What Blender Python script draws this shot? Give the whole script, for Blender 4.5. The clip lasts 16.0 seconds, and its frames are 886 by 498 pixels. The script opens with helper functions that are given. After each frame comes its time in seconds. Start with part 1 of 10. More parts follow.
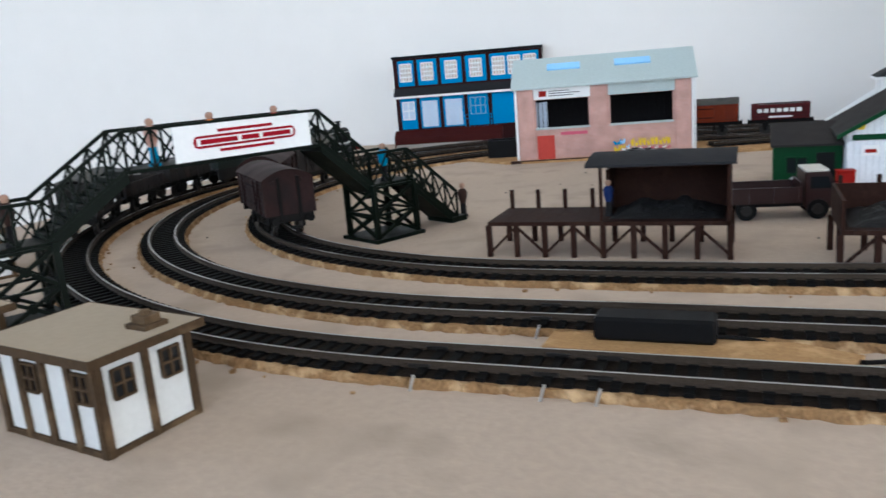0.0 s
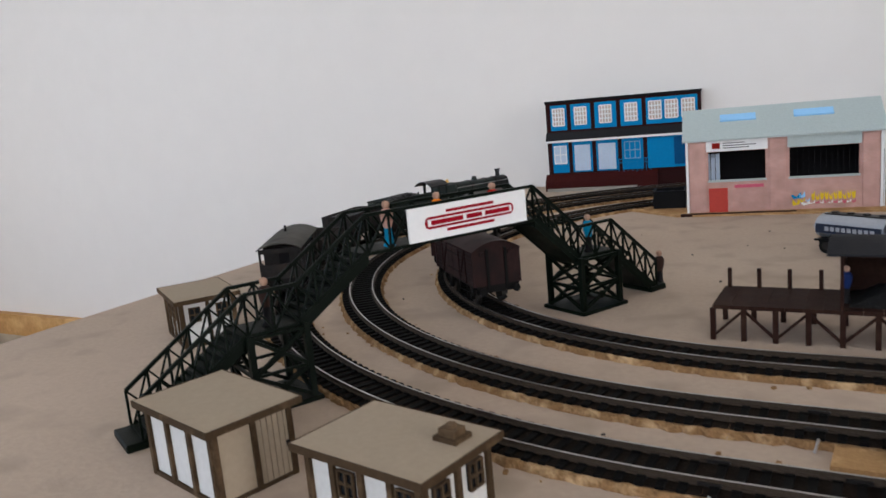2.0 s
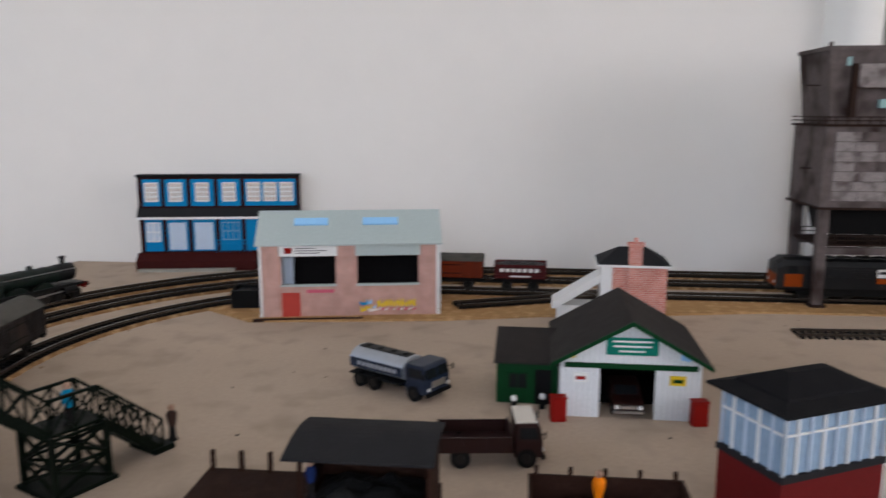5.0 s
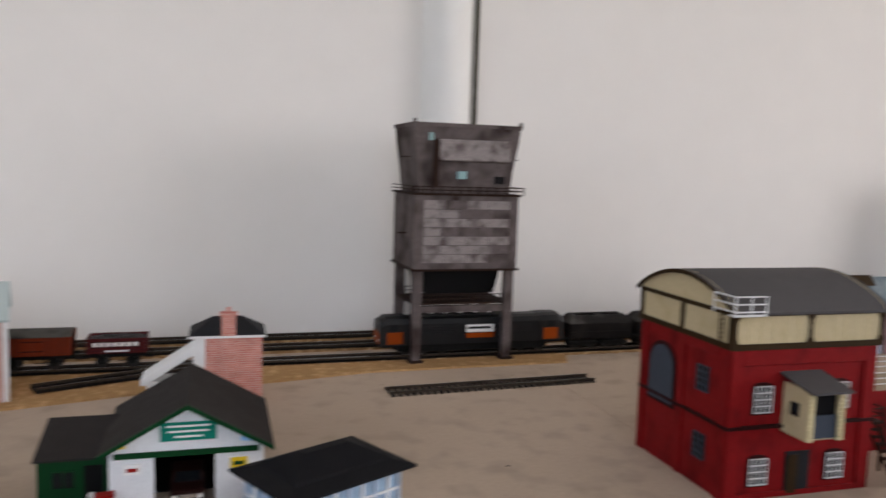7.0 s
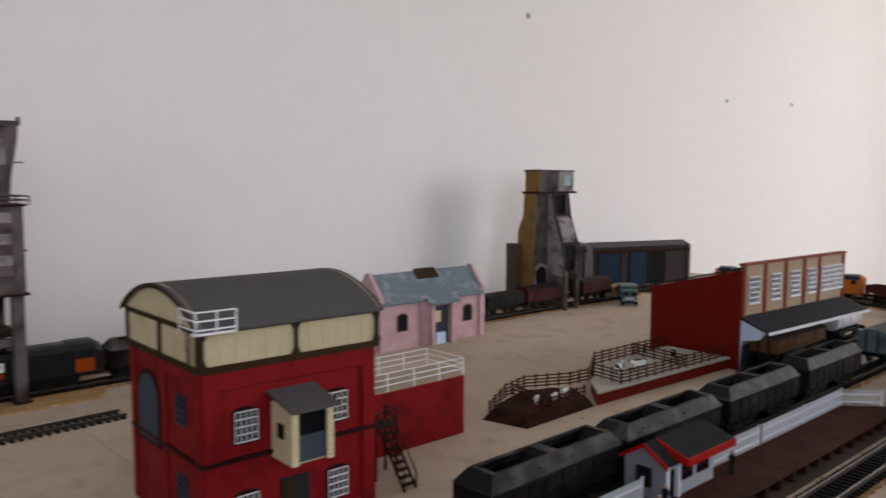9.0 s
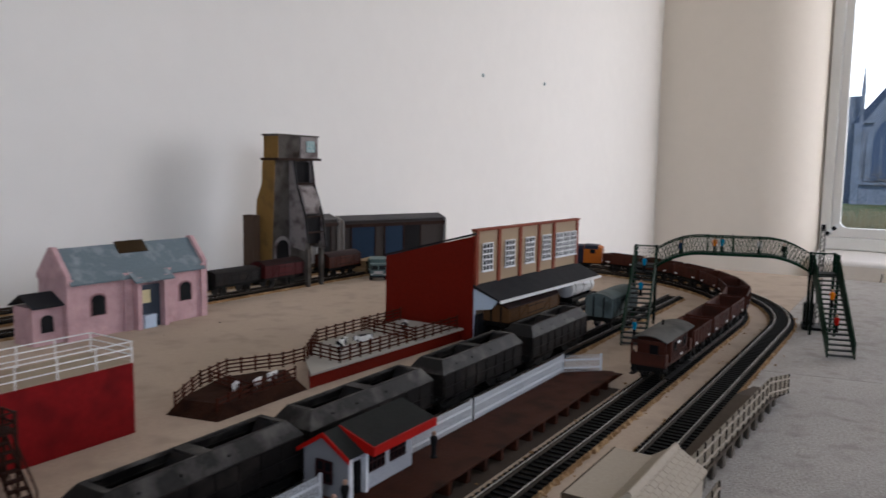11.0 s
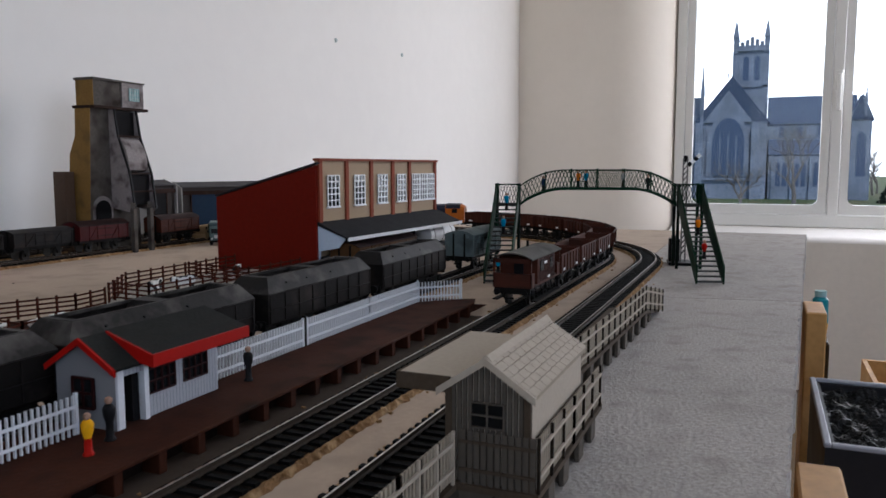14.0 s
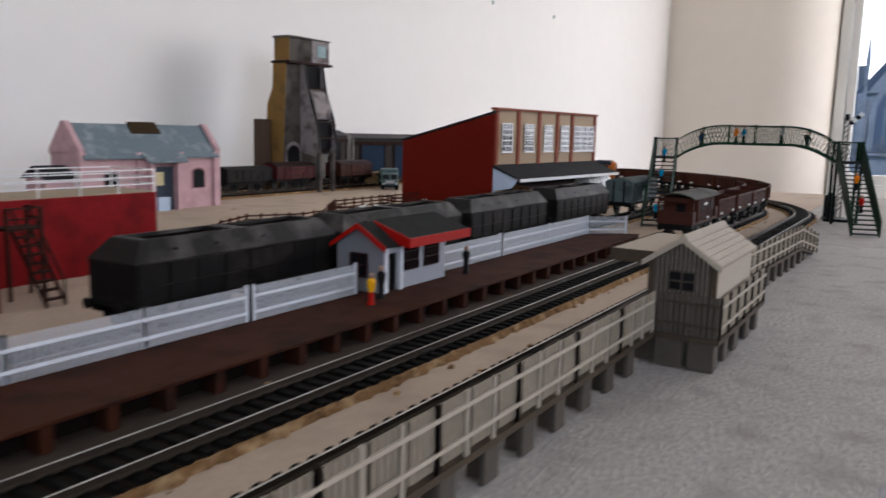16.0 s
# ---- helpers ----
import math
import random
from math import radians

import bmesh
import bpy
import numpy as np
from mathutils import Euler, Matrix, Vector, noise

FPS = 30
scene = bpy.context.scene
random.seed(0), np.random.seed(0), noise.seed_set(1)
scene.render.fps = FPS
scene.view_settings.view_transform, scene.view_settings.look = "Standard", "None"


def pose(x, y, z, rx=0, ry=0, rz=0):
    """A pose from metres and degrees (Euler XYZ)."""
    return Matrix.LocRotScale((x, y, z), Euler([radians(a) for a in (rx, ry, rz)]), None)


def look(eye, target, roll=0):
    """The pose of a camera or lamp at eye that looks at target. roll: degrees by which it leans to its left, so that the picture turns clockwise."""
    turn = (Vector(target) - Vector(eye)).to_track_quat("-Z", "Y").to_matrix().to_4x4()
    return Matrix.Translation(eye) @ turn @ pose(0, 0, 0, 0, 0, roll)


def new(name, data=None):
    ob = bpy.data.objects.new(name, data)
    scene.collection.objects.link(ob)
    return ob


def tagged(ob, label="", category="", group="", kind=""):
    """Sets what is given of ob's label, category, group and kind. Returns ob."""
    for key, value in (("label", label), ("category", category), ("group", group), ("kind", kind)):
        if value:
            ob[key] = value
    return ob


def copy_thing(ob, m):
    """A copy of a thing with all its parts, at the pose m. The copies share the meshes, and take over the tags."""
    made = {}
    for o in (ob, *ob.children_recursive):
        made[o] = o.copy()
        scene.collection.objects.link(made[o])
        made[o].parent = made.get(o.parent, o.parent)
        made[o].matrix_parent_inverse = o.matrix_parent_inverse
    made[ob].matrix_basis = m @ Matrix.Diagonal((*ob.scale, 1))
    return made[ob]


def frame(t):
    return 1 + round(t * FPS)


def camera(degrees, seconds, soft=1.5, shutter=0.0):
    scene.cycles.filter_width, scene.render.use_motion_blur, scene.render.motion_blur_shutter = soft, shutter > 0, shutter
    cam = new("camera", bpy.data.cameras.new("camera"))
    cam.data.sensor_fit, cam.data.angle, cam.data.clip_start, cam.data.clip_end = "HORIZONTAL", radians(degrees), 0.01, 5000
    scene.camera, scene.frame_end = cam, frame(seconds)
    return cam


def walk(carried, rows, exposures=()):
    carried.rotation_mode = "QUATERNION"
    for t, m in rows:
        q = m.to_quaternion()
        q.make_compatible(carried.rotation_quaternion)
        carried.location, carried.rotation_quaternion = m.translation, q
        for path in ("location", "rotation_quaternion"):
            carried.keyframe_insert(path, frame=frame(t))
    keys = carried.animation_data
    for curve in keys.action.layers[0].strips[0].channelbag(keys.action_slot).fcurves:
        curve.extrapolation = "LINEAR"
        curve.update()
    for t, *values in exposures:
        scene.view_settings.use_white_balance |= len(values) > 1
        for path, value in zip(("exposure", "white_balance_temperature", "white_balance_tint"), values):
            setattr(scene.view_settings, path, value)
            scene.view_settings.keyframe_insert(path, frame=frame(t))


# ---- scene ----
cam = camera(59.7, 16.0, soft=1.5, shutter=0.5)
PATH = [
    (0, (0.1978, 0.2448, 0.1060), (-0.5345, 2.0508, -0.3400), -4.70),
    (0.5, (0.1815, 0.2361, 0.1120), (-0.6382, 2.0095, -0.3180), -4.40),
    (1, (0.1648, 0.2252, 0.1240), (-0.7373, 1.9665, -0.2650), -4.50),
    (1.5, (0.1503, 0.2212, 0.1340), (-0.8091, 1.9372, -0.2340), -5.10),
    (2, (0.1399, 0.2214, 0.1440), (-0.8401, 1.9255, -0.2250), -5.20),
    (2.5, (0.1282, 0.2224, 0.1640), (-0.8212, 1.9432, -0.2080), -3.70),
    (3, (0.1315, 0.2295, 0.1820), (-0.7702, 1.9802, -0.1670), -2.40),
    (3.5, (0.1450, 0.2405, 0.1930), (-0.6613, 2.0405, -0.1380), -0.90),
    (4, (0.1690, 0.2586, 0.1990), (-0.5053, 2.1066, -0.1660), -0.40),
    (4.5, (0.2006, 0.2870, 0.2100), (-0.2414, 2.2026, -0.1580), -0.00),
    (4.7, (0.2146, 0.3003, 0.2140), (-0.1234, 2.2374, -0.1510), 0.00),
    (6.8, (0.3074, 0.3208, 0.2300), (0.7951, 2.2482, 0.0190), 1.50),
    (7, (0.3218, 0.3176, 0.2340), (0.9138, 2.2168, 0.0260), 1.80),
    (7.5, (0.3654, 0.3141, 0.2350), (1.1738, 2.1364, 0.0720), 2.10),
    (8, (0.4006, 0.3218, 0.2310), (1.4032, 2.0464, 0.0860), 1.30),
    (8.5, (0.4411, 0.3330, 0.2270), (1.6325, 1.9305, 0.0560), 0.90),
    (9, (0.4828, 0.3321, 0.2300), (1.8145, 1.8128, 0.0500), 0.10),
    (9.5, (0.5188, 0.3369, 0.2300), (1.9701, 1.6972, 0.0240), -0.20),
    (10, (0.5438, 0.3366, 0.2240), (2.0691, 1.6095, -0.0040), 0.30),
    (12.3, (0.6709, 0.3500, 0.1700), (2.4808, 1.1767, -0.0370), 0.80),
    (12.5, (0.6754, 0.3523, 0.1640), (2.4915, 1.1642, -0.0450), 0.80),
    (13, (0.6937, 0.3574, 0.1470), (2.5395, 1.1069, -0.0290), 0.60),
    (13.5, (0.7017, 0.3586, 0.1310), (2.5460, 1.1025, -0.0730), -0.10),
    (14, (0.6975, 0.3626, 0.1200), (2.5347, 1.1243, -0.0900), -0.10),
    (14.5, (0.6906, 0.3648, 0.1100), (2.5100, 1.1610, -0.1300), 0.00),
    (15, (0.6725, 0.3629, 0.1060), (2.4548, 1.2256, -0.1750), 0.10),
    (15.5, (0.6428, 0.3578, 0.1060), (2.3830, 1.3011, -0.1780), 0.50),
    (16, (0.5945, 0.3558, 0.1010), (2.2684, 1.4074, -0.1990), 1.30),
]
walk(cam, [(t, look(eye, target, roll)) for t, eye, target, roll in PATH],
     exposures=[(0.0, 0.92, 5650, 7), (0.5, 0.78, 5850, 10), (1.0, 0.68, 6000, 12), (2.0, 0.52, 6150, 13), (3.5, 0.38, 6150, 13), (4.5, 0.38, 6200, 14), (7.0, 0.38, 6400, 15), (8.5, 0.25, 6250, 15), (10.0, 0.12, 6100, 14), (13.5, 0.02, 5800, 13), (14.5, 0.08, 5800, 13), (15.0, 0.24, 5850, 13), (15.5, 0.38, 5950, 13), (16.0, 0.38, 6000, 14)])

# ---- light ----
world = bpy.data.worlds.new("sky")
scene.world = world
world.use_nodes = True
wn = world.node_tree.nodes
sky = wn.new("ShaderNodeTexSky")
sky.sky_type = "NISHITA"
sky.sun_disc = False
sky.sun_elevation, sky.sun_rotation = radians(60), radians(243)
world.node_tree.links.new(sky.outputs[0], wn["Background"].inputs[0])
wn["Background"].inputs[1].default_value = 0.15

sun = new("sun", bpy.data.lights.new("sun", "SUN"))
sun.data.energy, sun.data.angle, sun.data.color = 2.6, radians(12), (1.0, 0.95, 0.88)
sun.matrix_world = look((-3.2, -1.6, 6.2), (0, 0, 0))


def window_light(name, eye, target, wide, high, watts, colour):
    """Area light set in a window's opening; the south one is an added fill."""
    ob = new(name, bpy.data.lights.new(name, "AREA"))
    ob.data.shape, ob.data.size, ob.data.size_y = "RECTANGLE", wide, high
    ob.data.energy, ob.data.color = watts, colour
    ob.matrix_world = look(eye, target)
    return ob


window_light("daylight_east", (4.16, -0.77, 0.72), (1.2, 1.0, 0.25), 1.1, 1.5, 36, (1.0, 0.95, 0.91))
window_light("daylight_west", (-2.16, -0.4, 0.8), (1.4, 0.8, 0.2), 1.9, 1.5, 8, (0.84, 0.92, 1.0))
# Added fill light from the south, with no window known there.
window_light("fill_south", (0.2, -2.16, 0.95), (0.3, 1.0, 0.4), 2.3, 1.3, 19, (0.94, 0.96, 1.0))


# ---- materials ----
def deep(c, metal=0.0):
    """Tone-curve contrast put into base colours: dark tones go a little deeper and richer."""
    lum = 0.3 * c[0] + 0.6 * c[1] + 0.1 * c[2]
    k = 1.0 if metal > 0.9 else min(1.0, 0.28 + 1.8 * lum)
    rich = 1.12
    return [max(0.002, (lum + (v - lum) * rich) * k) for v in c]


def mat(name, colour, rough=0.6, vary=0.12, grain=60.0, bump=0.15, metal=0.0, second=None, mix=0.0, depth=0.0005,
        stain=0.0, coat=0.0):
    """A surface with fine grain and broad stains; second and mix blend another tone in, in patches."""
    colour = deep(colour, metal)
    second = deep(second, metal) if second else None
    m = bpy.data.materials.new(name)
    m.use_nodes = True
    n, li = m.node_tree.nodes, m.node_tree.links
    p = n["Principled BSDF"]
    p.inputs["Roughness"].default_value, p.inputs["Metallic"].default_value = rough, metal
    p.inputs["Specular IOR Level"].default_value = 0.09 if rough >= 0.5 else 0.28
    p.inputs["Coat Weight"].default_value = coat
    co = n.new("ShaderNodeTexCoord")
    fine, broad = n.new("ShaderNodeTexNoise"), n.new("ShaderNodeTexNoise")
    fine.inputs["Scale"].default_value, fine.inputs["Detail"].default_value = grain * 8, 5
    broad.inputs["Scale"].default_value, broad.inputs["Detail"].default_value = grain, 4
    info = n.new("ShaderNodeObjectInfo")
    off = n.new("ShaderNodeVectorMath")
    off.operation = "ADD"
    li.new(co.outputs["Object"], off.inputs[0])
    li.new(info.outputs["Random"], off.inputs[1])
    for t in (fine, broad):
        li.new(off.outputs[0], t.inputs["Vector"])
    base = n.new("ShaderNodeMix")
    base.data_type = "RGBA"
    dark = [c * (1 - vary * 1.6) for c in colour]
    light = [min(1, c * (1 + vary)) for c in colour]
    base.inputs[6].default_value, base.inputs[7].default_value = (*dark, 1), (*light, 1)
    li.new(fine.outputs["Fac"], base.inputs[0])
    out = base.outputs[2]
    if second:
        ramp = n.new("ShaderNodeMapRange")
        ramp.inputs[1].default_value, ramp.inputs[2].default_value = 0.62 - mix, 0.78 - mix * 0.6
        li.new(broad.outputs["Fac"], ramp.inputs[0])
        two = n.new("ShaderNodeMix")
        two.data_type = "RGBA"
        two.inputs[7].default_value = (*second, 1)
        li.new(ramp.outputs[0], two.inputs[0])
        li.new(out, two.inputs[6])
        out = two.outputs[2]
    if stain:
        big = n.new("ShaderNodeTexNoise")
        big.inputs["Scale"].default_value, big.inputs["Detail"].default_value = grain * 0.12, 3
        li.new(off.outputs[0], big.inputs["Vector"])
        rng = n.new("ShaderNodeMapRange")
        rng.inputs[1].default_value, rng.inputs[2].default_value = 0.35, 0.7
        rng.inputs[3].default_value, rng.inputs[4].default_value = 1 - stain, 1.0
        li.new(big.outputs["Fac"], rng.inputs[0])
        mul = n.new("ShaderNodeMix")
        mul.data_type, mul.blend_type = "RGBA", "MULTIPLY"
        mul.inputs[0].default_value = 1.0
        li.new(out, mul.inputs[6])
        li.new(rng.outputs[0], mul.inputs[7])
        out = mul.outputs[2]
    li.new(out, p.inputs["Base Color"])
    rr = n.new("ShaderNodeMapRange")
    rr.inputs[3].default_value, rr.inputs[4].default_value = max(0.05, rough - 0.12), min(1, rough + 0.12)
    li.new(broad.outputs["Fac"], rr.inputs[0])
    li.new(rr.outputs[0], p.inputs["Roughness"])
    if bump:
        b = n.new("ShaderNodeBump")
        b.inputs["Strength"].default_value, b.inputs["Distance"].default_value = bump, depth
        li.new(fine.outputs["Fac"], b.inputs["Height"])
        li.new(b.outputs[0], p.inputs["Normal"])
    return m


def striped(name, one, two, pitch, axis=0, rough=0.7, share=0.12):
    """Boards along one axis with narrow dark gaps between them, in the object's own metres."""
    m = mat(name, one, rough, 0.14, 90, 0.2)
    n, li = m.node_tree.nodes, m.node_tree.links
    p = n["Principled BSDF"]
    old = p.inputs["Base Color"].links[0].from_socket
    co, sep = n.new("ShaderNodeTexCoord"), n.new("ShaderNodeSeparateXYZ")
    li.new(co.outputs["Object"], sep.inputs[0])
    a, f, c = (n.new("ShaderNodeMath") for _ in range(3))
    a.operation, f.operation, c.operation = "MULTIPLY", "FRACT", "LESS_THAN"
    a.inputs[1].default_value, c.inputs[1].default_value = 1 / pitch, share
    li.new(sep.outputs[axis], a.inputs[0])
    li.new(a.outputs[0], f.inputs[0])
    li.new(f.outputs[0], c.inputs[0])
    mx = n.new("ShaderNodeMix")
    mx.data_type = "RGBA"
    mx.inputs[7].default_value = (*two, 1)
    li.new(c.outputs[0], mx.inputs[0])
    li.new(old, mx.inputs[6])
    li.new(mx.outputs[2], p.inputs["Base Color"])
    return m


def brickwork(name, one, two, mortar, high=0.0012, wide=0.003, upright=True):
    """Printed brick paper: courses in the object's own metres."""
    m = mat(name, one, 0.75, 0.1, 90, 0.1)
    n, li = m.node_tree.nodes, m.node_tree.links
    p = n["Principled BSDF"]
    co, sep, comb = n.new("ShaderNodeTexCoord"), n.new("ShaderNodeSeparateXYZ"), n.new("ShaderNodeCombineXYZ")
    add = n.new("ShaderNodeMath")
    li.new(co.outputs["Object"], sep.inputs[0])
    li.new(sep.outputs[0], add.inputs[0])
    li.new(sep.outputs[1], add.inputs[1])
    li.new(add.outputs[0], comb.inputs[0])
    li.new(sep.outputs[2], comb.inputs[1])
    br = n.new("ShaderNodeTexBrick")
    one, two = deep(one), deep(two)
    br.inputs["Color1"].default_value, br.inputs["Color2"].default_value = (*one, 1), (*two, 1)
    br.inputs["Mortar"].default_value = (*mortar, 1)
    br.inputs["Scale"].default_value = 1.0
    br.inputs["Mortar Size"].default_value = high * 0.12
    br.inputs["Brick Width"].default_value, br.inputs["Row Height"].default_value = wide, high
    li.new(comb.outputs[0], br.inputs["Vector"])
    noi = n.new("ShaderNodeTexNoise")
    noi.inputs["Scale"].default_value = 70
    li.new(co.outputs["Object"], noi.inputs["Vector"])
    mul = n.new("ShaderNodeMix")
    mul.data_type, mul.blend_type = "RGBA", "MULTIPLY"
    mul.inputs[0].default_value = 0.5
    li.new(br.outputs["Color"], mul.inputs[6])
    li.new(noi.outputs["Fac"], mul.inputs[7])
    li.new(mul.outputs[2], p.inputs["Base Color"])
    return m


M = {}
M["wall"] = mat("wall_paint", (0.80, 0.770, 0.732), 0.85, 0.02, 3.0, 0.25, depth=0.002, stain=0.06)
# Warmer copy of the wall colour: warm reflected light is tinted in.
M["wall_warm"] = mat("warm_lit_wall", (0.81, 0.745, 0.665), 0.85, 0.02, 3.0, 0.25, depth=0.002, stain=0.06)
M["wall_low"] = mat("stained_cream_plaster", (0.79, 0.73, 0.655), 0.9, 0.05, 5.0, 0.35, second=(0.62, 0.55, 0.47), mix=0.04, depth=0.003, stain=0.12)
# Mottled plaster with the shade of the lower wall put into its colour.
M["wall_shaded"] = mat("shaded_mottled_plaster", (0.46, 0.39, 0.31), 0.9, 0.12, 6.0, 0.4, second=(0.30, 0.24, 0.18), mix=0.12, depth=0.003)
M["ceiling"] = mat("ceiling_paint", (0.82, 0.81, 0.78), 0.9, 0.02, 3.0, 0.1)
M["floor"] = mat("floor_boards", (0.22, 0.15, 0.09), 0.5, 0.2, 6.0, 0.1)
M["board"] = mat("baseboard_sheet", (0.50, 0.405, 0.325), 0.9, 0.09, 35.0, 0.5, second=(0.43, 0.35, 0.28), mix=0.10, depth=0.0006, stain=0.12)
M["slab"] = mat("insulation_sheet", (0.47, 0.44, 0.41), 0.95, 0.34, 55.0, 0.9, second=(0.37, 0.34, 0.315), mix=0.10, depth=0.0012, stain=0.12)
M["cork"] = mat("cork_strip", (0.36, 0.22, 0.115), 0.9, 0.4, 110.0, 0.8, second=(0.52, 0.37, 0.22), mix=0.12, depth=0.001)
M["cork_sheet"] = mat("cork_sheet", (0.46, 0.285, 0.145), 0.9, 0.22, 90.0, 0.5, second=(0.54, 0.36, 0.20), mix=0.12)
M["sleeper"] = mat("sleeper_plastic", (0.014, 0.013, 0.012), 0.75, 0.25, 120, 0.2)
M["rail"] = mat("nickel_rail", (0.44, 0.43, 0.41), 0.34, 0.15, 90, 0.05, metal=1.0)
M["rail_side"] = mat("rail_rusty_side", (0.11, 0.085, 0.065), 0.6, 0.3, 90, 0.2, metal=0.15)
M["white"] = mat("white_card", (0.78, 0.78, 0.77), 0.6, 0.04, 40, 0.1)
M["black"] = mat("black_plastic", (0.018, 0.018, 0.019), 0.5, 0.2, 80, 0.1)
M["coal"] = mat("coal", (0.012, 0.012, 0.013), 0.45, 0.5, 150, 1.0, depth=0.002)
M["wheel"] = mat("wheel_metal", (0.07, 0.065, 0.06), 0.45, 0.2, 90, 0.1, metal=0.7)
M["underframe"] = mat("underframe_black", (0.02, 0.019, 0.018), 0.65, 0.3, 90, 0.2)
M["glass"] = mat("model_glazing", (0.03, 0.035, 0.04), 0.12, 0.05, 40, 0.0)
M["skyglass"] = mat("blue_glazing", (0.30, 0.40, 0.52), 0.25, 0.15, 40, 0.0)
M["brass"] = mat("brass", (0.75, 0.48, 0.18), 0.35, 0.1, 60, 0.1, metal=1.0)
M["red"] = mat("signal_red", (0.42, 0.03, 0.025), 0.5, 0.12, 60, 0.1)
M["steel"] = mat("bright_steel", (0.55, 0.55, 0.54), 0.35, 0.1, 60, 0.1, metal=1.0)


# ---- mesh helpers ----
def box(bm, x0, x1, y0, y1, z0, z1, turn=None):
    v = [bm.verts.new((x, y, z)) for x in (x0, x1) for y in (y0, y1) for z in (z0, z1)]
    for f in ((0, 1, 3, 2), (4, 6, 7, 5), (0, 4, 5, 1), (2, 3, 7, 6), (0, 2, 6, 4), (1, 5, 7, 3)):
        bm.faces.new([v[i] for i in f])
    if turn is not None:
        bmesh.ops.transform(bm, matrix=turn, verts=v)
    return v


def bar(bm, a, b, w, h=None):
    """A square bar from point a to point b."""
    a, b = Vector(a), Vector(b)
    h = h or w
    d = b - a
    side = d.cross(Vector((0, 0, 1)))
    side = side.normalized() if side.length > 1e-6 else Vector((1, 0, 0))
    up = side.cross(d).normalized()
    v = [bm.verts.new(p + side * sx * w / 2 + up * sy * h / 2) for p in (a, b) for sx, sy in ((-1, -1), (1, -1), (1, 1), (-1, 1))]
    for f in ((3, 2, 1, 0), (4, 5, 6, 7), (0, 1, 5, 4), (1, 2, 6, 5), (2, 3, 7, 6), (3, 0, 4, 7)):
        bm.faces.new([v[i] for i in f])
    return v


def rod(bm, a, b, r, n=10, r2=None):
    """A round rod from a to b."""
    a, b = Vector(a), Vector(b)
    r2 = r if r2 is None else r2
    d = (b - a).normalized()
    s = d.orthogonal().normalized()
    u = d.cross(s)
    rings = []
    for p, q in ((a, r), (b, r2)):
        rings.append([bm.verts.new(p + (s * math.cos(k * 2 * math.pi / n) + u * math.sin(k * 2 * math.pi / n)) * q) for k in range(n)])
    for k in range(n):
        bm.faces.new((rings[0][k], rings[0][(k + 1) % n], rings[1][(k + 1) % n], rings[1][k]))
    bm.faces.new(rings[0][::-1])
    bm.faces.new(rings[1])


def prism(bm, outline, y0, y1, axis="y"):
    """An outline in (x, z), drawn out from y0 to y1; axis x takes (y, z) instead, axis z takes (x, y)."""
    def at(p, q):
        return {"y": (p[0], q, p[1]), "x": (q, p[0], p[1]), "z": (p[0], p[1], q)}[axis]
    n = len(outline)
    r = [[bm.verts.new(at(p, q)) for p in outline] for q in (y0, y1)]
    for k in range(n):
        bm.faces.new((r[0][k], r[0][(k + 1) % n], r[1][(k + 1) % n], r[1][k]))
    bm.faces.new(r[0][::-1])
    bm.faces.new(r[1])
    return r


def mesh_of(bm, name, material, smooth=False, bevel=0.0):
    if bevel:
        bmesh.ops.bevel(bm, geom=bm.edges[:], offset=bevel, segments=1, affect="EDGES", clamp_overlap=True)
    bmesh.ops.recalc_face_normals(bm, faces=bm.faces[:])
    me = bpy.data.meshes.new(name)
    bm.to_mesh(me)
    bm.free()
    me.materials.append(M[material] if isinstance(material, str) else material)
    if smooth:
        for p in me.polygons:
            p.use_smooth = True
        me.set_sharp_from_angle(angle=radians(40))
    return me


def part(name, bm, material, parent, label="", smooth=False, bevel=0.0):
    ob = new(name, mesh_of(bm, name, material, smooth, bevel))
    ob.parent = parent
    if label:
        tagged(ob, label)
    return ob


def pieces(name, bm, material, parent):
    """Every loose piece of the mesh as a part of its own."""
    bm.verts.ensure_lookup_table()
    left = set(bm.faces)
    while left:
        stack, island = [next(f for f in bm.faces if f in left)], []
        left.discard(stack[0])
        while stack:
            f = stack.pop()
            island.append(f)
            for v in f.verts:
                for g in v.link_faces:
                    if g in left:
                        left.remove(g)
                        stack.append(g)
        one, seen = nb(), {}
        for f in sorted(island, key=lambda f: f.index):
            for v in f.verts:
                if v not in seen:
                    seen[v] = one.verts.new(v.co)
            one.faces.new([seen[v] for v in f.verts])
        part(name, one, material, parent)
    bm.free()


def thing(name, x, y, z, turn, label, category, group=""):
    ob = new(name)
    ob.empty_display_size = 0.02
    ob.matrix_world = pose(x, y, z, 0, 0, turn)
    return tagged(ob, label, category, group)


def solid(name, bm, material, label, category="", kind="", group="", smooth=False, bevel=0.0):
    """A thing that is one mesh."""
    return tagged(new(name, mesh_of(bm, name, material, smooth, bevel)), label, category, group, kind)


def again(me, name, parent, m):
    """One more piece on a mesh that exists."""
    ob = new(name, me)
    ob.parent = parent
    ob.matrix_basis = m
    return ob


def nb():
    return bmesh.new()


# ---- room ----
WALL_Y, EAST_X, WEST_X, SOUTH_Y, FLOOR_Z, TOP_Z = 1.37, 4.0, -2.2, -2.2, -0.76, 1.85


def structure(name, bm, material, label="", smooth=False):
    return tagged(new(name, mesh_of(bm, name, material, smooth)), label, "", "", "structure")


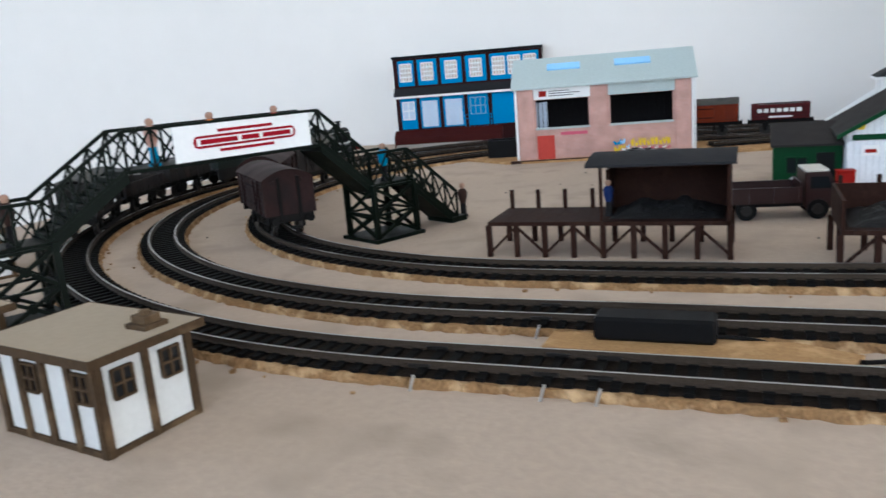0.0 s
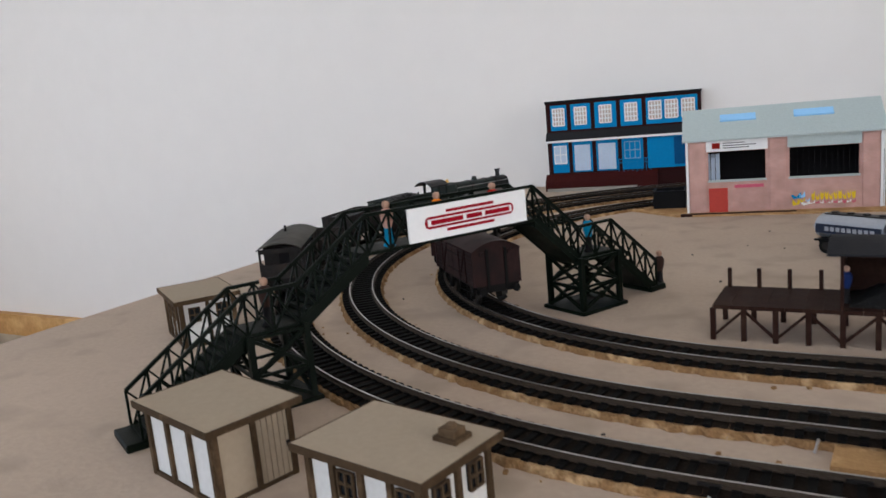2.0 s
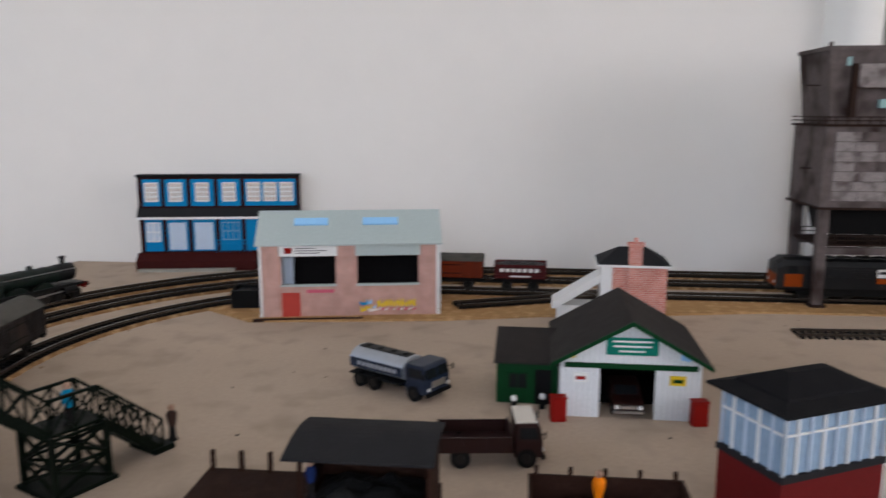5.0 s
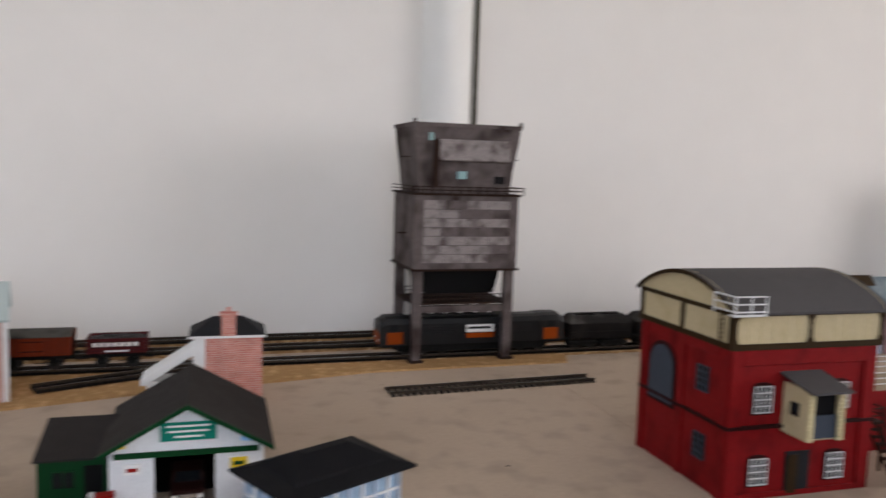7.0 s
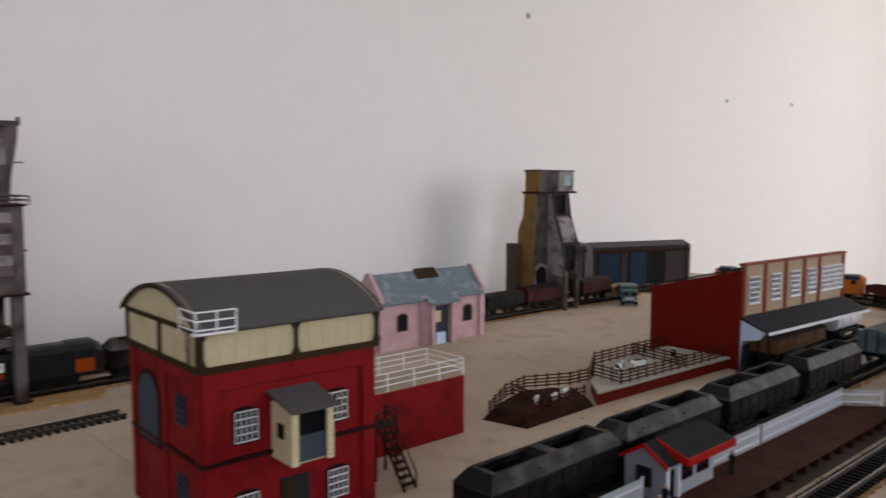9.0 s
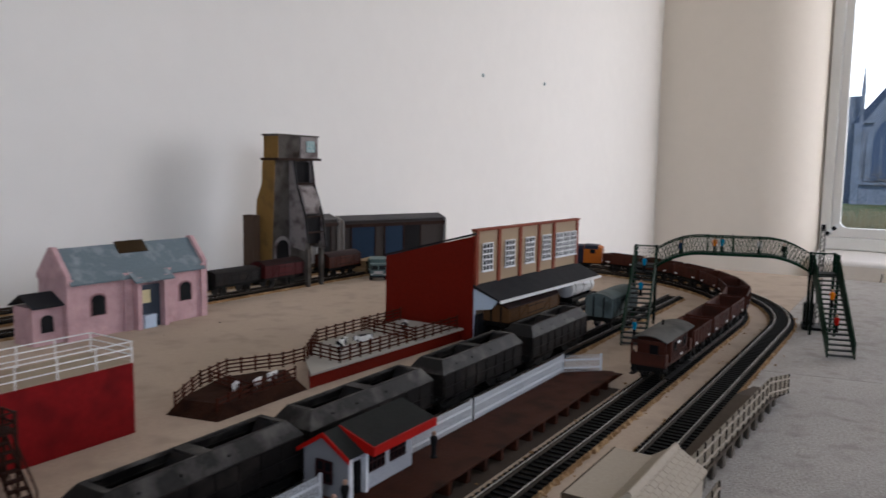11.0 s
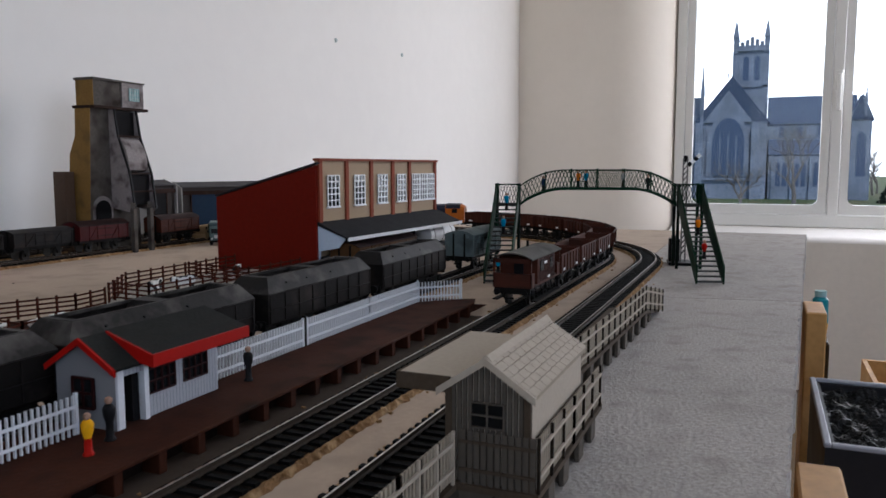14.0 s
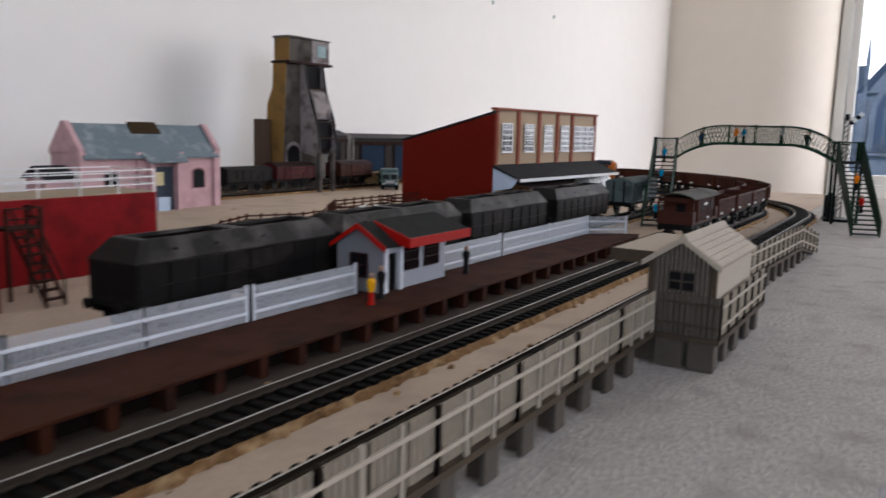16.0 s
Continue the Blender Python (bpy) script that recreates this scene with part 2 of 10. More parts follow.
bm = nb()
box(bm, WEST_X - 0.2, EAST_X + 0.3, WALL_Y, WALL_Y + 0.15, FLOOR_Z, TOP_Z)
structure("wall_north", bm, "wall", "cream painted plaster wall behind the model railway")
bm = nb()
# west wall round its window
box(bm, WEST_X - 0.2, WEST_X, SOUTH_Y, -1.4, FLOOR_Z, TOP_Z)
box(bm, WEST_X - 0.2, WEST_X, 0.6, WALL_Y, FLOOR_Z, TOP_Z)
box(bm, WEST_X - 0.2, WEST_X, -1.4, 0.6, FLOOR_Z, 0.0)
box(bm, WEST_X - 0.2, WEST_X, -1.4, 0.6, 1.6, TOP_Z)
structure("wall_west", bm, "wall", "cream painted plaster wall with a window opening")
bm = nb()
# South opening is added, out of view, for the fill light.
box(bm, WEST_X - 0.2, -1.0, SOUTH_Y - 0.2, SOUTH_Y, FLOOR_Z, TOP_Z)
box(bm, 1.4, EAST_X + 0.3, SOUTH_Y - 0.2, SOUTH_Y, FLOOR_Z, TOP_Z)
box(bm, -1.0, 1.4, SOUTH_Y - 0.2, SOUTH_Y, FLOOR_Z, 0.25)
box(bm, -1.0, 1.4, SOUTH_Y - 0.2, SOUTH_Y, 1.65, TOP_Z)
structure("wall_south", bm, "wall", "cream painted plaster wall with a window opening")
# east wall: flat, then a rounded jamb that turns out to the window
bm = nb()
jamb = [(EAST_X, WALL_Y), (EAST_X, 0.96)]
for k in range(1, 13):
    u = k / 12 * math.pi / 2
    jamb.append((EAST_X + 0.24 * (1 - math.cos(u)), 0.96 - 0.236 * math.sin(u)))
jamb += [(EAST_X + 0.30, 0.724), (EAST_X + 0.30, WALL_Y)]
prism(bm, jamb, FLOOR_Z, TOP_Z, "z")
structure("wall_east", bm, "wall_warm", "warm-tinted plaster wall with a rounded jamb beside the window", True)
bm = nb()
box(bm, EAST_X, EAST_X + 0.3, SOUTH_Y, 0.724, FLOOR_Z, -0.172)
box(bm, EAST_X, EAST_X + 0.3, SOUTH_Y, 0.724, 1.55, TOP_Z)
box(bm, EAST_X, EAST_X + 0.3, SOUTH_Y, -1.35, -0.172, 1.55)
structure("wall_east_below_window", bm, "wall_low", "cream plaster wall under and beside the window")
bm = nb()
box(bm, WEST_X - 0.2, EAST_X + 0.3, SOUTH_Y - 0.2, WALL_Y + 0.15, TOP_Z, TOP_Z + 0.1)
structure("ceiling", bm, "ceiling", "white painted ceiling")
bm = nb()
box(bm, WEST_X - 0.2, EAST_X + 0.3, SOUTH_Y - 0.2, WALL_Y + 0.15, FLOOR_Z - 0.1, FLOOR_Z)
structure("floor", bm, "floor", "dark wooden floor under the table")

# boxed pipe on the wall, and the cable beside it
bm = nb()
col = [(0.609 + 0.037 * (1 - math.cos(k * math.pi / 14)), WALL_Y + 0.01 - 0.04 * math.sin(k * math.pi / 14)) for k in range(15)]
prism(bm, col, FLOOR_Z, TOP_Z, "z")
structure("pipe_casing", bm, "ceiling", "white rounded pipe casing on the wall", True)
bm = nb()
rod(bm, (0.689, WALL_Y - 0.004, FLOOR_Z), (0.689, WALL_Y - 0.004, TOP_Z), 0.0035, 8)
solid("cable", bm, mat("cable_grey", (0.16, 0.15, 0.12), 0.5), "dark grey cable running up the wall beside a pipe", "cable", smooth=True)

# pine rail along the wall past the end of the table
M["pine"] = mat("pine", (0.52, 0.30, 0.13), 0.55, 0.22, 16.0, 0.15, second=(0.62, 0.40, 0.2), mix=0.1)
bm = nb()
box(bm, -2.19, -0.3, WALL_Y - 0.022, WALL_Y - 0.001, -0.345, -0.29)
structure("trim", bm, "pine", "plain pine rail fixed along the wall")

# Thin slab added under the rail to carry the painted shade.
bm = nb()
box(bm, -2.19, -0.3, WALL_Y - 0.004, WALL_Y - 0.001, FLOOR_Z, -0.3455)
structure("wall_north_lower", bm, "wall_shaded", "mottled plaster under a pine rail with shade painted in")

# ---- window ----
M["frame_paint"] = mat("window_paint", (0.74, 0.73, 0.70), 0.4, 0.05, 30, 0.1)
WX = EAST_X + 0.2


def pane_glass(name):
    g = bpy.data.materials.new(name)
    g.use_nodes = True
    n, li = g.node_tree.nodes, g.node_tree.links
    n.remove(n["Principled BSDF"])
    tr, gl, mx = n.new("ShaderNodeBsdfTransparent"), n.new("ShaderNodeBsdfGlossy"), n.new("ShaderNodeMixShader")
    tr.inputs[0].default_value, gl.inputs["Roughness"].default_value = (0.97, 0.98, 0.98, 1), 0.02
    mx.inputs[0].default_value = 0.012
    li.new(tr.outputs[0], mx.inputs[1])
    li.new(gl.outputs[0], mx.inputs[2])
    li.new(mx.outputs[0], n["Material Output"].inputs[0])
    return g


GLASS = pane_glass("window_glass")
win = tagged(new("window_1"), "white painted timber casement window with two panes", "window", "", "structure")
win.matrix_world = pose(WX, 0, 0)
bm = nb()
box(bm, -0.03, 0.04, -1.35, 0.724, -0.125, -0.075)
box(bm, -0.03, 0.04, -1.35, 0.724, 1.5, 1.55)
box(bm, -0.03, 0.04, 0.685, 0.724, -0.075, 1.5)
box(bm, -0.03, 0.04, -1.35, -1.31, -0.075, 1.5)
box(bm, -0.03, 0.04, 0.085, 0.125, -0.075, 1.5)
part("window_frame", bm, "frame_paint", win, bevel=0.003)
for y0, y1 in ((0.128, 0.682), (-1.307, 0.082)):
    bm = nb()
    box(bm, -0.022, 0.02, y0, y1, -0.072, -0.035)
    box(bm, -0.022, 0.02, y0, y1, 1.46, 1.497)
    box(bm, -0.022, 0.02, y1 - 0.03, y1, -0.035, 1.46)
    box(bm, -0.022, 0.02, y0, y0 + 0.03, -0.035, 1.46)
    # rounded inner corners
    for cy, sy in ((y0 + 0.03, 1), (y1 - 0.03, -1)):
        pts = [(cy, -0.035)] + [(cy + sy * 0.03 * (1 - math.sin(k * math.pi / 12)), -0.035 + 0.03 * (1 - math.cos(k * math.pi / 12))) for k in range(7)]
        prism(bm, pts, -0.02, 0.018, "x")
    sash = part("sash", bm, "frame_paint", win, bevel=0.0)
    bm = nb()
    box(bm, -0.002, 0.002, y0 + 0.028, y1 - 0.028, -0.036, 1.462)
    pane = part("pane", bm, GLASS, sash)
    pane.visible_shadow = False
bm = nb()
box(bm, -0.045, -0.022, 0.088, 0.118, 0.42, 0.50)
box(bm, -0.060, -0.045, 0.095, 0.111, 0.34, 0.485)
part("handle", bm, "frame_paint", win, "white window handle", bevel=0.003)
bm = nb()
slope = [(WX + 0.04, -0.172), (WX + 0.04, -0.126), (WX - 0.02, -0.126)]
slope += [(EAST_X + 0.03 - 0.03 * math.sin(k * math.pi / 12), -0.150 - 0.022 * (1 - math.cos(k * math.pi / 12))) for k in range(7)]
prism(bm, slope, -1.35, 0.724)
structure("window_sill", bm, "wall", "deep sloping plastered window sill", True)
# The south one is added, out of view, to frame the fill light.
for nm, wx, wy, turn, wide, z0, z1 in (("window_2", WEST_X - 0.1, -0.4, 90, 2.0, 0.0, 1.6), ("window_3", 0.2, SOUTH_Y - 0.1, 0, 2.4, 0.25, 1.65)):
    w2 = tagged(new(nm), "unseen white painted timber window", "window", "", "structure")
    w2.matrix_world = pose(wx, wy, 0, 0, 0, turn)
    bm = nb()
    for x0, x1 in ((-wide / 2, -wide / 2 + 0.05), (-0.025, 0.025), (wide / 2 - 0.05, wide / 2)):
        box(bm, x0, x1, -0.03, 0.03, z0, z1)
    box(bm, -wide / 2, wide / 2, -0.032, 0.032, z0, z0 + 0.05)
    box(bm, -wide / 2, wide / 2, -0.032, 0.032, z1 - 0.05, z1)
    part("window_frame", bm, "frame_paint", w2)

# ---- table ----
bm = nb()
box(bm, -0.42, 0.70, 0.335, WALL_Y - 0.002, -0.022, 0.0)
structure("baseboard", bm, "board", "plain fawn baseboard sheet carrying the model railway")
bm = nb()
box(bm, 0.7005, 2.215, 0.50, WALL_Y - 0.002, -0.022, 0.0)
structure("baseboard_east", bm, "board", "plain fawn baseboard sheet carrying the model railway")


def ragged(x0, x1, y1, step):
    """A sheet whose front edge is broken and uneven and runs a little askew."""
    bm = nb()
    xs = [x0 + k * (x1 - x0) / step for k in range(step + 1)]
    ring = []
    for x in xs:
        ring.append((x, 0.366 - 0.0505 * (x - 0.70) + 0.0025 * noise.noise((x * 60, 0, 0)) + 0.0022 * noise.noise((x * 220, 3, 0))))
    ring += [(x1 - 0.028 * (x1 < 2), y1), (x0 - 0.028 * (x0 > 1), y1)]
    prism(bm, ring, -0.022, -0.0002, "z")
    return bm


for x0, x1, nm in ((0.7005, 1.4505, "sheet"), (1.4515, 2.215, "sheet_end")):
    structure("board_" + nm, ragged(x0, x1, 0.4995, int((x1 - x0) / 0.004)), "slab", "rough grey-white fibre sheet with a crumbling edge")
bm = nb()
box(bm, -0.40, 2.18, 0.375, 0.40, -0.10, -0.0225)
box(bm, -0.40, 2.18, 1.30, 1.33, -0.10, -0.0225)
for x in (-0.3, 0.6, 1.5, 2.1):
    for y in (0.40, 1.27):
        box(bm, x, x + 0.045, y, y + 0.03, FLOOR_Z, -0.0225)
solid("table_frame", bm, "pine", "pine frame and legs under the railway board", "table")

# ---- tracks ----
C_LEFT, C_RIGHT, C_Y = 0.088, 1.628, 0.916


def loop_path(r, y_off=0.0, right_x=C_RIGHT, left_x=C_LEFT):
    """Points round the oval, evenly spaced, counter-clockwise from the front left."""
    pts = []
    n = 40
    for k in range(n):
        pts.append((left_x + (right_x - left_x) * k / n, C_Y - r))
    for k in range(n * 2):
        u = -math.pi / 2 + math.pi * k / (n * 2)
        pts.append((right_x + r * math.cos(u), C_Y + r * math.sin(u)))
    for k in range(n):
        pts.append((right_x - (right_x - left_x) * k / n, C_Y + r))
    for k in range(n * 2 + 1):
        u = math.pi / 2 + math.pi * k / (n * 2)
        pts.append((left_x + r * math.cos(u), C_Y + r * math.sin(u)))
    return pts


class Line:
    """A path measured along its length."""

    def __init__(self, pts):
        self.p = [Vector((x, y, 0)) for x, y in pts]
        self.s = [0.0]
        for a, b in zip(self.p, self.p[1:]):
            self.s.append(self.s[-1] + (b - a).length)
        self.length = self.s[-1]

    def at(self, s):
        s = min(max(s, 0.0), self.length - 1e-6)
        k = int(np.searchsorted(self.s, s, side="right")) - 1
        k = min(k, len(self.p) - 2)
        f = (s - self.s[k]) / max(1e-9, self.s[k + 1] - self.s[k])
        d = (self.p[k + 1] - self.p[k]).normalized()
        # ease the direction between neighbouring pieces
        e = (self.p[min(k + 2, len(self.p) - 1)] - self.p[min(k + 1, len(self.p) - 2)]).normalized()
        return self.p[k].lerp(self.p[k + 1], f), (d * (1 - f) + e * f).normalized()

    def near(self, x, y):
        v = Vector((x, y, 0))
        return min((k * 0.002 for k in range(int(self.length / 0.002))), key=lambda s: (self.at(s)[0] - v).length_squared)


def sweep(line, profile, s0, s1, step):
    """A closed outline of (across, height) drawn along the line."""
    bm = nb()
    n = max(2, int((s1 - s0) / step) + 1)
    last = None
    for k in range(n):
        p, d = line.at(s0 + (s1 - s0) * k / (n - 1))
        side = Vector((-d.y, d.x, 0))
        ring = [bm.verts.new(p + side * a + Vector((0, 0, h))) for a, h in profile]
        if last:
            for i in range(len(ring)):
                bm.faces.new((last[i], last[(i + 1) % len(ring)], ring[(i + 1) % len(ring)], ring[i]))
        else:
            bm.faces.new(ring)
        last = ring
    bm.faces.new(last[::-1])
    return bm


bm = nb()
box(bm, -0.00155, 0.00155, -0.0152, 0.0152, 0.003, 0.0046)
box(bm, -0.0017, 0.0017, -0.0108, -0.0068, 0.0046, 0.0052)
box(bm, -0.0017, 0.0017, 0.0068, 0.0108, 0.0046, 0.0052)
SLEEPER = mesh_of(bm, "sleeper", "sleeper")
RAIL_TOP = 0.0074


def rail_profile(off):
    return [(off - 0.0013, 0.0046), (off + 0.0013, 0.0046), (off + 0.0013, 0.0052), (off + 0.0004, 0.0056), (off + 0.0005, RAIL_TOP),
            (off - 0.0005, RAIL_TOP), (off - 0.0004, 0.0056), (off - 0.0013, 0.0052)]


LINES = {}
M["ballast"] = mat("dark_ballast", (0.055, 0.038, 0.028), 0.9, 0.45, 120, 0.8, second=(0.035, 0.026, 0.02), mix=0.2)


def track(name, pts, label, near=None, bed=True, base=0.0, pitch=0.0075):
    line = Line(pts)
    LINES[name] = line
    t = tagged(new("railway_track"), label, "railway track", "railway tracks")
    t.location.z = base
    if bed:
        ragged_edge = 0.0174
        bm = sweep(line, [(-ragged_edge, 0), (ragged_edge, 0), (0.0160, 0.003), (-0.0160, 0.003)], 0, line.length, 0.0035)
        for v in bm.verts:
            v.co += Vector((noise.noise(v.co * 260), noise.noise(v.co * 260 + Vector((7, 3, 1))), 0)) * 0.0024
            if v.co.z > 0.002:
                v.co.z += 0.0006 * noise.noise(v.co * 420)
        part("trackbed", bm, "cork", t, "crumbling cork strip under the sleepers")
        part("ballast", sweep(line, [(-0.0148, 0.003), (0.0148, 0.003), (0.0142, 0.0034), (-0.0142, 0.0034)], 0, line.length, 0.012), "ballast", t, "dark ballast between the sleepers")
    for off in (-0.00825 - 0.0007, 0.00825 + 0.0007):
        r = part("rail", sweep(line, rail_profile(off), 0, line.length, 0.012), "rail", t)
        r.data.materials.append(M["rail_side"])
        for f in r.data.polygons:
            f.material_index = 0 if f.normal.z > 0.7 and f.center.z > RAIL_TOP - 0.0004 else 1
    verts, faces = [], []
    count = 0
    src = [v.co.copy() for v in SLEEPER.vertices]
    polys = [list(p.vertices) for p in SLEEPER.polygons]
    for k in range(int(line.length / pitch)):
        s = (k + 0.5) * pitch
        p, d = line.at(s)
        m = Matrix.Translation(p) @ Matrix.Rotation(math.atan2(d.y, d.x), 4, "Z")
        if near and count < 300 and near(p):
            again(SLEEPER, "sleeper", t, m)
            count += 1
        else:
            b = len(verts)
            verts += [m @ v for v in src]
            faces += [[b + i for i in f] for f in polys]
    me = bpy.data.meshes.new("sleeper_rest")
    me.from_pydata(verts, [], faces)
    me.materials.append(M["sleeper"])
    ob = new("sleeper_rest", me)
    ob.parent = t
    tagged(ob, kind="stuff")
    return t


track("outer", loop_path(0.427), "long oval of nickel railway track on a cork strip", lambda p: p.y < 0.66 and p.x < 1.30)
track("middle", loop_path(0.370), "inner oval of nickel railway track on a cork strip", lambda p: p.y < 0.72 and p.x < 1.30)
inner = [(1.80, 0.666), (1.4, 0.666), (0.9, 0.664), (0.75, 0.660), (0.6, 0.650), (0.45, 0.632), (0.32, 0.619), (0.22, 0.614), (0.15, 0.613)]
inner += [(0.1 + 0.303 * math.cos(u), C_Y + 0.303 * math.sin(u)) for u in [-math.pi / 2 - math.pi * k / 60 for k in range(61)]]
inner += [(0.3, 1.2165), (0.6, 1.2165), (0.9, 1.216), (1.15, 1.212), (1.3, 1.209), (1.75, 1.207)]
fine = []
for (x0, y0), (x1, y1) in zip(inner, inner[1:]):
    k = max(1, int(math.hypot(x1 - x0, y1 - y0) / 0.02))
    fine += [(x0 + (x1 - x0) * i / k, y0 + (y1 - y0) * i / k) for i in range(k)]
track("inner", fine + [inner[-1]], "siding of nickel railway track on a cork strip", lambda p: p.y < 0.74 and p.x < 0.55)
track("loose", [(0.503 + 0.02 * k, 1.079 + 0.0008 * k) for k in range(13)], "loose length of dark railway track lying on the board", lambda p: True, bed=False, base=-0.003)
# yard pointwork beside the back sidings
track("yard", [(0.16 + 0.012 * k, 1.150 + 0.0045 * min(k, 15) - 0.0003 * max(0, 15 - k)) for k in range(30)], "yard siding that joins the back line", None)
# cork sheets under the yard
bm = nb()
prism(bm, [(-0.115, 1.112), (-0.05, 1.066), (0.15, 1.093), (0.25, 1.118), (0.40, 1.141), (0.50, 1.160), (0.75, 1.162), (0.765, 1.199), (0.765, 1.26), (-0.115, 1.20)][::1], 0.0, 0.0022, "z")
structure("cork_sheet", bm, "cork_sheet", "brown cork sheet under the yard tracks")


# ---- buildings at the west end ----
M["blue"] = mat("blue_print", (0.015, 0.29, 0.60), 0.6, 0.08, 50, 0.05)
M["maroon"] = mat("maroon_print", (0.07, 0.018, 0.018), 0.6, 0.15, 60, 0.05)
M["slate_dark"] = mat("dark_slate", (0.055, 0.055, 0.06), 0.75, 0.2, 80, 0.3)
M["pinkbrick"] = brickwork("pink_brick_paper", (0.64, 0.39, 0.335), (0.60, 0.36, 0.31), (0.66, 0.45, 0.40), 0.0014, 0.0034)
M["roof_pale"] = mat("pale_slate_paper", (0.44, 0.50, 0.49), 0.7, 0.1, 70, 0.2)
M["skylight"] = mat("skylight_blue", (0.32, 0.58, 0.85), 0.4, 0.05, 30, 0.0)
# Near-black: shade behind openings put into colour; also dark bars and doors.
M["inside"] = mat("shaded_inside", (0.03, 0.028, 0.03), 0.8, 0.2, 40, 0.0)
M["paleblue"] = mat("pale_blue_print", (0.50, 0.58, 0.68), 0.6, 0.1, 60, 0.0)
M["yellow"] = mat("yellow_print", (0.72, 0.52, 0.08), 0.6, 0.1, 60, 0.0)
M["pinkprint"] = mat("pink_print", (0.65, 0.16, 0.22), 0.6, 0.1, 60, 0.0)
M["wood_dark"] = mat("dark_stained_wood", (0.068, 0.030, 0.021), 0.7, 0.3, 70, 0.3, second=(0.09, 0.05, 0.035), mix=0.1)


def grid_window(parent, x0, x1, z0, z1, y, nx, nz, glass="glass", frame="white", bar_w=0.0007, name="window"):
    """A glazed opening in a wall that faces -y: the pane, with its bars as a part of it."""
    bm = nb()
    box(bm, x0, x1, y - 0.0003, y + 0.0006, z0, z1)
    w = part(name, bm, glass, parent)
    bm = nb()
    for k in range(nx + 1):
        x = x0 + (x1 - x0) * k / nx
        box(bm, x - bar_w / 2, x + bar_w / 2, y - 0.0012, y - 0.0003, z0, z1)
    for k in range(nz + 1):
        z = z0 + (z1 - z0) * k / nz
        box(bm, x0, x1, y - 0.00125, y - 0.0003, z - bar_w / 2, z + bar_w / 2)
    part("glazing_grid", bm, frame, w)
    return w


def blue_office():
    t = thing("low_relief_office", -0.293, 1.3155, 0.0, 9.7, "blue and maroon two-storey card office against the wall", "model building")
    W = 0.22
    bm = nb()
    box(bm, 0, W, 0.002, 0.013, 0.0, 0.129)
    part("wall", bm, "maroon", t)
    bays = [0.004, 0.034, 0.069, 0.106, 0.142, W - 0.002]
    for k, (a, b) in enumerate(zip(bays, bays[1:])):
        bm = nb()
        box(bm, a + 0.003, b - 0.003, 0.0006, 0.002, 0.089, 0.126)
        part("panel", bm, "blue", t, bevel=0.0002)
        n = 3 if k == 4 else 1
        for j in range(n):
            c = (a + b) / 2 + (j - (n - 1) / 2) * 0.0225
            hw = 0.0085
            grid_window(t, c - hw, c + hw, 0.096, 0.121, 0.0003, 4, 4, "tanpane", "white", 0.0015)
        bm = nb()
        box(bm, a + 0.003, b - 0.003, 0.0006, 0.002, 0.026, 0.071)
        low = part("panel", bm, "blue", t, bevel=0.0002)
        if k in (1, 2):
            bm = nb()
            box(bm, a + 0.006, b - 0.006, -0.0002, 0.0006, 0.028, 0.066)
            part("door", bm, "paleblue", t, "pale grey roller door")
        elif k == 0:
            grid_window(t, a + 0.006, b - 0.006, 0.040, 0.066, 0.0003, 2, 2, "paleblue", "white", 0.0012)
        elif k == 3:
            grid_window(t, a + 0.007, b - 0.007, 0.042, 0.066, 0.0003, 3, 2, "blue", "skyglass", 0.0009)
        else:
            bm = nb()
            box(bm, a + 0.04, b - 0.004, -0.0004, 0.0006, 0.03, 0.069)
            part("door", bm, mat("blue_door", (0.015, 0.14, 0.36), 0.5), t, "blue loading door")
    bm = nb()
    prism(bm, [(0.002, 0.0865), (-0.006, 0.0765), (-0.006, 0.0735), (0.002, 0.0735)], -0.001, W + 0.001, "x")
    part("canopy", bm, "slate_dark", t, "dark grey slate canopy")
    bm = nb()
    box(bm, -0.001, W + 0.001, -0.0075, -0.0061, 0.0715, 0.0745)
    part("gutter", bm, "white", t)
    bm = nb()
    box(bm, -0.001, W + 0.001, -0.0015, 0.0145, 0.129, 0.1325)
    part("cornice", bm, "black", t)
    bm = nb()
    prism(bm, [(-0.012, 0.0), (-0.012, 0.014), (0.0, 0.024), (0.002, 0.024), (0.002, 0.0)], -0.004, W * 0.72, "x")
    part("plinth", bm, mat("dark_red_plinth", (0.12, 0.025, 0.022), 0.7, 0.2, 60), t)
    bm = nb()
    for z in (0.036, 0.041):
        box(bm, 0.104, 0.15, -0.0035, -0.0027, z, z + 0.0008)
    for k in range(8):
        box(bm, 0.104 + k * 0.0064, 0.1047 + k * 0.0064, -0.0034, -0.0028, 0.024, 0.0418)
    pieces("railing_bar", bm, "blue", t)


M["tanpane"] = mat("tan_glazing_print", (0.50, 0.41, 0.35), 0.6, 0.12, 60, 0.0)
blue_office()
bm = nb()
box(bm, 0, 0.13, 0, 0.012, 0, 0.004)
st = solid("platform_strip", bm, mat("grey_strip", (0.36, 0.34, 0.30), 0.8, 0.15, 60), "narrow grey card strip lying before the blue office", "strip")
st.matrix_world = pose(-0.29, 1.297, 0.0, 0, 0, 9.0)


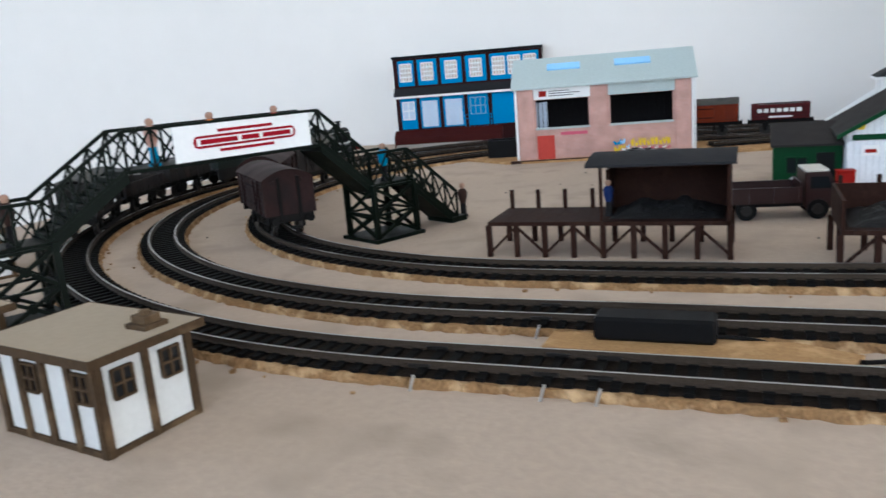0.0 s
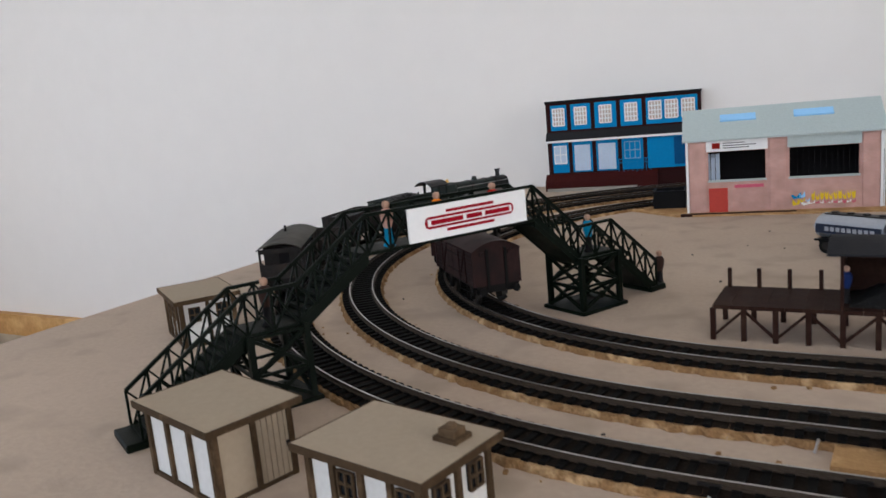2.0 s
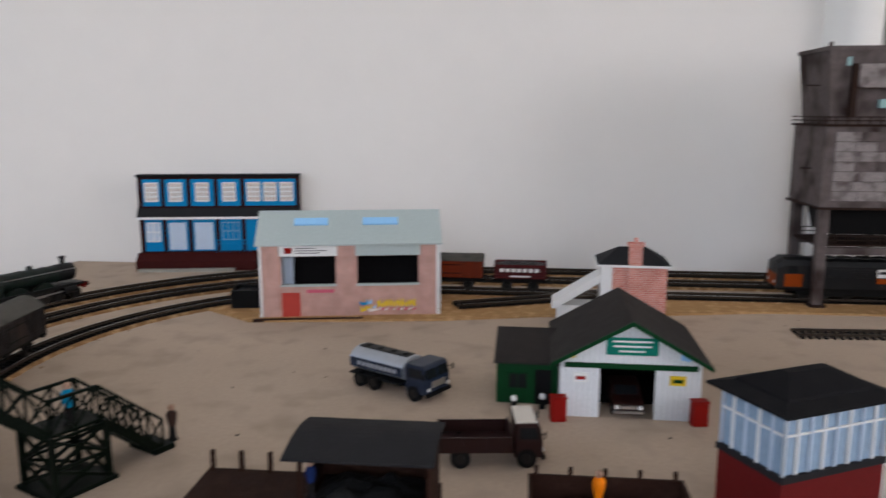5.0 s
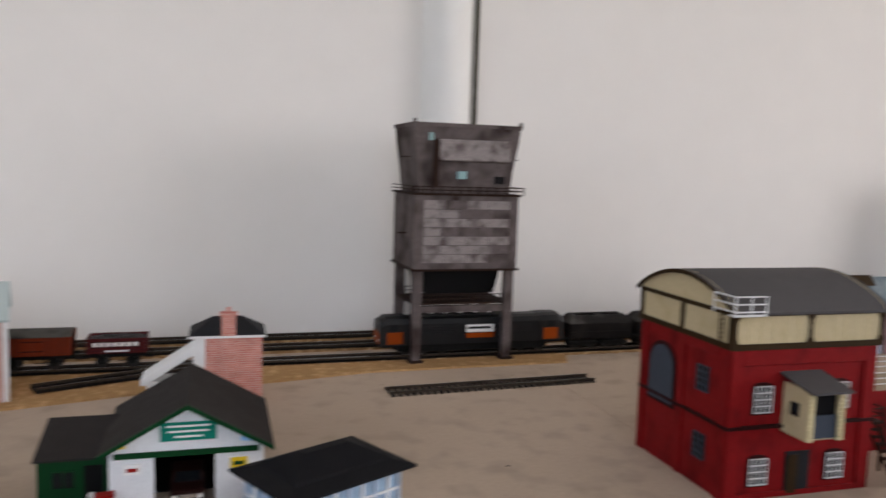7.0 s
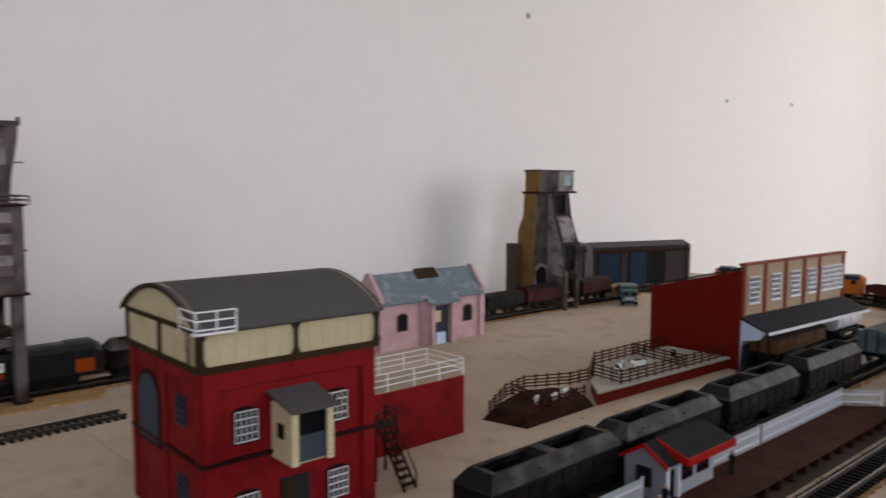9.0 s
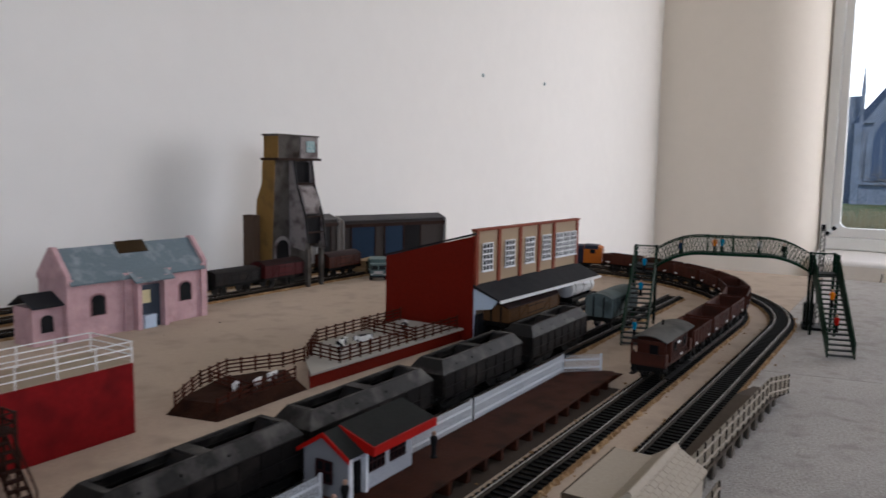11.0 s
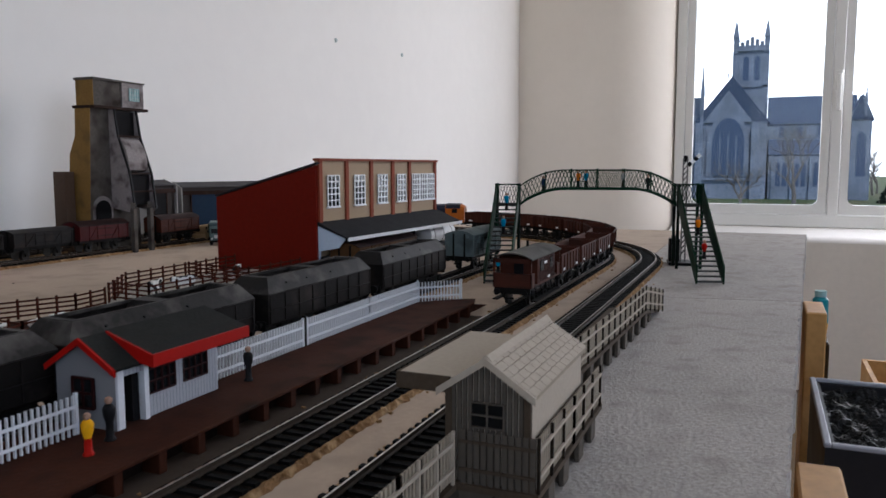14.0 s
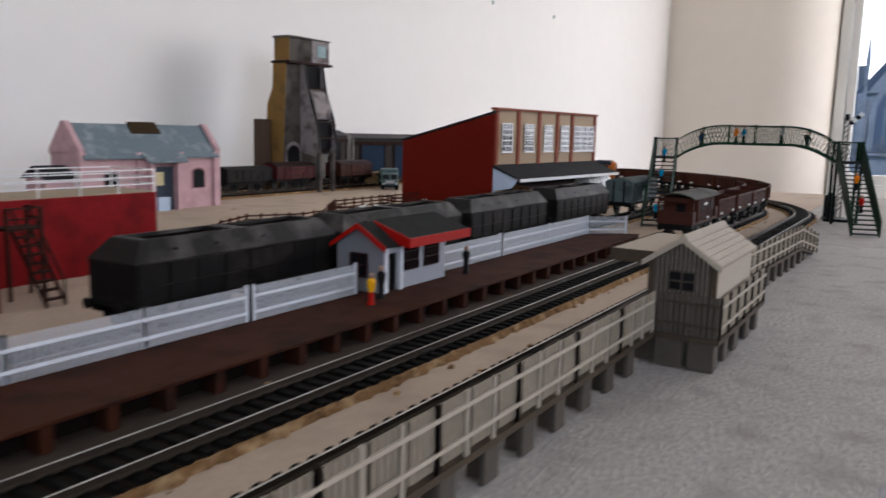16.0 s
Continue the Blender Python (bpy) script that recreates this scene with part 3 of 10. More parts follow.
def pink_shop():
    t = thing("brick_depot", -0.041, 1.081, 0.0022, 10.4, "pink brick depot with grey roof, open windows and graffiti", "model building")
    W, D, E, R = 0.188, 0.072, 0.080, 0.1075
    x = [0, 0.018, 0.022, 0.079, 0.083, 0.098, 0.102, 0.167, 0.17, W]
    bm = nb()
    box(bm, 0.0, 0.022, 0, 0.003, 0, E)
    box(bm, 0.079, 0.102, 0, 0.003, 0, E)
    box(bm, 0.167, W, 0, 0.003, 0, E)
    for a, b in ((0.022, 0.079), (0.102, 0.167)):
        box(bm, a, b, 0, 0.003, 0, 0.034)
        box(bm, a, b, 0, 0.003, 0.065, E)
    box(bm, 0, W, D - 0.003, D, 0, E)
    for a in (0, W - 0.003):
        prism(bm, [(0.003, 0), (D - 0.003, 0), (D - 0.003, E), (D / 2, R - 0.003), (0.003, E)], a, a + 0.003, "x")
    pieces("wall", bm, "pinkbrick", t)
    for a, b in ((0.003, 0.019), (0.083, 0.098), (0.170, 0.185)):
        bm = nb()
        box(bm, a, b, -0.0016, 0.0, 0, E)
        part("pilaster", bm, "pinkbrick", t, bevel=0.0002)
    for a in (-0.001, W - 0.0018):
        bm = nb()
        box(bm, a, a + 0.0026, -0.0018, 0.0008, 0, E)
        part("corner_strip", bm, "white", t)
    bm = nb()
    th = 0.002
    for s in (0, 1):
        y0, y1 = (-0.006, D / 2) if s == 0 else (D + 0.006, D / 2)
        z0 = E - 0.003
        prism(bm, [(y0, z0), (y1, R), (y1, R + th), (y0, z0 + th)], -0.004, W + 0.004, "x")
    part("roof", bm, "roof_pale", t)
    for a, b in ((0.035, 0.071), (0.108, 0.146)):
        bm = nb()
        k = (R - E + 0.003) / (D / 2 + 0.006)
        box(bm, a, b, -0.005, 0.005, 0, 0.0022, Matrix.Translation((0, 0.021, E - 0.003 + k * 0.027 + 0.0016)) @ Matrix.Rotation(math.atan(k), 4, "X"))
        part("skylight", bm, "skylight", t, "pale blue rooflight")
    for k, (a, b) in enumerate(((0.022, 0.079), (0.102, 0.167))):
        bm = nb()
        box(bm, a - 0.002, b + 0.002, -0.0018, -0.0001, 0.0655, 0.0775)
        sg = part("signboard", bm, "white" if k == 0 else "roof_pale", t, "white signboard with a red mark" if k == 0 else "pale grey fascia board")
        if k == 0:
            bm = nb()
            box(bm, a + 0.004, a + 0.012, -0.0022, -0.0018, 0.0685, 0.0745)
            part("mark", bm, "red", sg)
            for j, ln in enumerate((0.022, 0.033, 0.026)):
                bm = nb()
                box(bm, a + 0.015, a + 0.015 + ln, -0.0022, -0.0018, 0.0735 - j * 0.0025, 0.0743 - j * 0.0025)
                part("line_of_writing", bm, "slate_dark", sg)
        bm = nb()
        box(bm, a - 0.001, b + 0.001, -0.0012, 0.0035, 0.0325, 0.0345)
        part("sill", bm, "roof_pale", t)
        bm = nb()
        for j in range(12):
            xx = a + (b - a) * (j + 0.5) / 12
            box(bm, xx - 0.0003, xx + 0.0003, 0.003, 0.0036, 0.0345, 0.065)
        pieces("window_bar", bm, "inside", t)
    # Lining painted near-black for the shade inside the depot.
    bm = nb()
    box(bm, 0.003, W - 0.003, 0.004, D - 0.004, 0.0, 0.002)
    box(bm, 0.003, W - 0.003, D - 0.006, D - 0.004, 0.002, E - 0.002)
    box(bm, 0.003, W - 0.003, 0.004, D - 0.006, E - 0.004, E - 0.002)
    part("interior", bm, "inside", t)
    bm = nb()
    box(bm, 0.018, 0.034, 0.012, 0.0135, 0.002, 0.062)
    part("poster", bm, "paleblue", t, "pale blue printed screen inside")
    bm = nb()
    box(bm, 0.022, 0.041, -0.001, 0.0, 0, 0.026)
    part("door", bm, mat("coral_door", (0.60, 0.10, 0.08), 0.5, 0.1), t, "coral red door")
    bm = nb()
    box(bm, 0.048, 0.077, -0.0008, 0.0, 0.0255, 0.029)
    part("nameplate", bm, "pinkprint", t)
    rnd = random.Random(4)
    rg = random.Random(8)

    def spray(x0, x1, z0, z1, material, d):
        bm = nb()
        m = (x0 + x1) / 2
        w = (x1 - x0) * 0.5
        out = [(x0 + rg.uniform(0, w * 0.5), z0), (x1 - rg.uniform(0, w * 0.4), z0 + rg.uniform(0, 0.002)), (x1, (z0 + z1) / 2 + rg.uniform(-0.002, 0.002)),
               (x1 - rg.uniform(0, w * 0.6), z1), (m, z1 - rg.uniform(0.002, 0.005)), (x0, z1 - rg.uniform(0, 0.003)), (x0 - 0.0006, (z0 + z1) / 2)]
        prism(bm, out, -d, 0.0)
        part("graffiti_stroke", bm, material, t)
    for k in range(10):
        x0 = 0.123 + k * 0.0042
        spray(x0, x0 + 0.0030, 0.0090, 0.0185 - 0.0025 * (k % 3 == 1), "yellow", 0.0007)
        spray(x0 - 0.0006, x0 + 0.0034, 0.0052, 0.0088, "pinkprint" if k % 2 else "white", 0.0006)
    for x0, x1, z0, z1, m in ((0.104, 0.113, 0.011, 0.018, "blue"), (0.111, 0.117, 0.012, 0.0185, "skylight"), (0.105, 0.112, 0.0035, 0.0110, "yellow"), (0.1125, 0.117, 0.0065, 0.0125, "yellow"),
                              (0.1135, 0.1225, 0.0035, 0.0085, "white"), (0.1165, 0.1215, 0.0082, 0.0118, "skylight")):
        spray(x0, x1, z0, z1, m, 0.0008)
    bm = nb()
    rod(bm, (W + 0.002, -0.001, 0), (W + 0.002, -0.001, E), 0.0007, 6)
    part("downpipe", bm, "white", t)


pink_shop()
bm = nb()
box(bm, 0, 0.115, 0, 0.005, 0, 0.003)
solid("timber_strip", bm, "wood_dark", "dark wooden strip lying before the pink depot", "strip", bevel=0.0004).matrix_world = pose(-0.046, 1.066, 0, 0, 0, 10.2)
bunker = thing("coal_bunker", -0.072, 1.132, 0.0022, 10, "black open coal bunker beside the pink depot", "bunker")
bm = nb()
box(bm, -0.018, 0.018, -0.016, 0.016, 0, 0.003)
part("base", bm, "black", bunker)
bm = nb()
for x0, x1, y0, y1 in ((-0.018, -0.016, -0.016, 0.016), (0.016, 0.018, -0.016, 0.016), (-0.016, 0.016, -0.016, -0.014), (-0.016, 0.016, 0.014, 0.016)):
    box(bm, x0, x1, y0, y1, 0.003, 0.02)
pieces("side", bm, "black", bunker)
bm = nb()
bmesh.ops.create_grid(bm, x_segments=14, y_segments=12, size=0.5)
for v in bm.verts:
    v.co = Vector((v.co.x * 0.0318, v.co.y * 0.0278, 0.0165 + 0.0025 * noise.noise((v.co.x * 9, v.co.y * 9, 4))))
part("coal", bm, "coal", bunker, "heap of black coal")

# ---- laser-cut huts ----
M["hut_panel"] = mat("hut_panel_white", (0.62, 0.62, 0.60), 0.7, 0.07, 60, 0.2)
M["hut_frame"] = mat("scorched_fibreboard", (0.13, 0.085, 0.05), 0.75, 0.25, 70, 0.3, second=(0.22, 0.15, 0.09), mix=0.12)
M["hut_roof"] = mat("bare_fibreboard", (0.40, 0.33, 0.25), 0.8, 0.08, 50, 0.2)


def hut(x, y, turn, faces, label, chimney):
    """faces: for each side (south, east, north, west) a word for every panel."""
    W, D, H = 0.0535, 0.036, 0.0315
    t = thing("lamp_hut", x, y, 0, turn, label, "model hut", "fibreboard huts")
    bm = nb()
    box(bm, 0.0008, W - 0.0008, 0.0008, D - 0.0008, 0, H)
    part("body", bm, "hut_panel", t)
    sides = ((0, 0, 0, W), (W, 0, 90, D), (W, D, 180, W), (0, D, 270, D))
    for (ox, oy, rot, ln), kinds in zip(sides, faces):
        hold = Matrix.Translation((ox, oy, 0)) @ Matrix.Rotation(radians(rot), 4, "Z")
        n = len(kinds)
        for k in range(n + 1):
            px = min(max(ln * k / n, 0.0012), ln - 0.0012)
            bm = nb()
            box(bm, px - 0.0012, px + 0.0012, -0.0007, 0.0009, 0, H)
            part("post", bm, "hut_frame", t).matrix_basis = hold
        bm = nb()
        box(bm, 0.0005, ln - 0.0005, -0.0005, 0.0009, 0, 0.0018)
        part("sill_plate", bm, "hut_frame", t).matrix_basis = hold
        bm = nb()
        box(bm, 0.0005, ln - 0.0005, -0.0005, 0.0009, H - 0.002, H)
        part("head_plate", bm, "hut_frame", t).matrix_basis = hold
        for k, kind in enumerate(kinds):
            a, b = ln * k / n + 0.0012, ln * (k + 1) / n - 0.0012
            if kind == "window":
                c = (a + b) / 2
                w = grid_window(t, c - 0.0036, c + 0.0036, H * 0.55, H * 0.85, 0.0002, 2, 2, "glass", "hut_frame", 0.0007)
                w.matrix_basis = hold
            elif kind == "door":
                bm = nb()
                for j in range(6):
                    xx = a + (b - a) * j / 6
                    box(bm, xx + 0.0001, xx + (b - a) / 6 - 0.0003, -0.0001, 0.0008, 0.0018, H - 0.002)
                d = part("door", bm, "hut_roof", t, "boarded fibreboard door")
                d.matrix_basis = hold
                bm = nb()
                box(bm, b - 0.0026, b - 0.0014, -0.0012, -0.0001, H * 0.42, H * 0.5)
                part("latch", bm, "black", d)
            elif kind == "tan":
                bm = nb()
                box(bm, a, b, 0.0002, 0.0008, 0.0018, H - 0.002)
                part("panel", bm, "hut_roof", t).matrix_basis = hold
    bm = nb()
    prism(bm, [(-0.0035, H), (W + 0.0035, H), (W + 0.0035, H + 0.0016), (-0.0035, H + 0.0016)], -0.0035, D + 0.0035)
    part("roof", bm, "hut_roof", t)
    bm = nb()
    for a, b, c, d in ((-0.0038, W + 0.0038, -0.0039, -0.0033), (-0.0038, W + 0.0038, D + 0.0033, D + 0.0039), (-0.0039, -0.0033, -0.0033, D + 0.0033), (W + 0.0033, W + 0.0039, -0.0033, D + 0.0033)):
        box(bm, a, b, c, d, H - 0.0012, H + 0.0017)
    part("fascia", bm, "hut_frame", t)
    if chimney:
        bm = nb()
        z = H + 0.0016
        box(bm, W - 0.013, W - 0.003, D - 0.014, D - 0.005, z, z + 0.0016)
        box(bm, W - 0.0115, W - 0.0045, D - 0.0125, D - 0.0065, z + 0.0016, z + 0.0042)
        rod(bm, (W - 0.008, D - 0.0095, z + 0.0042), (W - 0.008, D - 0.0095, z + 0.0055), 0.0018, 8)
        part("chimney", bm, "hut_frame", t, "stepped brown chimney stub")


hut(-0.0335, 0.4135, -9.8, (("plain", "window", "plain", "window"), ("window", "window"), ("plain",) * 4, ("plain", "plain")),
    "white and brown fibreboard hut with small windows and chimney", True)
hut(-0.1285, 0.4245, -14.5, (("plain", "plain", "plain"), ("tan", "door"), ("plain",) * 3, ("plain", "plain")),
    "white and brown fibreboard hut with a boarded door", False)
hut(-0.303, 0.588, -31, (("plain", "window", "window", "plain"), ("window", "window"), ("plain",) * 4, ("window", "plain")),
    "small fawn fibreboard hut near the table's end", False)

# ---- dark green lattice footbridge ----
M["bridge_green"] = mat("dark_green_plastic", (0.008, 0.016, 0.009), 0.5, 0.3, 90, 0.2)


def lattice(bm, a, b, h, n, w=0.0012, cross=True):
    """A truss side from a to b (its foot line), h high, with n panels."""
    a, b = Vector(a), Vector(b)
    up = Vector((0, 0, h))
    bar(bm, a, b, w * 1.3)
    bar(bm, a + up, b + up, w * 1.5)
    for k in range(n + 1):
        p = a.lerp(b, k / n)
        bar(bm, p, p + up, w)
        if k < n:
            q = a.lerp(b, (k + 1) / n)
            bar(bm, p, q + up, w * 0.8)
            if cross:
                bar(bm, p + up, q, w * 0.8)


def footbridge_west():
    t = thing("footbridge", -0.1658, 0.4439, 0, 63.6, "dark green lattice footbridge with a white banner on it", "footbridge")
    hw, H = 0.0115, 0.021
    keys = [(0.002, 0.002), (0.058, 0.041), (0.086, 0.041), (0.129, 0.0695), (0.247, 0.0695), (0.283, 0.038), (0.314, 0.038), (0.357, 0.002)]
    names = ["stair", "landing", "stair", "span", "stair", "landing", "stair"]
    for (s0, z0), (s1, z1), nm in zip(keys, keys[1:], names):
        bm = nb()
        if nm == "stair":
            n = max(4, int(abs(z1 - z0) / 0.0026))
            for k in range(n):
                sa, sb = s0 + (s1 - s0) * k / n, s0 + (s1 - s0) * (k + 1) / n
                zz = z0 + (z1 - z0) * (k + (1 if z1 > z0 else 0)) / n
                box(bm, sa, sb, -hw + 0.0006, hw - 0.0006, zz - 0.0024, zz)
        else:
            box(bm, s0, s1, -hw, hw, z0 - 0.0022, z0)
        if nm == "stair":
            treads, bm = bm, nb()
            prism(bm, [(s0, z0 - 0.0052), (s1, z1 - 0.0052), (s1, z1 - 0.0040), (s0, z0 - 0.0040)], -hw + 0.0006, hw - 0.0006)
            st = part(nm, bm, "bridge_green", t)
            pieces("tread", treads, "bridge_green", st)
        else:
            st = part(nm, bm, "bridge_green", t)
        for sy in (-1, 1):
            bm = nb()
            lattice(bm, (s0, sy * hw, z0 - 0.001), (s1, sy * hw, z1 - 0.001), H, max(2, round(math.hypot(s1 - s0, z1 - z0) / 0.0145)))
            if nm == "stair":
                q = [(s0, z0 - 0.006), (s1, z1 - 0.006), (s1, z1 + 0.002), (s0, z0 + 0.002)]
                prism(bm, q, sy * hw - 0.0006, sy * hw + 0.0006)
            pieces("truss_bar", bm, "bridge_green", st)
    for s0, s1, top in ((0.057, 0.087, 0.039), (0.281, 0.315, 0.036)):
        bm = nb()
        for sy in (-hw - 0.004, hw + 0.004):
            for s in (s0, s1):
                box(bm, s - 0.0016, s + 0.0016, sy - 0.0016, sy + 0.0016, 0, top + 0.002)
            for z0, z1 in ((0.003, top / 2), (top / 2, top)):
                bar(bm, (s0, sy, z0), (s1, sy, z1), 0.0019)
                bar(bm, (s0, sy, z1), (s1, sy, z0), 0.0019)
                bar(bm, (s0, sy, z1), (s1, sy, z1), 0.0015)
                rod(bm, ((s0 + s1) / 2, sy - 0.0006, (z0 + z1) / 2), ((s0 + s1) / 2, sy + 0.0006, (z0 + z1) / 2), 0.0026, 10)
        for s in (s0, s1):
            ya, yb = -hw - 0.004, hw + 0.004
            for z0, z1 in ((0.003, top / 2), (top / 2, top)):
                bar(bm, (s, ya, z0), (s, yb, z1), 0.0019)
                bar(bm, (s, ya, z1), (s, yb, z0), 0.0019)
                bar(bm, (s, ya, z1), (s, yb, z1), 0.0015)
        frame_bars, bm = bm, nb()
        box(bm, s0 - 0.004, s1 + 0.004, -hw - 0.008, hw + 0.008, 0, 0.0025)
        tw = part("tower", bm, "bridge_green", t, bevel=0.0005)
        pieces("tower_bar", frame_bars, "bridge_green", tw)
    for s in (0.002, 0.357):
        bm = nb()
        box(bm, s - 0.008, s + 0.008, -hw - 0.002, hw + 0.002, 0, 0.004)
        part("foot", bm, "bridge_green", t, bevel=0.0006)
    bm = nb()
    box(bm, 0.154, 0.2385, -hw - 0.0034, -hw - 0.0022, 0.0697, 0.0888)
    bn = part("banner", bm, "white", t, "white card banner with a red oval mark")
    y = -hw - 0.0036

    def flat(material, pts, d, nm):
        bm = nb()
        prism(bm, pts, y - d - 0.0001, y - d + 0.0003)
        part(nm, bm, material, bn)
    # a long red lozenge with lines above and below, and a line of writing
    cx, cz, L, hgt = 0.1965, 0.0793, 0.032, 0.0034
    loz = [(cx + sx * (L - 0.003 + 0.003 * math.cos(u)), cz + hgt * math.sin(u)) for sx, us in ((1, (-1.5, -0.8, 0, 0.8, 1.5)), (-1, (1.5, 0.8, 0, -0.8, -1.5))) for u in us]
    flat("banner_red", loz, 0.0, "lozenge")
    flat("white", [(cx - 0.030, cz - 0.0020), (cx + 0.030, cz - 0.0020), (cx + 0.030, cz + 0.0020), (cx - 0.030, cz + 0.0020)], 0.0004, "plate")
    for k in range(3):
        xs = [(-0.028, -0.006), (-0.0035, 0.0075), (0.010, 0.028)][k]
        flat("banner_red", [(cx + xs[0], cz - 0.0013), (cx + xs[1], cz - 0.0013), (cx + xs[1], cz + 0.0013), (cx + xs[0], cz + 0.0013)], 0.0008, "word_bar")
    for dz in (-0.0054, 0.0054):
        flat("banner_red", [(cx - 0.017, cz + dz - 0.0008), (cx + 0.017, cz + dz - 0.0008), (cx + 0.017, cz + dz + 0.0008), (cx - 0.017, cz + dz + 0.0008)], 0.0, "rule")


M["banner_red"] = mat("banner_red", (0.45, 0.02, 0.035), 0.6, 0.05, 40, 0.0)
footbridge_west()


# ---- timber coal docks ----
def coal_dock(x0, x1, y0, y1, shelter, label):
    t = thing("coal_dock", x0, y0, 0, 0, label, "coal dock", "timber coal docks")
    W, D, Z = x1 - x0, y1 - y0, 0.0205
    bm = nb()
    n = 14
    for k in range(n):
        box(bm, W * k / n + 0.0001, W * (k + 1) / n - 0.0001, 0, D, Z - 0.0022, Z)
    pieces("deck_plank", bm, "wood_dark", t)
    m = max(3, round(W / 0.017))
    for k in range(m + 1):
        for y in (0.002, D - 0.002):
            bm = nb()
            xx = W * k / m
            box(bm, xx - 0.0014, xx + 0.0014, y - 0.0014, y + 0.0014, 0, Z - 0.0022)
            part("leg", bm, "wood_dark", t)
        if k < m:
            bm = nb()
            a, b = W * k / m, W * (k + 1) / m
            if k % 2:
                a, b = b, a
            bar(bm, (a, 0.002, 0.002), (b, 0.002, Z - 0.003), 0.0014)
            part("brace", bm, "wood_dark", t)
    if shelter:
        sx = W * 0.49
        for k in range(4):
            bm = nb()
            xx = 0.003 + k * 0.0165
            box(bm, xx - 0.0011, xx + 0.0011, D - 0.003, D - 0.0008, Z, Z + 0.0115)
            part("post", bm, "wood_dark", t)
        bm = nb()
        box(bm, sx, W, D - 0.0016, D, Z, 0.051)
        box(bm, W - 0.0016, W, 0, D - 0.0016, 0.002, 0.051)
        box(bm, sx, sx + 0.0016, D * 0.55, D - 0.0016, Z, 0.045)
        pieces("boarding", bm, "wood_dark", t)
        bm = nb()
        box(bm, sx, sx + 0.0016, 0.001, 0.003, Z, 0.05)
        part("corner_post", bm, "wood_dark", t)
        bm = nb()
        pts, k = [], 10
        for j in range(k + 1):
            u = j / k
            pts.append((-0.006 + (D + 0.009) * u, 0.0505 + 0.0035 * math.sin(math.pi * u)))
        pts += [(p, q + 0.0014) for p, q in pts[::-1]]
        prism(bm, pts, sx - 0.006, W + 0.003, "x")
        part("roof", bm, "slate_dark", t, "dark grey felt roof")
        cx0, cx1 = sx + 0.004, W - 0.003
    else:
        bm = nb()
        box(bm, 0, W, D - 0.0016, D, Z, Z + 0.014)
        box(bm, 0, 0.0016, 0, D - 0.0016, Z, Z + 0.014)
        box(bm, W - 0.0016, W, 0, D - 0.0016, Z, Z + 0.014)
        for k in range(5):
            xx = 0.004 + (W - 0.008) * k / 4
            box(bm, xx - 0.001, xx + 0.001, D - 0.0008, D + 0.001, 0, Z + 0.018)
        pieces("boarding", bm, "wood_dark", t)
        cx0, cx1 = 0.004, W - 0.004
    bm = nb()
    n = 18
    rows = []
    for j in range(n + 1):
        row = []
        for i in range(n + 1):
            u, v = i / n, j / n
            e = min(u, 1 - u, v, 1 - v) * 4
            row.append(bm.verts.new((cx0 + (cx1 - cx0) * u, 0.006 + (D - 0.009) * v, Z + 0.0002 + min(e, 1) * (0.006 + 0.005 * noise.noise((u * 7, v * 7, x0 * 9))))))
        rows.append(row)
    for j in range(n):
        for i in range(n):
            bm.faces.new((rows[j][i], rows[j][i + 1], rows[j + 1][i + 1], rows[j + 1][i]))
    part("coal", bm, "coal", t, "heap of black coal")


coal_dock(0.060, 0.190, 0.655, 0.699, True, "dark timber coal dock with a roofed shelter")
coal_dock(0.238, 0.316, 0.632, 0.682, False, "open dark timber coal dock full of coal")

# ---- garage, shed and house ----
M["white_boards"] = striped("white_boards", (0.72, 0.74, 0.76), (0.48, 0.5, 0.52), 0.004, 0, 0.6, 0.08)
M["green"] = mat("garage_green", (0.015, 0.10, 0.035), 0.5, 0.1, 60, 0.1)
M["roof_brown"] = mat("brown_felt", (0.075, 0.066, 0.063), 0.8, 0.2, 80, 0.3)
M["teal"] = mat("teal_print", (0.03, 0.27, 0.20), 0.6, 0.06, 40, 0.0)
M["salmonbrick"] = brickwork("salmon_brick_paper", (0.68, 0.24, 0.19), (0.76, 0.34, 0.28), (0.80, 0.58, 0.52), 0.0022, 0.0055)
M["crimson_base"] = mat("crimson_brick_card", (0.26, 0.03, 0.03), 0.6, 0.15, 60, 0.2)


def gable_roof(bm, x0, x1, y0, y1, eave, ridge, th, over=0.0):
    """Two slopes with the ridge along y."""
    c = (x0 + x1) / 2
    k = (ridge - eave) / (c - x0)
    for a, s in ((x0, 1), (x1, -1)):
        e = a - s * over
        z = eave - k * over
        prism(bm, [(e, z), (c, ridge), (c, ridge + th), (e, z + th)], y0, y1)


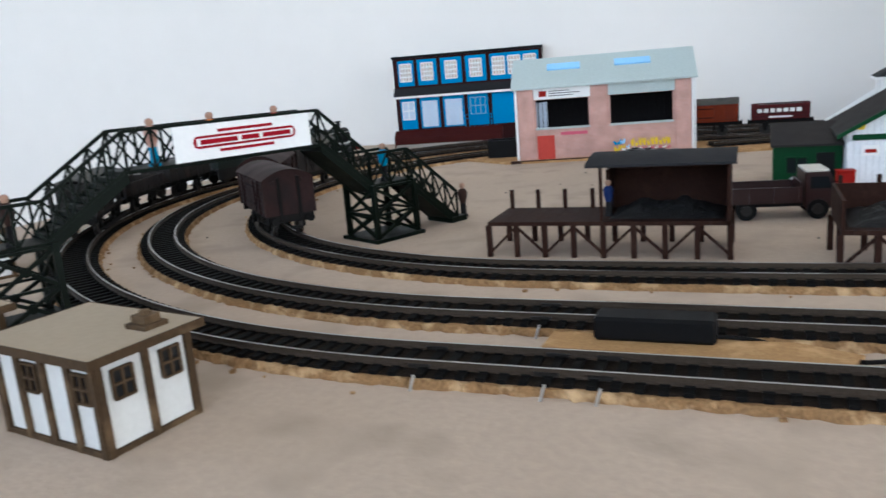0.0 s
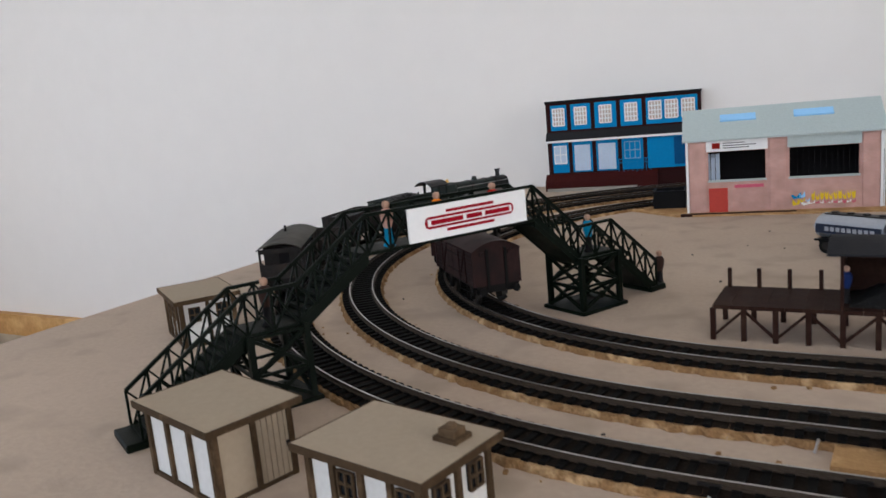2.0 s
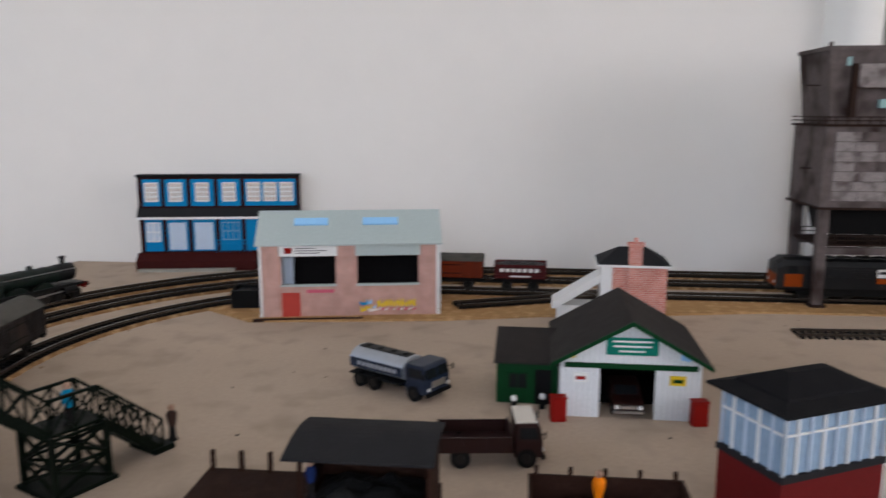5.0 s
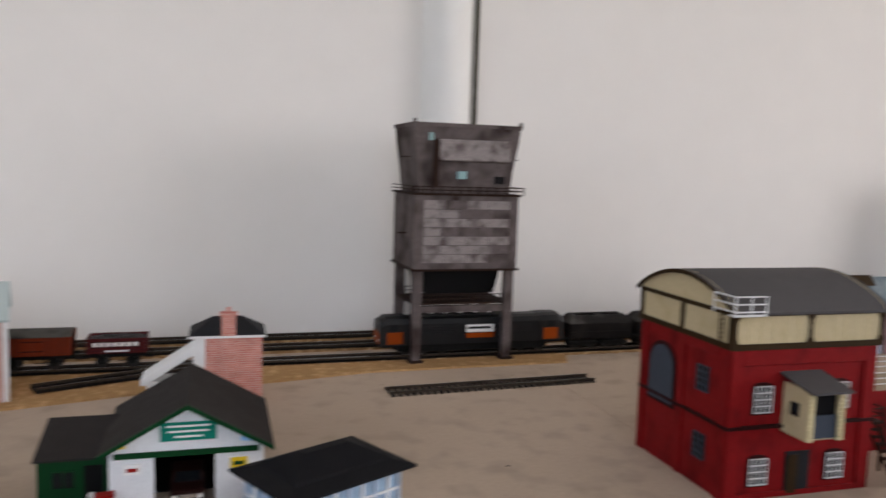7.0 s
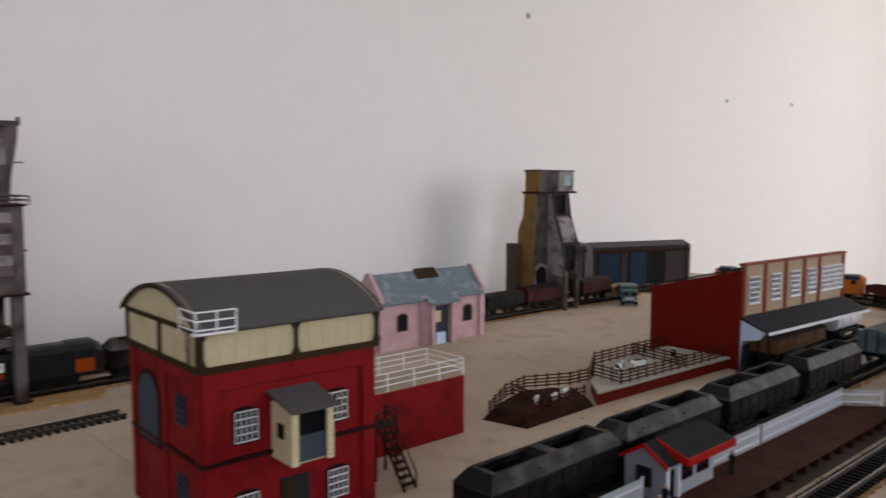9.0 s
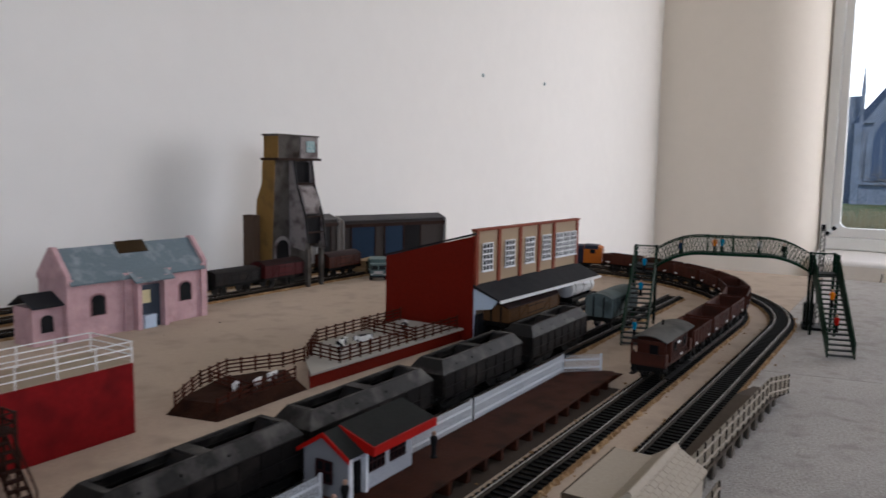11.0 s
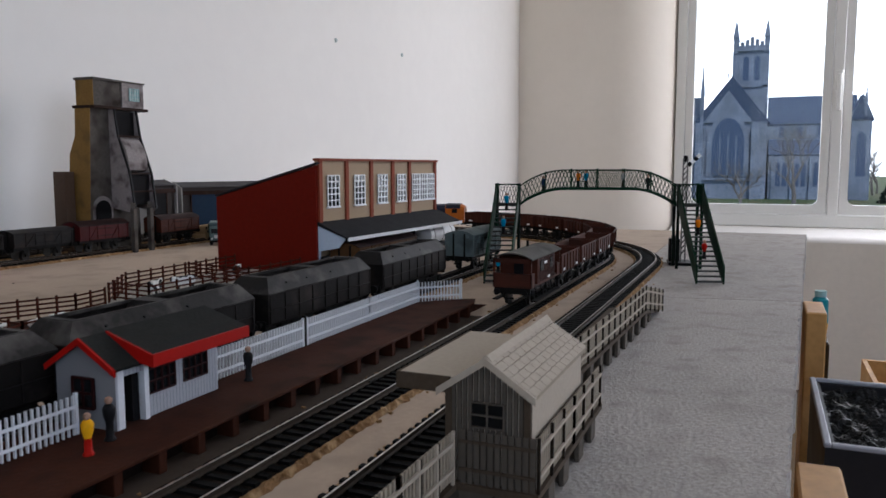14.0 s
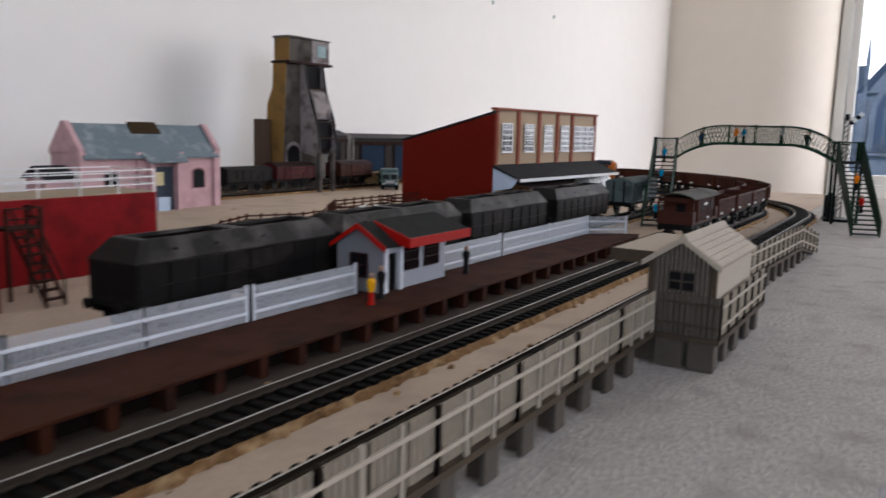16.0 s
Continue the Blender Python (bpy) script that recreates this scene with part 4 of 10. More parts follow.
def garage():
    t = thing("garage", 0.262, 0.846, 0, -1.0, "white boarded garage with green trim and open door", "model building")
    W, D, E, R = 0.099, 0.100, 0.0435, 0.0715
    bm = nb()
    d0, d1, dz = 0.028, 0.067, 0.0375
    prism(bm, [(0, 0), (d0, 0), (d0, dz), (d1, dz), (d1, 0), (W, 0), (W, E), (W / 2, R), (0, E)], 0, 0.002)
    prism(bm, [(0, 0), (W, 0), (W, E), (W / 2, R), (0, E)], D - 0.002, D)
    box(bm, 0, 0.002, 0.002, D - 0.002, 0, E)
    box(bm, W - 0.002, W, 0.002, D - 0.002, 0, E)
    part("wall", bm, "white_boards", t)
    bm = nb()
    gable_roof(bm, 0, W, -0.005, D + 0.004, E, R, 0.0022, 0.007)
    part("roof", bm, "roof_brown", t)
    bm = nb()
    k = (R - E) / (W / 2)
    for s, a in ((1, -0.007), (-1, W + 0.007)):
        prism(bm, [(a, E - k * 0.007 - 0.001), (W / 2, R - 0.0012), (W / 2, R + 0.0022), (a, E - k * 0.007 + 0.0022)], -0.0062, -0.005)
    part("bargeboard", bm, "green", t)
    bm = nb()
    box(bm, 0.003, W - 0.003, -0.0015, 0, 0.0375, 0.0412)
    part("lintel_board", bm, "green", t)
    # Floor and back painted dark to stand in for the garage's shade.
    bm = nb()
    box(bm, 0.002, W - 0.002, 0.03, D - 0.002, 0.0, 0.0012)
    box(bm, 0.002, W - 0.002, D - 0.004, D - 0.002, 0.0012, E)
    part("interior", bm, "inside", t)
    bm = nb()
    box(bm, 0.032, 0.068, -0.0012, -0.0002, 0.0478, 0.0605)
    s = part("sign", bm, "teal", t, "teal signboard with three lines of writing")
    for j, (a, b) in enumerate(((0.036, 0.064), (0.037, 0.063), (0.041, 0.059))):
        bm = nb()
        box(bm, a, b, -0.0016, -0.0012, 0.0573 - j * 0.0036, 0.0585 - j * 0.0036)
        part("line_of_writing", bm, "white", s)
    for x0, x1, m, nm in ((0.009, 0.02, "white", "notice"), (0.077, 0.088, "yellow", "notice")):
        bm = nb()
        box(bm, x0, x1, -0.001, 0, 0.0265, 0.0335)
        q = part(nm, bm, m, t)
        bm = nb()
        box(bm, x0 + 0.002, x1 - 0.002, -0.0013, -0.001, 0.0285, 0.031)
        part("line_of_writing", bm, "red" if m == "white" else "green", q)
    bm = nb()
    prism(bm, [(0.084, 0.0455), (0.09, 0.0445), (0.094, 0.0475), (0.089, 0.0505), (0.084, 0.0495)], -0.001, 0)
    part("badge", bm, "skylight", t)
    bm = nb()
    prism(bm, [(0.006, 0.0445), (0.010, 0.0445), (0.011, 0.048), (0.006, 0.0485)], -0.001, 0)
    part("badge", bm, "yellow", t)


garage()


def lean_to():
    t = thing("shed", 0.2155, 0.868, 0, -1, "dark green shed with a sloping grey felt roof", "model shed")
    W, D = 0.046, 0.05
    bm = nb()
    prism(bm, [(0, 0), (D, 0), (D, 0.043), (0, 0.0325)], 0, W, "x")
    part("wall", bm, "green", t)
    bm = nb()
    prism(bm, [(-0.004, 0.032), (D + 0.002, 0.0435), (D + 0.002, 0.0452), (-0.004, 0.0337)], -0.002, W + 0.001, "x")
    part("roof", bm, "roof_brown", t)
    grid_window(t, 0.009, 0.023, 0.012, 0.024, -0.0002, 2, 1, "glass", "green", 0.0008)
    bm = nb()
    box(bm, 0.029, 0.041, -0.0008, 0.0004, 0.0, 0.027)
    part("door", bm, "black", t)


lean_to()


def oil_bin(x, y):
    t = thing("red_bin", x, y, 0, 8, "small red storage bin beside the garage", "bin", "red bins")
    bm = nb()
    box(bm, -0.0055, 0.0055, -0.004, 0.004, 0, 0.017)
    part("body", bm, "red", t, bevel=0.0006)
    bm = nb()
    box(bm, -0.006, 0.006, -0.0045, 0.0045, 0.017, 0.0185)
    part("lid", bm, "red", t, bevel=0.0004)


oil_bin(0.2605, 0.837)
oil_bin(0.359, 0.8385)
for px, py in ((0.229, 0.852), (0.250, 0.858)):
    t = thing("fuel_pump", px, py, 0, 0, "tiny white fuel pump with a round globe", "fuel pump", "fuel pumps")
    bm = nb()
    box(bm, -0.0022, 0.0022, -0.002, 0.002, 0, 0.0075)
    part("body", bm, "black", t, bevel=0.0004)
    bm = nb()
    bmesh.ops.create_uvsphere(bm, u_segments=12, v_segments=8, radius=0.0025, matrix=Matrix.Translation((0, 0, 0.0095)))
    part("globe", bm, "white", t, smooth=True)


def station_house():
    t = thing("brick_house", 0.312, 1.072, 0, -2, "small house with red brick end and white walls", "model building")
    W, D, E = 0.063, 0.044, 0.069
    bm = nb()
    box(bm, 0, W, 0, D, 0, E)
    part("wall", bm, "white", t)
    bm = nb()
    box(bm, 0.011, W + 0.0008, -0.0012, 0.0, 0, E - 0.001)
    box(bm, W, W + 0.0008, 0.0, D, 0, E - 0.001)
    part("brick_facing", bm, "salmonbrick", t)
    bm = nb()
    v = [(-0.004, -0.004, E), (W + 0.004, -0.004, E), (W + 0.004, D + 0.004, E), (-0.004, D + 0.004, E), (0.018, D / 2, E + 0.0145), (W - 0.018, D / 2, E + 0.0145)]
    vs = [bm.verts.new(q) for q in v]
    for f in ((0, 1, 5, 4), (1, 2, 5), (2, 3, 4, 5), (3, 0, 4), (3, 2, 1, 0)):
        bm.faces.new([vs[i] for i in f])
    part("roof", bm, "slate_dark", t, "grey slate hipped roof")
    bm = nb()
    box(bm, -0.0045, W + 0.0045, -0.0048, D + 0.0045, E - 0.0022, E)
    part("gutter", bm, "white", t)
    bm = nb()
    box(bm, 0.026, 0.039, -0.0045, 0.002, 0, E + 0.022)
    box(bm, 0.0245, 0.0405, -0.006, 0.003, E + 0.019, E + 0.0225)
    ch = part("chimney", bm, "salmonbrick", t, "red brick chimney")
    bm = nb()
    rod(bm, (0.0325, -0.001, E + 0.0225), (0.0325, -0.001, E + 0.027), 0.002, 8)
    part("chimney_pot", bm, "salmonbrick", ch)
    bm = nb()
    prism(bm, [(0.002, 0.058), (-0.048, 0.026), (-0.048, 0.0205), (-0.044, 0.0205), (0.002, 0.05)], 0.006, D - 0.004)
    part("porch_roof", bm, "white", t, "long white sloping porch roof")
    bm = nb()
    box(bm, -0.043, 0.0, 0.009, D - 0.007, 0, 0.0235)
    part("porch", bm, "white", t)


station_house()


def signal_cabin():
    t = thing("signal_box", 0.3832, 0.7153, 0, 26.8, "signal box with black roof, brick base and glazed sides", "model building")
    W, D = 0.069, 0.046
    bm = nb()
    box(bm, -W / 2, W / 2, -D / 2, D / 2, 0, 0.036)
    part("base", bm, "crimson_base", t, "red brick base")
    bm = nb()
    box(bm, -W / 2 - 0.001, W / 2 + 0.001, -D / 2 - 0.001, D / 2 + 0.001, 0.036, 0.0395)
    part("floor_band", bm, "slate_dark", t)
    bm = nb()
    box(bm, -W / 2 + 0.0015, W / 2 - 0.0015, -D / 2 + 0.0015, D / 2 - 0.0015, 0.0395, 0.0732)
    part("glazing", bm, "skyglass", t, "blue-grey glazing")
    for sx, sy, ln, rot in ((0, -D / 2, W, 0), (W / 2, 0, D, 90), (0, D / 2, W, 180), (-W / 2, 0, D, 270)):
        hold = Matrix.Translation((sx, sy, 0)) @ Matrix.Rotation(radians(rot), 4, "Z")
        n = round(ln / 0.009)
        for k in range(n + 1):
            bm = nb()
            xx = min(max(-ln / 2 + ln * k / n, -ln / 2 + 0.0006), ln / 2 - 0.0006)
            box(bm, xx - 0.0006, xx + 0.0006, 0.0, 0.0014, 0.0395, 0.0732)
            part("mullion", bm, "white" if k % 2 else "paleblue", t).matrix_basis = hold
        bm = nb()
        box(bm, -ln / 2, ln / 2, 0.0002, 0.0013, 0.060, 0.061)
        part("transom", bm, "white", t).matrix_basis = hold
    bm = nb()
    o = 0.006
    tiers = [(W / 2 + o, D / 2 + o, 0.0722), (W / 2 + o, D / 2 + o, 0.0736), (W / 2 - 0.004, D / 2 - 0.004, 0.0762), (W / 2 - 0.005, D / 2 - 0.005, 0.0775), (W / 2 - 0.020, 0.003, 0.0850)]
    loops = [[bm.verts.new((sx * a, sy * b, z)) for sx, sy in ((-1, -1), (1, -1), (1, 1), (-1, 1))] for a, b, z in tiers]
    for lo, hi in zip(loops, loops[1:]):
        for k in range(4):
            bm.faces.new((lo[k], lo[(k + 1) % 4], hi[(k + 1) % 4], hi[k]))
    bm.faces.new(loops[0][::-1])
    bm.faces.new(loops[-1])
    part("roof", bm, mat("black_felt", (0.022, 0.022, 0.026), 0.7, 0.2, 80, 0.3), t, "black hipped felt roof")
    bm = nb()
    box(bm, W / 2, W / 2 + 0.012, -D / 2, D / 2 - 0.01, 0.034, 0.036)
    for z in (0.041, 0.046):
        box(bm, W / 2, W / 2 + 0.012, -D / 2, -D / 2 + 0.0008, z, z + 0.0008)
    for k in range(4):
        box(bm, W / 2 + 0.0036 * k, W / 2 + 0.0036 * k + 0.0008, -D / 2, -D / 2 + 0.0008, 0.0, 0.0468)
    part("landing", bm, "white", t, "white landing with handrail")


signal_cabin()


# ---- coaling tower over the back siding ----
M["concrete"] = mat("stained_concrete", (0.205, 0.172, 0.165), 0.85, 0.3, 30, 0.5, second=(0.075, 0.05, 0.045), mix=0.14)
M["concrete_pale"] = mat("pale_concrete", (0.33, 0.295, 0.285), 0.85, 0.3, 60, 0.5, second=(0.15, 0.115, 0.11), mix=0.14)
M["rust"] = mat("rusty_iron", (0.075, 0.042, 0.032), 0.75, 0.35, 80, 0.4)


def coaling_tower():
    t = thing("coaling_tower", 0.5555, 1.184, 0, 0.5, "tall grey stained concrete coaling tower on four legs", "coaling tower")
    W, D = 0.131, 0.096
    for x in (0.002, W - 0.013):
        for y in (0.002, D - 0.013):
            bm = nb()
            box(bm, x, x + 0.011, y, y + 0.011, 0, 0.114)
            lg = part("leg", bm, "concrete", t, bevel=0.0006)
            bm = nb()
            box(bm, x - 0.003, x + 0.014, y - 0.003, y + 0.014, 0, 0.005)
            part("footing", bm, "rust", lg, bevel=0.0006)
    for y in (0.004, D - 0.010):
        bm = nb()
        box(bm, 0.013, W - 0.013, y, y + 0.006, 0.062, 0.070)
        part("tie_beam", bm, "concrete", t)
    bm = nb()
    box(bm, 0.004, W - 0.004, 0.01, D - 0.01, 0.0705, 0.0725)
    part("walkway", bm, "rust", t)
    for y in (0.012, D - 0.012):
        bm = nb()
        for z in (0.077, 0.082):
            bar(bm, (0.013, y, z), (W - 0.013, y, z), 0.0009)
        for k in range(10):
            x = 0.014 + (W - 0.028) * k / 9
            bar(bm, (x, y, 0.0725), (x, y, 0.0825), 0.0009)
        part("walkway_rail", bm, "rust", t)
    # the hopper's throat, widened and black to stand in for the dark interior
    bm = nb()
    q = [((0.016, 0.014), (W - 0.016, D - 0.014), 0.114), ((0.022, 0.018), (W - 0.022, D - 0.018), 0.083)]
    rings = [[bm.verts.new(p) for p in ((a[0], a[1], z), (b[0], a[1], z), (b[0], b[1], z), (a[0], b[1], z))] for a, b, z in q]
    for k in range(4):
        bm.faces.new((rings[0][k], rings[0][(k + 1) % 4], rings[1][(k + 1) % 4], rings[1][k]))
    bm.faces.new(rings[0])
    bm.faces.new(rings[1])
    part("chute", bm, "black", t)
    bm = nb()
    box(bm, 0.0, W, 0.0, D, 0.114, 0.2035)
    body = part("bunker", bm, "concrete", t, bevel=0.0008)
    rnd = random.Random(3)
    # blocks of the front face, each a little proud
    for row in range(7):
        z0 = 0.122 + row * 0.0107
        n = 5 if row % 2 else 4
        for k in range(n):
            a, b = 0.011 + (W - 0.022) * k / n, 0.011 + (W - 0.022) * (k + 1) / n
            d = 0.0005 + 0.0007 * rnd.random()
            bm = nb()
            box(bm, a + 0.0005, b - 0.0005, -d, 0.0, z0 + 0.0004, z0 + 0.0103)
            part("block", bm, "concrete_pale" if rnd.random() < 0.75 else "concrete", t)
    for z in (0.114, 0.2035):
        bm = nb()
        box(bm, -0.0025, W + 0.0025, -0.0025, D + 0.0025, z - 0.0012, z + 0.0012)
        part("ledge", bm, "rust", t)
    bm = nb()
    for z in (0.2085, 0.2125):
        bar(bm, (-0.003, -0.003, z), (W + 0.005, -0.003, z), 0.0011)
        bar(bm, (-0.003, -0.003, z), (-0.003, D, z), 0.0011)
        bar(bm, (W + 0.005, -0.003, z), (W + 0.005, D, z), 0.0011)
    for k in range(13):
        x = -0.003 + (W + 0.008) * k / 12
        bar(bm, (x, -0.003, 0.2035), (x, -0.003, 0.2128), 0.0011)
    part("balcony_rail", bm, "rust", t)
    # flared upper house
    bm = nb()
    lv = [(0.2047, 0.007, W - 0.010, 0.006), (0.232, 0.004, W - 0.008, 0.005), (0.268, -0.001, W - 0.002, 0.001), (0.2835, -0.002, W - 0.001, 0.0)]
    rings = [[bm.verts.new(p) for p in ((a, y, z), (b, y, z), (b, D - 0.006, z), (a, D - 0.006, z))] for z, a, b, y in lv]
    for r0, r1 in zip(rings, rings[1:]):
        for k in range(4):
            bm.faces.new((r0[k], r0[(k + 1) % 4], r1[(k + 1) % 4], r1[k]))
    bm.faces.new(rings[0])
    bm.faces.new(rings[-1])
    up = part("upper_house", bm, "concrete", t)
    bm = nb()
    for a, b, c, d in ((-0.0035, W + 0.0005, -0.0015, 0.0005), (-0.0035, -0.0015, 0.0005, D - 0.004), (W - 0.0015, W + 0.0005, 0.0005, D - 0.004), (-0.0015, W - 0.0015, D - 0.006, D - 0.004)):
        box(bm, a, b, c, d, 0.282, 0.2865)
    for x in (-0.0035, W - 0.0025):
        box(bm, x, x + 0.003, -0.002, 0.002, 0.282, 0.2905)
    part("parapet", bm, "concrete", up)
    bm = nb()
    box(bm, 0.028, W - 0.014, -0.003, 0.004, 0.243, 0.268)
    part("recess_panel", bm, "concrete_pale", up, bevel=0.0012)
    bm = nb()
    box(bm, 0.022, 0.0275, -0.003, 0.006, 0.212, 0.268)
    part("shaft", bm, "rust", up)
    for x, z in ((0.053, 0.222), (0.016, 0.266), (W - 0.03, 0.217)):
        bm = nb()
        box(bm, x, x + (0.01 if x > 0.03 else 0.005), 0.0, 0.0055, z, z + 0.009)
        part("window", bm, "paleteal" if x < 0.1 else "inside", up)
    for z in (0.155, 0.246):
        bm = nb()
        box(bm, -0.012, W + 0.010, 0.03, 0.034, z, z + 0.0012)
        part("bracket", bm, "rust", t)


M["paleteal"] = mat("pale_teal_print", (0.30, 0.44, 0.44), 0.6, 0.1, 60, 0.0)
coaling_tower()

# ---- red engine-shed water tower ----
M["crimson"] = mat("crimson_paint", (0.37, 0.026, 0.028), 0.55, 0.2, 40, 0.2, second=(0.22, 0.016, 0.018), mix=0.10)
M["cream"] = mat("cream_paint", (0.54, 0.455, 0.30), 0.6, 0.12, 50, 0.15, second=(0.46, 0.38, 0.24), mix=0.10)
M["brown"] = mat("brown_paint", (0.085, 0.05, 0.022), 0.6, 0.2, 60, 0.1)
M["roof_grey"] = mat("grey_felt", (0.155, 0.146, 0.146), 0.8, 0.12, 80, 0.25)
M["ivory"] = mat("ivory_quoins", (0.62, 0.54, 0.34), 0.6, 0.12, 60, 0.1)


def arch_points(x0, x1, z0, z1, n=9, rise=None):
    """The outline of an opening with a round head, anticlockwise from the foot."""
    r = (x1 - x0) / 2
    h = rise or r
    return [(x0, z0), (x1, z0)] + [((x0 + x1) / 2 + r * math.cos(u), z1 - h + h * math.sin(u)) for u in [math.pi * k / n for k in range(n + 1)]]


def water_tower():
    t = thing("water_tower", 0.680, 0.770, 0, -1.0, "red brick building with a cream water tank and curved roof", "model building")
    t.scale = (0.89, 1.098, 1.085)
    W, D, H, T = 0.144, 0.108, 0.1042, 0.1287
    bm = nb()
    box(bm, 0, W, 0, D, 0, H)
    part("wall", bm, "crimson", t)
    for x0, x1, z0, z1 in ((0, 0.012, 0, H), (W - 0.012, W, 0, H), (0.012, W - 0.012, H - 0.012, H), (0.012, W - 0.012, 0, 0.004)):
        bm = nb()
        box(bm, x0, x1, -0.0016, 0, z0, z1)
        part("pilaster", bm, "crimson", t, bevel=0.0003)
    for y0, y1, z0, z1 in ((0, 0.010, 0, H), (D * 0.45, D * 0.45 + 0.008, 0, H), (D - 0.008, D, 0, H), (0.010, D * 0.45, H - 0.008, H)):
        bm = nb()
        box(bm, -0.0016, 0, y0, y1, z0, z1)
        part("pilaster", bm, "crimson", t, bevel=0.0003)
    bm = nb()
    box(bm, -0.0024, W + 0.001, -0.0026, 0.0, 0.049, 0.0512)
    box(bm, -0.0024, 0.0, 0.0, D, 0.049, 0.0512)
    part("string_course", bm, "maroon", t)
    for cx in (0.0317, 0.108):
        for z in (0.010, 0.060):
            bm = nb()
            prism(bm, arch_points(cx - 0.010, cx + 0.010, z - 0.002, z + 0.0205, 7, 0.003), -0.0006, 0.0)
            part("window_arch", bm, "maroon", t)
            grid_window(t, cx - 0.0085, cx + 0.0085, z, z + 0.018, -0.0012, 4, 4, "glass", "white", 0.00045)
    bm = nb()
    box(bm, 0.059, 0.0825, -0.0014, 0.0, 0, 0.031)
    d = part("door", bm, "slate_dark", t, "grey-brown double door")
    bm = nb()
    box(bm, 0.0605, 0.0700, -0.002, -0.0014, 0.002, 0.029)
    part("leaf", bm, "brown", d)
    # projecting lucam
    bm = nb()
    box(bm, 0.064, 0.066, -0.024, -0.0005, 0.056, 0.090)
    box(bm, 0.095, 0.097, -0.024, -0.0005, 0.056, 0.090)
    box(bm, 0.066, 0.095, -0.022, -0.0005, 0.056, 0.0575)
    lc = part("hoist_bay", bm, "cream", t, "cream projecting hoist bay")
    lc.location = (-0.0120, 0, -0.0095)
    for x in (0.0635, 0.0925):
        for k in range(12):
            bm = nb()
            box(bm, x, x + 0.0052, -0.0255, -0.024, 0.0562 + k * 0.0028, 0.0586 + k * 0.0028)
            part("quoin", bm, "ivory", lc)
    bm = nb()
    box(bm, 0.069, 0.0925, -0.0235, -0.0225, 0.0575, 0.073)
    part("half_door", bm, "slategrey", lc, "grey half door")
    # Dark sheet stands in for the shade within the bay.
    bm = nb()
    box(bm, 0.066, 0.095, -0.020, -0.019, 0.0575, 0.09)
    part("dark_opening", bm, "inside", lc)
    bm = nb()
    prism(bm, [(-0.030, 0.0885), (0.001, 0.0955), (0.001, 0.097), (-0.030, 0.090)], 0.0605, 0.1005, "x")
    part("roof", bm, "roof_grey", lc)
    bm = nb()
    box(bm, 0.0634, 0.064, -0.016, -0.008, 0.070, 0.079)
    part("window", bm, "glass", lc)
    # side windows and the blind arch on the west face
    bm = nb()
    prism(bm, arch_points(D * 0.50 + 0.006, D - 0.012, 0.044, 0.092, 10), -0.0012, 0.0, "x")
    part("arch", bm, "maroon", t)
    bm = nb()
    prism(bm, arch_points(D * 0.50 + 0.0085, D - 0.0145, 0.0465, 0.089, 10), -0.0018, -0.0012, "x")
    part("arch_infill", bm, "slategrey", t, "slate blue arched infill")
    hold = Matrix.Rotation(radians(-90), 4, "Z")
    for z in (0.020, 0.068):
        w = grid_window(t, -0.034, -0.021, z, z + 0.018, -0.0006, 3, 4, "glass", "slategrey", 0.0005)
        w.matrix_basis = hold
    # the tank
    bm = nb()
    box(bm, -0.002, W + 0.002, -0.002, D + 0.002, H, T)
    tank = part("tank", bm, "cream", t, "cream panelled water tank")
    bm = nb()
    for z0, z1 in ((H - 0.001, H + 0.003), (T - 0.003, T)):
        box(bm, -0.003, W + 0.003, -0.0032, D + 0.003, z0, z1)
    part("tank_rim", bm, "brown", tank)
    for k in range(3):
        x = -0.003 + k * (W + 0.001) / 2
        bm = nb()
        prism(bm, [(x - 0.0015, H + 0.003), (x + 0.0065, H + 0.003), (x + 0.0040, H + 0.007), (x + 0.0040, T - 0.007), (x + 0.0065, T - 0.003), (x - 0.0015, T - 0.003), (x + 0.001, T - 0.007), (x + 0.001, H + 0.007)], -0.0034, -0.002)
        part("tank_rib", bm, "brown", tank)
    for k in range(3):
        y = -0.003 + k * (D + 0.001) / 2
        bm = nb()
        box(bm, -0.0034, -0.002, y, y + 0.004, H + 0.003, T - 0.003)
        part("tank_rib", bm, "brown", tank)
    for k in range(12):
        if k == 6:
            continue
        x = 0.001 + (W - 0.002) * k / 12
        bm = nb()
        box(bm, x - 0.0003, x + 0.0003, -0.0025, -0.002, H + 0.0032, T - 0.0032)
        part("tank_batten", bm, "ivory", tank)
    # segmental roof, ridge along the front
    bm = nb()
    R, n = 0.0205, 14
    pts = [(-0.006 + (D + 0.012) * k / n, T + R * math.sin(math.pi * k / n) ** 0.8) for k in range(n + 1)]
    low = [(p, q - 0.0018) for p, q in pts[::-1]]
    prism(bm, pts + low, -0.005, W + 0.005, "x")
    part("roof", bm, "roof_grey", t, "grey curved felt roof", smooth=True)
    bm = nb()
    prism(bm, pts, -0.002, 0.0, "x")
    part("gable", bm, "cream", t)
    bm = nb()
    prism(bm, pts, W, W + 0.002, "x")
    part("gable", bm, "cream", t)
    bm = nb()
    prism(bm, pts + [(p, q - 0.003) for p, q in pts[::-1]], -0.0056, -0.005, "x")
    part("roof_edge", bm, "brown", t)
    bm = nb()
    y0, y1, x0, x1 = -0.008, 0.014, -0.007, 0.022
    box(bm, x0, x1, y0, -0.002, T - 0.0022, T - 0.001)
